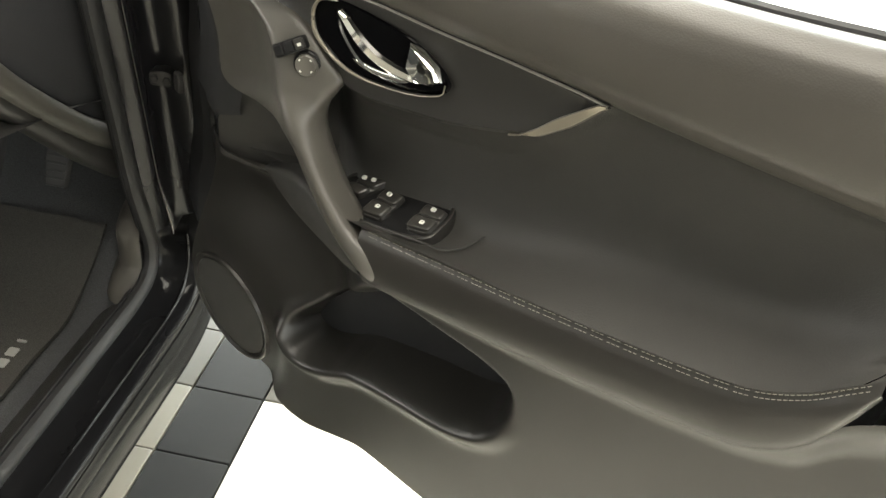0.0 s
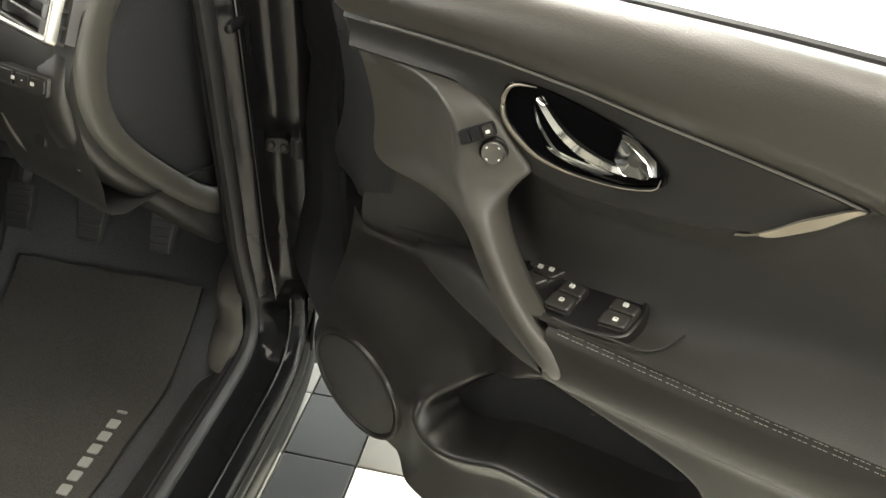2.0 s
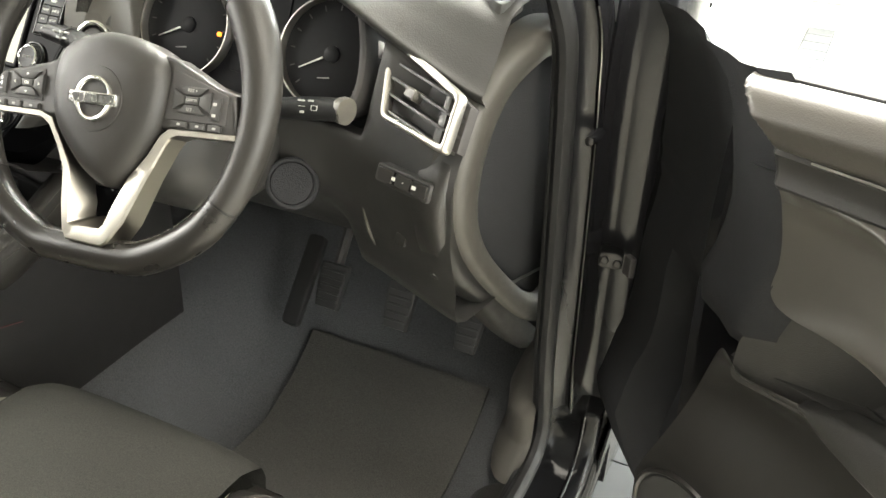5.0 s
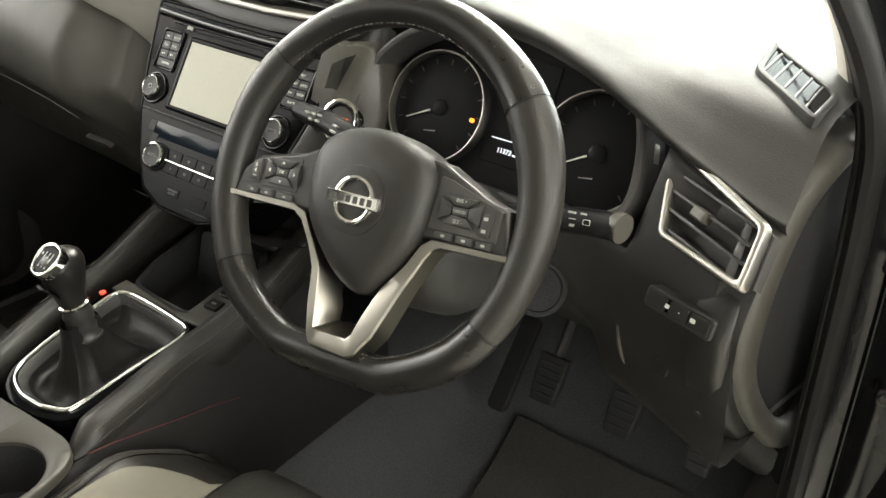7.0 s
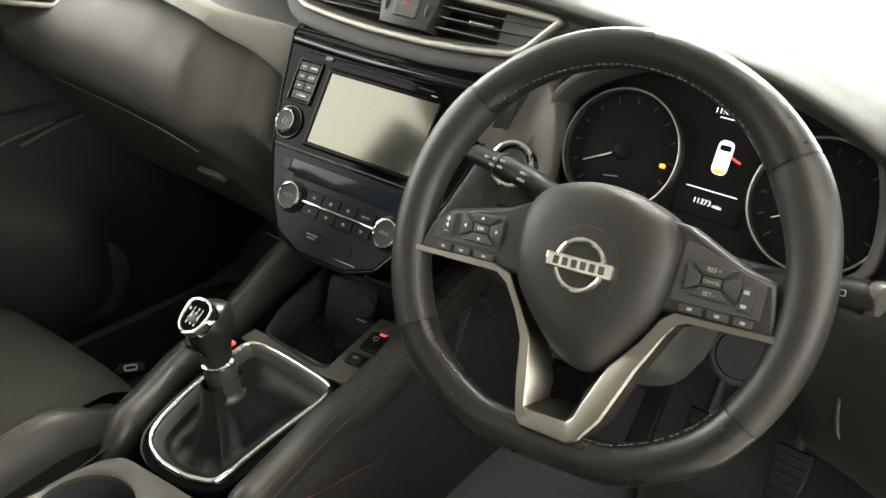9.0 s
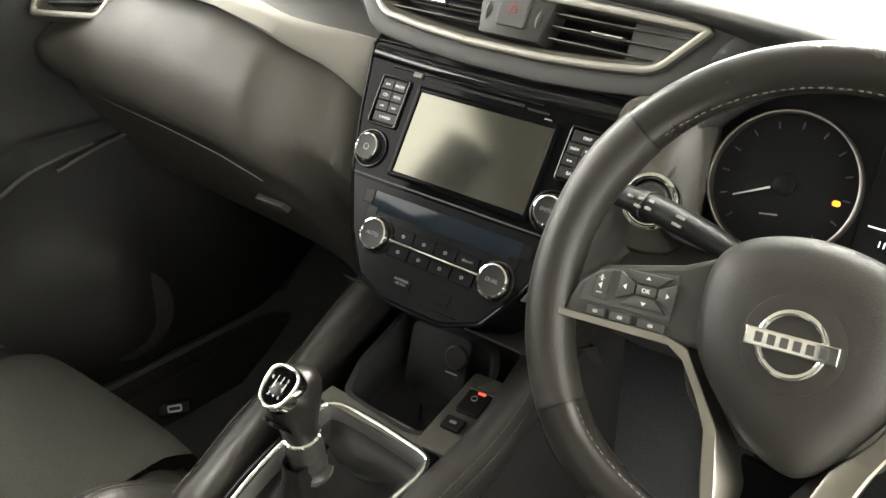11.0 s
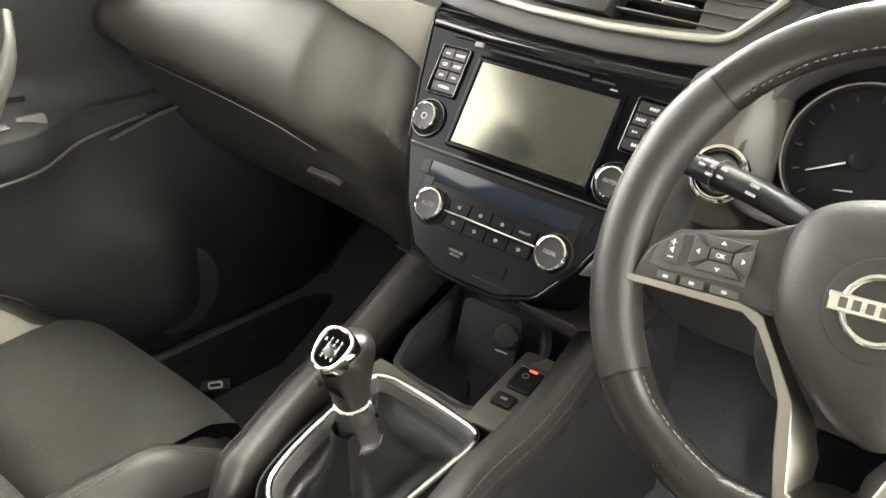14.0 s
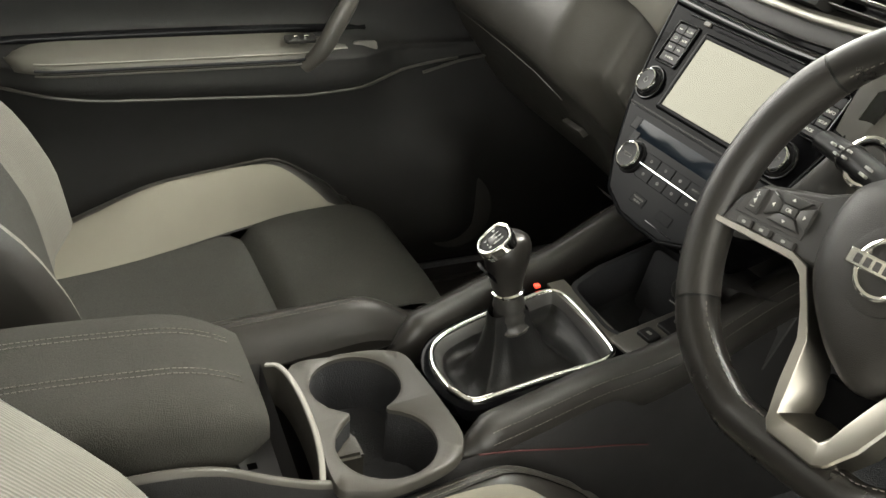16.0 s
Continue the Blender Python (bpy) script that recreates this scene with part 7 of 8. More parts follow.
# cup holders
zc = 0.676
CUPS = [(0.006, -0.252, 0.0508), (0.108, -0.253, 0.0526)]
deck_o = [(-0.040, -0.316), (-0.0485, -0.26), (-0.0465, -0.215), (-0.030, -0.182), (0.010, -0.176), (0.06, -0.173), (0.125, -0.174), (0.158, -0.20), (0.174, -0.265), (0.166, -0.300), (0.150, -0.322), (0.06, -0.316)]
bm = bmesh.new()
n = 72
rings_o, rings_i = [], []
deck = curve_pts(deck_o, n, True)


def cup_union(a, grow=0.0):
    """The outline of two overlapping round wells, seen from their middle."""
    cx0, cy0 = 0.056, -0.254
    best = 0.021
    for cx, cy, r in CUPS:
        ox, oy = cx - cx0, cy - cy0
        d = (math.cos(a), math.sin(a))
        b_ = ox * d[0] + oy * d[1]
        disc_ = b_ * b_ - (ox * ox + oy * oy - (r + grow) ** 2)
        if disc_ > 0:
            best = max(best, b_ + math.sqrt(disc_))
    return (cx0 + best * math.cos(a), cy0 + best * math.sin(a))


angs = [math.atan2(y + 0.254, x - 0.056) for x, y in deck]
well = [cup_union(a) for a in angs]
wide = [cup_union(a, 0.004) for a in angs]
rings = [[(x, y, zc - 0.012) for x, y in deck], [(x, y, zc - 0.002) for x, y in deck], [(0.056 + (x - 0.056) * 0.985, -0.254 + (y + 0.254) * 0.985, zc) for x, y in deck], [(x, y, zc) for x, y in wide],
         [(x, y, zc - 0.003) for x, y in well], [(x, y, zc - 0.008) for x, y in well]]
well_rings = [[(x, y, zc - 0.008) for x, y in well], [(0.056 + (x - 0.056) * 0.96, -0.254 + (y + 0.254) * 0.96, zc - 0.075) for x, y in well], [(0.056 + (x - 0.056) * 0.3, -0.254 + (y + 0.254) * 0.3, zc - 0.077) for x, y in well], [(0.056 + (x - 0.056) * 0.01, -0.254 + (y + 0.254) * 0.01, zc - 0.077) for x, y in well]]
cups = part("cup_holder", loft(rings, True, False), CUP_TRIM, cons, "dark satin double cup holder", angle=50)
part("cup_well", loft(well_rings, True, False), LINER, cups, "matt black cup wells")
div = curve_pts([(-0.052, -0.338, zc + 0.001), (-0.038, -0.325, zc + 0.005), (0.006, -0.318, zc + 0.005), (0.065, -0.318, zc + 0.003), (0.110, -0.323, zc - 0.001), (0.143, -0.331, zc - 0.006)], 30)
wall_d = [[(x, y + 0.0032, z - 0.055), (x, y + 0.0030, z - 0.003), (x, y + 0.0018, z), (x, y - 0.0018, z), (x, y - 0.0030, z - 0.003), (x, y - 0.0032, z - 0.055)] for x, y, z in div]
dv_ = part("divider", loft(wall_d), CUP_TRIM, cups, "thin divider wall")
part("divider_cap", tube([(x, y, z + 0.0006) for x, y, z in div], 0.0034, 8, flat=0.6), SATIN, dv_, "satin cap")
part("cup_insert", block((0.050, -0.300, zc - 0.074), (0.088, -0.268, zc - 0.030), 0.004), CUP_TRIM, cups)
well2 = [[(-0.062, -0.342, zc - 0.002), (0.135, -0.350, zc - 0.006), (0.135, -0.40, zc - 0.006), (-0.062, -0.40, zc - 0.002)], [(-0.060, -0.345, zc - 0.06), (0.13, -0.352, zc - 0.06), (0.13, -0.40, zc - 0.06), (-0.060, -0.40, zc - 0.06)],
         [(0.03, -0.37, zc - 0.062), (0.04, -0.37, zc - 0.062), (0.04, -0.38, zc - 0.062), (0.03, -0.38, zc - 0.062)]]
part("storage_well", loft(well2, True, False), BLACK_MATT, cons)
RIM = [(-0.30, 0.668), (-0.339, 0.677), (-0.382, 0.697), (-0.422, 0.720), (-0.456, 0.729), (-0.489, 0.732), (-0.78, 0.735)]
inner_w, outer_w = [], []
for i in range(40):
    y = -0.310 - 0.46 * i / 39
    z = table(sorted(RIM), y, 0.012)
    inner_w.append([(0.100, y, 0.612), (0.128, y, 0.622), (0.1345, y, z - 0.012), (0.1375, y, z - 0.003), (0.1415, y, z), (0.1460, y, z - 0.002), (0.1480, y, z - 0.007)])
    outer_w.append([(0.1478, y, z - 0.006), (0.1500, y, z - 0.012), (0.1530, y, z - 0.03), (0.158, y, 0.60), (0.168, y, 0.46)])
part("console_rim", loft(inner_w, False, False), CUP_TRIM, cons, "satin rim beside the armrest", angle=60)
part("console_shoulder", loft(outer_w, False, False), CONSOLE_SIDE, cons, "dark raised console side", angle=60)
part("console_rear", block((-0.085, -0.80, 0.45), (0.150, -0.40, 0.672), 0.008), BLACK_HARD, cons, "black console box")

# armrest
rings = []
for i in range(26):
    y = -0.374 - 0.40 * (i / 25)
    e = 1 - 0.985 * (1 - min(1, i / 6)) ** 2.4
    w, hgt = 0.096 * (0.80 + 0.20 * e), 0.053 * (0.35 + 0.65 * e)
    zc_ = 0.725 + 0.012 * smooth(-0.38, -0.6, y)
    ring = []
    for j in range(28):
        a = 2 * math.pi * j / 28
        ring.append((0.036 + w * math.copysign(abs(math.cos(a)) ** 0.45, math.cos(a)), y, zc_ + hgt * math.copysign(abs(math.sin(a)) ** 0.55, math.sin(a))))
    rings.append(ring)
armr = part("armrest", loft(rings), CLOTH_ARM, cons, "dark grey cloth armrest with double stitched seams", angle=70)
for x in (-0.004, 0.004, 0.064, 0.072):
    pts = []
    for i in range(1, 26):
        y = -0.374 - 0.40 * (i / 25)
        e = 1 - 0.985 * (1 - min(1, i / 6)) ** 2.4
        w, hgt = 0.096 * (0.80 + 0.20 * e), 0.053 * (0.35 + 0.65 * e)
        zc_ = 0.725 + 0.012 * smooth(-0.38, -0.6, y)
        cx = min(0.98, abs(x - 0.036) / w)
        ca = cx ** (1 / 0.45)
        pts.append((x, y, zc_ + hgt * math.sqrt(max(0, 1 - ca * ca)) ** 0.55 + 0.0006))
    part("stitching", stitch_line(pts, 0.004, 0.0012, 0.00028), THREAD_DARK, armr, "fine grey stitching")


# ---------------------------------------------------------------- seats
def seat(base_x, label, y_shift=0.0, back_shift=0.0):
    s = thing("front_seat", (base_x, -0.30, 0.26), label, "car seat", "front seats")
    # cushion as a skin over columns across the seat
    def cushion(x0, x1, n, zf, mat, name, lab, front=0.01, drop=0.10):
        rows = []
        for i in range(n):
            x = x0 + (x1 - x0) * i / (n - 1)
            prof = []
            for k in range(30):
                t = k / 29
                y = front - 0.56 * t
                z = zf(x, t)
                prof.append((base_x + x, y + y_shift, z))
            z0 = prof[0][2]
            nose = [(base_x + x, front + y_shift - 0.015, z0 - drop), (base_x + x, front + y_shift + 0.006, z0 - drop * 0.55), (base_x + x, front + y_shift + 0.008, z0 - 0.022), (base_x + x, front + y_shift + 0.004, z0 - 0.008)]
            rows.append(nose + prof)
        return part(name, loft(rows, False, False), mat, s, lab, angle=70)

    def base_z(x, t):
        crown = 0.012 * math.sin(math.pi * min(1, t * 2.2)) if t < 0.45 else 0.0
        groove = -0.022 * math.exp(-((t - 0.42) / 0.022) ** 2)
        side = -0.012 * (abs(x) / 0.165) ** 4
        return 0.605 - 0.055 * t - 0.018 * math.exp(-((t) / 0.04) ** 2) + crown + groove + side

    cushion(-0.165, 0.165, 24, base_z, CLOTH_DARK, "seat_base", "dark grey cloth centre panel")
    for sgn in (-1, 1):
        wide = 0.236 if base_x > 0 and sgn > 0 else 0.268

        def x_in(t):
            return 0.170 - 0.055 * smooth(0.15, 0.85, t)

        def bol_z(x, t):
            u_ = max(0.0, (abs(x) - x_in(t)) / (wide - x_in(t)))
            hump = 0.081 * math.sin(math.pi * min(1, u_ * 0.80)) * smooth(0.0, 0.28, t) * (0.35 + 0.65 * smooth(1.0, 0.55, t))
            return 0.598 - 0.055 * t - 0.03 * math.exp(-(t / 0.05) ** 2) + hump - 0.05 * max(0.0, u_ - 0.75) ** 1.2

        def strip(f0, f1, n, front, mat, name, lab, k0=0, leaf=False):
            rows = []
            for i in range(n):
                col_ = []
                for k in range(k0, 40):
                    t = k / 39
                    f_ = (f0 + (f1 - f0) * i / (n - 1)) * (math.sqrt(max(0.0, 1 - (1 - min(1.0, max(0.0, (t - 0.10) / 0.36))) ** 2)) if leaf else 1)
                    xx = x_in(t) + f_ * (wide - x_in(t))
                    col_.append((base_x + sgn * xx, front - 0.555 * t + y_shift, bol_z(xx, t) + (0.0015 if leaf else 0)))
                rows.append(col_)
            return part(name, loft(rows, False, False), mat, s, lab, angle=70)

        if not base_x < 0 < sgn:
            strip(0.0, 0.58, 16, -0.010, CLOTH_PLAIN, "bolster_insert", "pale grey cloth bolster insert", 3, True)
        bl = strip(0.59, 1.0, 12, -0.010, LEATHER, "seat_bolster", "black leather side bolster")
        strip(0.0, 0.60, 16, -0.010, LEATHER, "bolster_nose", "black leather bolster front").data.transform(Matrix.Translation((0, 0, 0 if base_x < 0 < sgn else -0.002)))
        part("bolster_side", loft([[(base_x + sgn * wide, -0.010 - 0.555 * k / 39 + y_shift, bol_z(wide, k / 39)) for k in range(40)], [(base_x + sgn * (wide + 0.004), -0.006 - 0.555 * k / 39 + y_shift, bol_z(wide, k / 39) - 0.03) for k in range(40)], [(base_x + sgn * (wide - 0.002), -0.010 - 0.555 * k / 39 + y_shift, 0.50) for k in range(40)]], False, False), LEATHER, s, "black leather bolster side", angle=70)
        part("bolster_front", loft([[(base_x + sgn * (0.165 + (wide - 0.165) / 12 * i), -0.010 + y_shift, bol_z(0.165 + (wide - 0.165) / 12 * i, 0)) for i in range(13)], [(base_x + sgn * (0.165 + (wide - 0.165) / 12 * i), -0.002 + y_shift, bol_z(0.165 + (wide - 0.165) / 12 * i, 0) - 0.03) for i in range(13)], [(base_x + sgn * (0.165 + (wide - 0.165) / 12 * i), -0.010 + y_shift, 0.49) for i in range(13)]], False, False), LEATHER, s, angle=70)
        for f_ in (0.62, 0.68):
            part("stitching", stitch_line([(base_x + sgn * (x_in(k / 60) + f_ * (wide - x_in(k / 60))), -0.010 - 0.555 * k / 60 + y_shift, bol_z(x_in(k / 60) + f_ * (wide - x_in(k / 60)), k / 60) + 0.0008) for k in range(2, 58)], 0.0036, 0.0012, 0.00028), THREAD_DARK, bl)
    part("seat_valance", thick(loft([[(base_x + x, 0.0 + y_shift - 0.02 * abs(x) / 0.2, 0.52), (base_x + x, -0.02 + y_shift, 0.44), (base_x + x, -0.06 + y_shift, 0.36)] for x in (-0.25, -0.15, 0, 0.15, 0.25)], False, False), 0.01), BLACK_HARD, s, "black plastic seat front")
    for sgn in (-1, 1):
        part("side_shield", block((base_x + sgn * (0.230 if base_x > 0 and sgn > 0 else 0.262) - 0.012, -0.52 + y_shift, 0.36), (base_x + sgn * (0.230 if base_x > 0 and sgn > 0 else 0.262) + 0.012, -0.05 + y_shift, 0.56), 0.008), BLACK_HARD, s, "black plastic side shield")
        part("seat_rail", block((base_x + sgn * 0.19 - 0.02, -0.55 + y_shift, 0.25), (base_x + sgn * 0.19 + 0.02, 0.02 + y_shift, 0.37), 0.006), BLACK_MATT, s)
    # backrest: rings up its height
    rings = []
    for i in range(26):
        t = i / 25
        z = 0.55 + 0.66 * t
        yw = table([(0.55, -0.475), (0.69, -0.495), (0.73, -0.512), (0.78, -0.536), (0.84, -0.584), (0.90, -0.635), (1.0, -0.69), (1.21, -0.77)], z, 0.02) + back_shift
        y = yw - 0.14
        w = 0.235 - 0.03 * smooth(0.65, 1.0, t) - 0.05 * smooth(0.93, 1.0, t)
        d = 0.075 * (1 - 0.6 * smooth(0.9, 1.0, t))
        ring = []
        for j in range(40):
            a = 2 * math.pi * j / 40
            cx, sy = math.cos(a), math.sin(a)
            xx = w * math.copysign(abs(cx) ** 0.55, cx)
            yy = d * math.copysign(abs(sy) ** 0.7, sy)
            front = 1 if sy > 0 else 0
            wing = front * 0.065 * smooth(0.55, 0.92, abs(xx) / w) * smooth(1.0, 0.72, t)
            ring.append((base_x + xx, y + yy + wing, z))
        rings.append(ring)
    part("backrest", loft([r[16:] + r[:5] for r in rings], False, False), LEATHER, s, "black leather backrest shell", angle=70)
    part("back_bolster", loft([r[4:17] for r in rings], False, False), CLOTH_PALE, s, "pale grey ribbed cloth backrest front", angle=70)
    mid_rows = []
    for i in range(16):
        x = -0.13 + 0.26 * i / 15
        mid_rows.append([(base_x + x, table([(0.55, -0.475), (0.69, -0.495), (0.73, -0.512), (0.78, -0.536), (0.84, -0.584), (0.90, -0.635), (1.0, -0.69), (1.21, -0.77)], 0.57 + 0.60 * k / 19, 0.02) + back_shift - 0.061 - 0.012 * (abs(x) / 0.13) ** 4, 0.57 + 0.60 * k / 19) for k in range(20)])
    part("back_centre", loft(mid_rows, False, False), CLOTH_DARK, s, "dark cloth backrest centre", angle=70)
    for sgn in (-1, 1):
        part("headrest_post", tube([(base_x + sgn * 0.05, -0.76 + y_shift, 1.18), (base_x + sgn * 0.05, -0.785 + y_shift, 1.27)], 0.007, 8), CHROME, s)
    hr = []
    for i in range(12):
        t = i / 11
        e = math.sin(math.pi * (0.08 + 0.84 * t)) ** 0.4
        hr.append([(base_x + 0.13 * e * math.copysign(abs(math.cos(a)) ** 0.5, math.cos(a)), -0.80 + y_shift - 0.02 * t + 0.05 * e * math.sin(a), 1.25 + 0.19 * t) for a in (2 * math.pi * j / 24 for j in range(24))])
    part("headrest", loft(hr), CLOTH_DARK, s, "dark cloth headrest", angle=70)
    return s


seat(-0.405, "passenger seat in dark cloth with pale grey bolsters", -0.032)
seat(0.405, "driver's seat in dark cloth with pale grey bolsters", 0.0, 0.055)

# ---------------------------------------------------------------- footwell
mat_rows = []
for i in range(20):
    x = 0.30 + 0.355 * i / 19
    mat_rows.append([(x, -0.25 + 0.80 * k / 24, 0.262 + (0.10 * ((k - 19) / 5) ** 1.4 if k > 19 else 0) + 0.002 * math.sin(k * 1.3 + i)) for k in range(25)])
fm = thing("floor_mat", (0.48, 0.1, 0.25), "dark grey carpet floor mat with a woven name in grey", "floor mat")
part("mat_carpet", thick(loft(mat_rows, False, False), 0.008), MATCLOTH, fm)
for k in range(7):
    yy = 0.135 + 0.0285 * k
    part("woven_letter", plate(round_rect(0.018, 0.020 if k != 6 else 0.006, 0.003, 4), 0.002, 0.0008, pose(0.617, yy, 0.2725)), LETTER_DIM, fm, "woven grey letter block")
for x, zt in ((0.395, 0.578), (0.522, 0.580), (0.645, 0.578)):
    pd = thing("pedal", (x, 0.50, 0.50), "ribbed black rubber foot pedal", "pedal", "foot pedals")
    m = basis((x, 0.455, zt - 0.036), (1, 0, 0), (0, 0.45, 0.89))
    w_ = 0.050 if x < 0.6 else 0.042
    pad = [(-w_ / 2 * 0.8, -0.040), (w_ / 2 * 0.8, -0.040), (w_ / 2, 0.0), (w_ / 2, 0.036), (-w_ / 2, 0.036), (-w_ / 2, 0.0)]
    part("pad", plate(pad, 0.008, 0.004, m, -0.006), RUBBER, pd)
    for k in range(5):
        part("rib", plate(round_rect(w_ * 0.8, 0.004, 0.001), 0.0100, 0.001, m @ pose(0, -0.026 + 0.0125 * k, 0), 0.007), RUBBER, pd)
    part("arm", tube([(x, 0.462, zt - 0.03), (x, 0.52, zt + 0.06), (x, 0.62, zt + 0.12)], 0.009, 8), BLACK_MATT, pd)
part("clutch_rest", plate(round_rect(0.036, 0.17, 0.01), 0.012, 0.004, basis((0.285, 0.545, 0.47), (1, 0, 0), (0, 0.6, 0.8))), RUBBER, car, "black foot rest")

# ---------------------------------------------------------------- passenger door, closed
pdoor = thing("passenger_door", (-0.76, -0.2, 0.38), "closed black passenger door with a pale-lit armrest", "car door")
PX = -0.745
rows = []
for i in range(56):
    y = -0.85 + 1.42 * i / 55
    s = smooth(-0.62, -0.50, y) * smooth(0.10, -0.02, y)
    f = smooth(-0.02, 0.2, y)
    aw = 0.823 - 0.004 * (y + 0.3)
    lo_ = table([(-0.7, 0.80), (-0.57, 0.781), (-0.45, 0.761), (-0.1, 0.747), (0.02, 0.756), (0.14, 0.780), (0.24, 0.79), (0.6, 0.80)], y, 0.03)
    prof = curve_pts([(PX - 0.05, 1.07), (PX - 0.01, 1.075), (PX + 0.012, 1.05), (PX + 0.008, 0.99), (PX - 0.008, 0.93), (PX - 0.02, 0.875), (PX - 0.018 + 0.01 * s, aw + 0.022), (PX - 0.01 + 0.030 * s, aw + 0.008 * s), (PX + 0.052 * s, aw - 0.006),
                      (PX + 0.056 * s, aw - 0.016), (PX + 0.054 * s + 0.004, (aw + lo_) / 2 - 0.01), (PX + 0.040 * s + 0.006, lo_ + 0.003), (PX + 0.030 * s, lo_ - 0.002), (PX + 0.010, 0.68), (PX + 0.02, 0.55), (PX + 0.03, 0.42), (PX + 0.02, 0.36)], 72)
    rows.append([(x + 0.062 * math.exp(-((y - 0.18) / 0.085) ** 2) * smooth(0.70, 0.60, z) * smooth(0.36, 0.48, z), y, z) for x, z in prof])
# trim colour carries the shade of the side turned from the windows
part("door_trim", loft(rows, False, False), DOOR_SHADED, pdoor, "black door trim, darkened for the shade on it", angle=60)
top_rows = []
for i in range(40):
    y = -0.572 + 0.545 * i / 39
    t = i / 39
    s = math.sqrt(max(0.0, 1 - (1 - min(1.0, t / 0.16)) ** 2)) * (1 - 0.35 * smooth(0.80, 1.0, t))
    aw = 0.823 - 0.004 * (y + 0.3)
    top_rows.append([(PX - 0.010, y, aw - 0.004 + 0.028 * s), (PX - 0.002 + 0.01 * s, y, aw + 0.019 * s), (PX + 0.03 * s, y, aw + 0.012 * s), (PX + 0.052 * s, y, aw + 0.003), (PX + 0.060 * s, y, aw - 0.006), (PX + 0.056 * s, y, aw - 0.012)])
# pad colour carries the light that falls on its top
ap = part("armrest_pad", loft(top_rows, False, False), PAD_PALE, pdoor, "vinyl armrest pad, paled for the light on its top", angle=70)
part("seam_line", tube([Vector(r[3]) + Vector((0.002, 0, 0.0006)) for r in top_rows[3:]], 0.0011, 6), THREAD, ap, "pale seam")
part("seam_gap", tube([Vector(r[4]) + Vector((0.0012, 0, 0.0002)) for r in top_rows[3:]], 0.0026, 8), LINER, ap, "dark seam gap")
part("seam_line", tube([Vector(r[5]) + Vector((0.003, 0, -0.0022)) for r in top_rows[3:]], 0.0018, 6), PAD_PALE, ap, "pale lower piping")
# soft shadow over the armrest, built as a tapering near-black strip
gap = []
for i in range(30):
    y = -0.64 + 0.66 * i / 29
    h = 0.011 * math.sqrt(max(0.0, 1 - abs(2 * i / 29 - 1) ** 3)) + 0.0003
    gap.append([(PX - 0.006, y, 0.8475 - 0.4 * h), (PX - 0.004, y, 0.8480), (PX - 0.005, y, 0.8480 + 0.5 * h), (PX - 0.009, y, 0.848 + h)])
part("armrest_shadow", thick(loft(gap, False, False), 0.006), KEY_DARK, pdoor, "dark strip put in for the shadow above the armrest")
lip = []
for i in range(40):
    y = -0.66 + 0.86 * i / 39
    sp = smooth(-0.62, -0.50, y) * smooth(0.10, -0.02, y)
    lip.append((PX + 0.040 * sp + 0.009, y, table([(-0.7, 0.80), (-0.57, 0.781), (-0.45, 0.761), (-0.1, 0.747), (0.02, 0.756), (0.14, 0.780), (0.24, 0.79), (0.6, 0.80)], y, 0.03) + 0.002))
part("lower_lip", tube(lip, 0.0028, 8), GREY_TRIM, pdoor, "thin grey lip under the armrest")
gp = curve_pts([(PX + 0.052, -0.110, 0.800), (PX + 0.064, -0.084, 0.83), (PX + 0.068, -0.056, 0.88), (PX + 0.060, -0.026, 0.93), (PX + 0.03, -0.006, 0.98)], 24)
part("grab_handle", tube(gp, [0.009 + 0.0035 * math.sin(math.pi * i / 23) for i in range(24)], 12, flat=1.3), GRAB_TRIM, pdoor, "dark grey grab handle")
part("window_switch", plate(round_rect(0.055, 0.022, 0.006), 0.005, 0.002, basis((PX + 0.03, -0.11, 0.842), (0, 1, 0), (-1, 0, 0.3))), BLACK_HARD, pdoor)
for k in (-0.119, -0.100):
    part("rocker", plate(round_rect(0.010, 0.008, 0.003), 0.010, 0.002, basis((PX + 0.03, k, 0.842), (0, 1, 0), (-1, 0, 0.3)), 0.004), CHROME, pdoor, "bright rocker switch")
part("door_pull_end", plate(round_rect(0.045, 0.018, 0.006), 0.006, 0.002, basis((PX + 0.02, 0.01, 0.822), (0, 1, 0.0), (-0.5, 0, 0.8))), GREY_TRIM, pdoor)
part("speaker_grille", turned([(0.080, -0.012), (0.079, -0.002), (0.074, 0.0), (0.03, 0.002), (0.001, 0.0025)], 40, basis((PX + 0.060, 0.20, 0.49), (0.05, 1, 0), (-0.10, 0, 1))), DOOR_SOFT, pdoor, "round speaker grille")
part("pocket_edge", tube(curve_pts([(PX + 0.012, 0.30, 0.795), (PX + 0.03, 0.20, 0.79), (PX + 0.034, 0.12, 0.772)], 12), 0.003, 8), GREY_TRIM, pdoor)

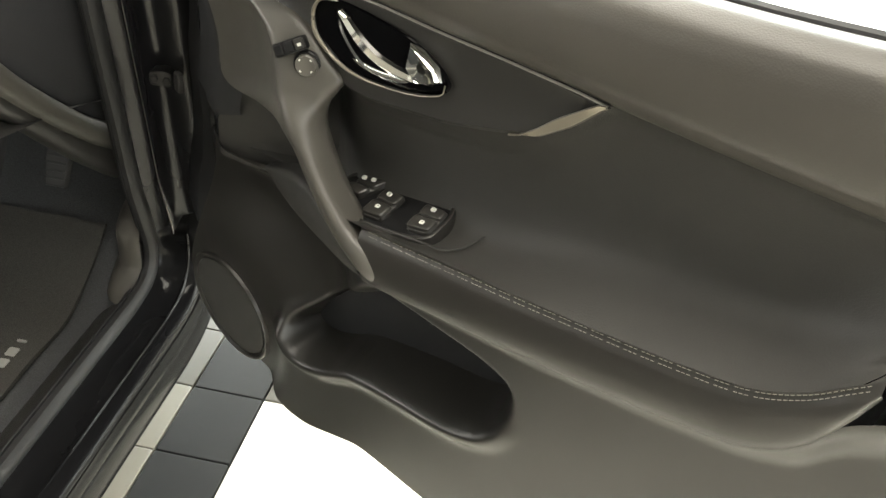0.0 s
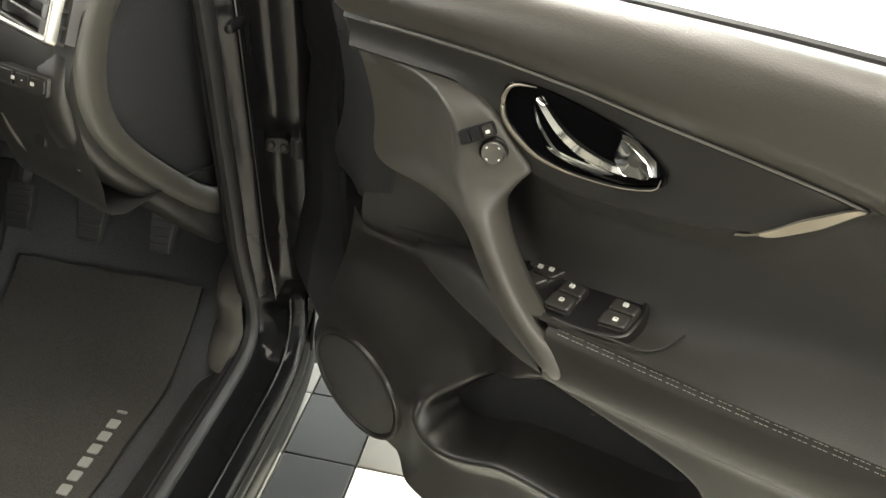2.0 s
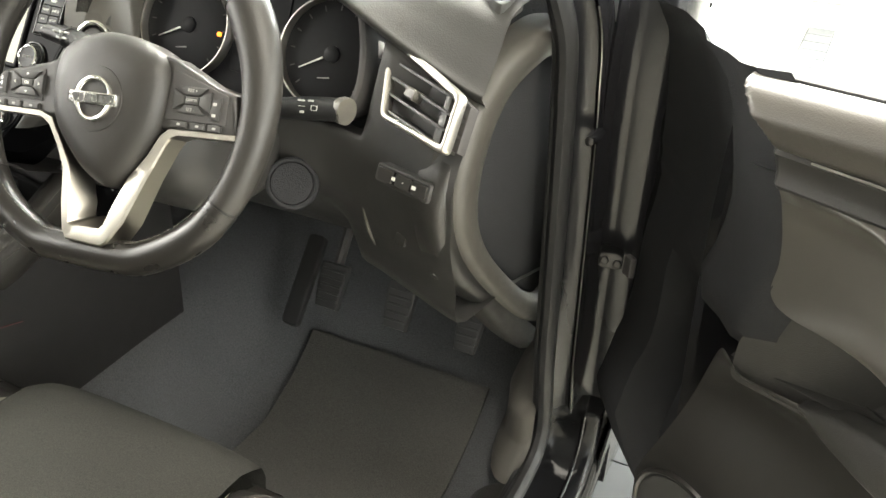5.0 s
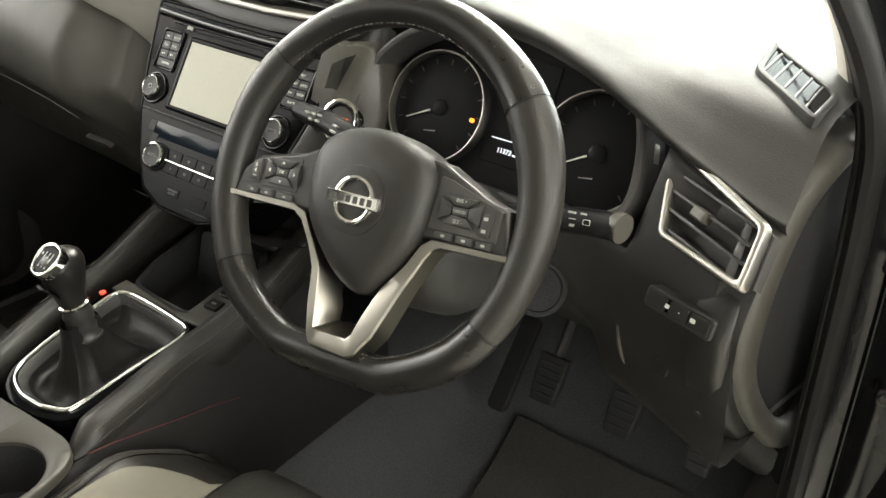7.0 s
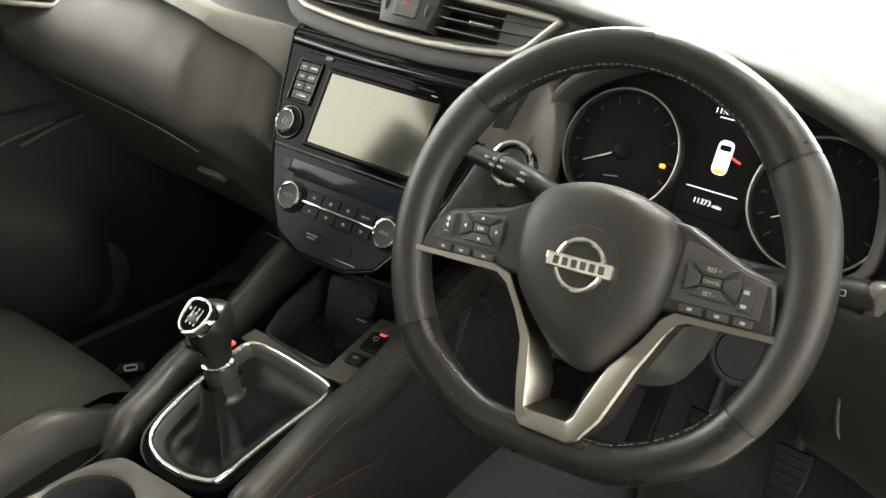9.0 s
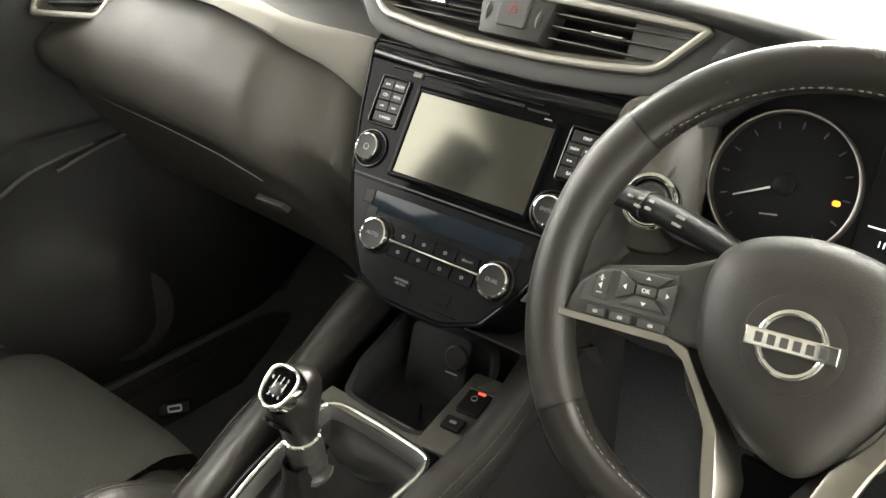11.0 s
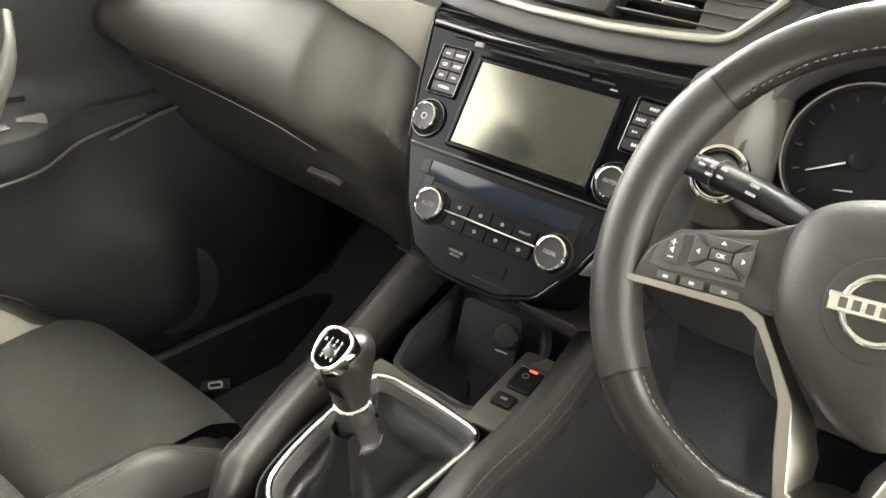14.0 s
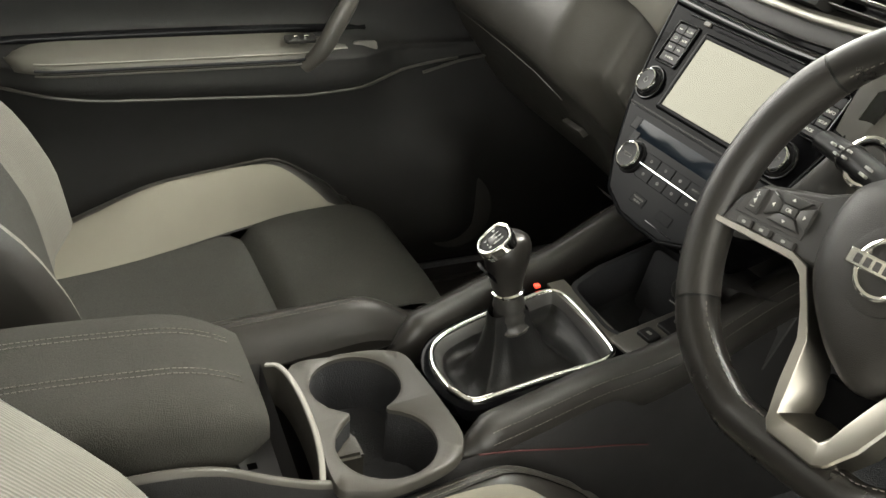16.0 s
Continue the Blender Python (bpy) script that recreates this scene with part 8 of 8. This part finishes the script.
single("passenger_sill", block((-0.80, -1.6, 0.25), (-0.662, 0.84, 0.352), 0.006), BLACK_HARD, "black plastic sill inside the passenger door", kind="structure")
rel = thing("bonnet_release", (-0.665, 0.245, 0.285), "black bonnet release lever with a white symbol", "lever")
RL = basis((-0.655, 0.236, 0.292), (0.54, 0.84, 0), (-0.45, 0.3, 0.84))
part("lever", plate(round_rect(0.060, 0.026, 0.006), 0.012, 0.004, RL, -0.01), CLADDING, rel)
part("marking", frame_ring(round_rect(0.026, 0.013, 0.004), 0.0035, 0.0126, 0.0002, RL, 0.012), LETTER, rel, "white symbol")

# ---------------------------------------------------------------- floor tiles
m_band = tile_mesh("tile", 0.5965, 0.5965, TILE_MID)
# strip tiles beside the sill, darkened for its shade
m_line = tile_mesh("tile", 0.052, TILE_W - 0.003, TILE_SILL_SHADE)
m_dark, m_mid, m_pale = tile_mesh("tile", 0.146, TILE_W - 0.003, TILE_DARK), tile_mesh("tile", 0.052, TILE_W - 0.003, TILE_MID), tile_mesh("tile", 0.5965, 0.5965, TILE_PALE)
for j in range(-30, 26):
    y = 0.545 + TILE_W * (j + 0.5)
    for x, me in ((0.74 + 0.026, m_mid if j >= 0 else m_line), (0.795 + 0.0735, m_dark)):
        ob = new("tile", me)
        ob.parent = floor
        ob.location = (x, y, 0)
far = bmesh.new()
for i in range(-13, 11):
    for j in range(-9, 10):
        x = 0.9435 + 0.30 + 0.6 * i if i >= 0 else 0.74 - 0.30 + 0.6 * (i + 1)
        y = 0.245 + 0.6 * j
        if abs(x) > 6.6 or abs(y) > 5.8:
            continue
        if -0.2 < x < 4.8 and abs(y) < 4.2:
            ob = new("tile", m_band if i >= 0 and j == 1 else m_pale)
            ob.parent = floor
            ob.location = (x, y, 0)
        else:
            q = [far.verts.new((x + a * 0.298, y + b * 0.298, z)) for z in (-0.012, 0) for a, b in ((-1, -1), (1, -1), (1, 1), (-1, 1))]
            for f in ((4, 5, 6, 7), (0, 1, 5, 4), (1, 2, 6, 5), (2, 3, 7, 6), (3, 0, 4, 7)):
                far.faces.new([q[k] for k in f])
part("far_tiles", far, TILE_PALE, floor, "cream floor tiles farther off", kind="stuff")
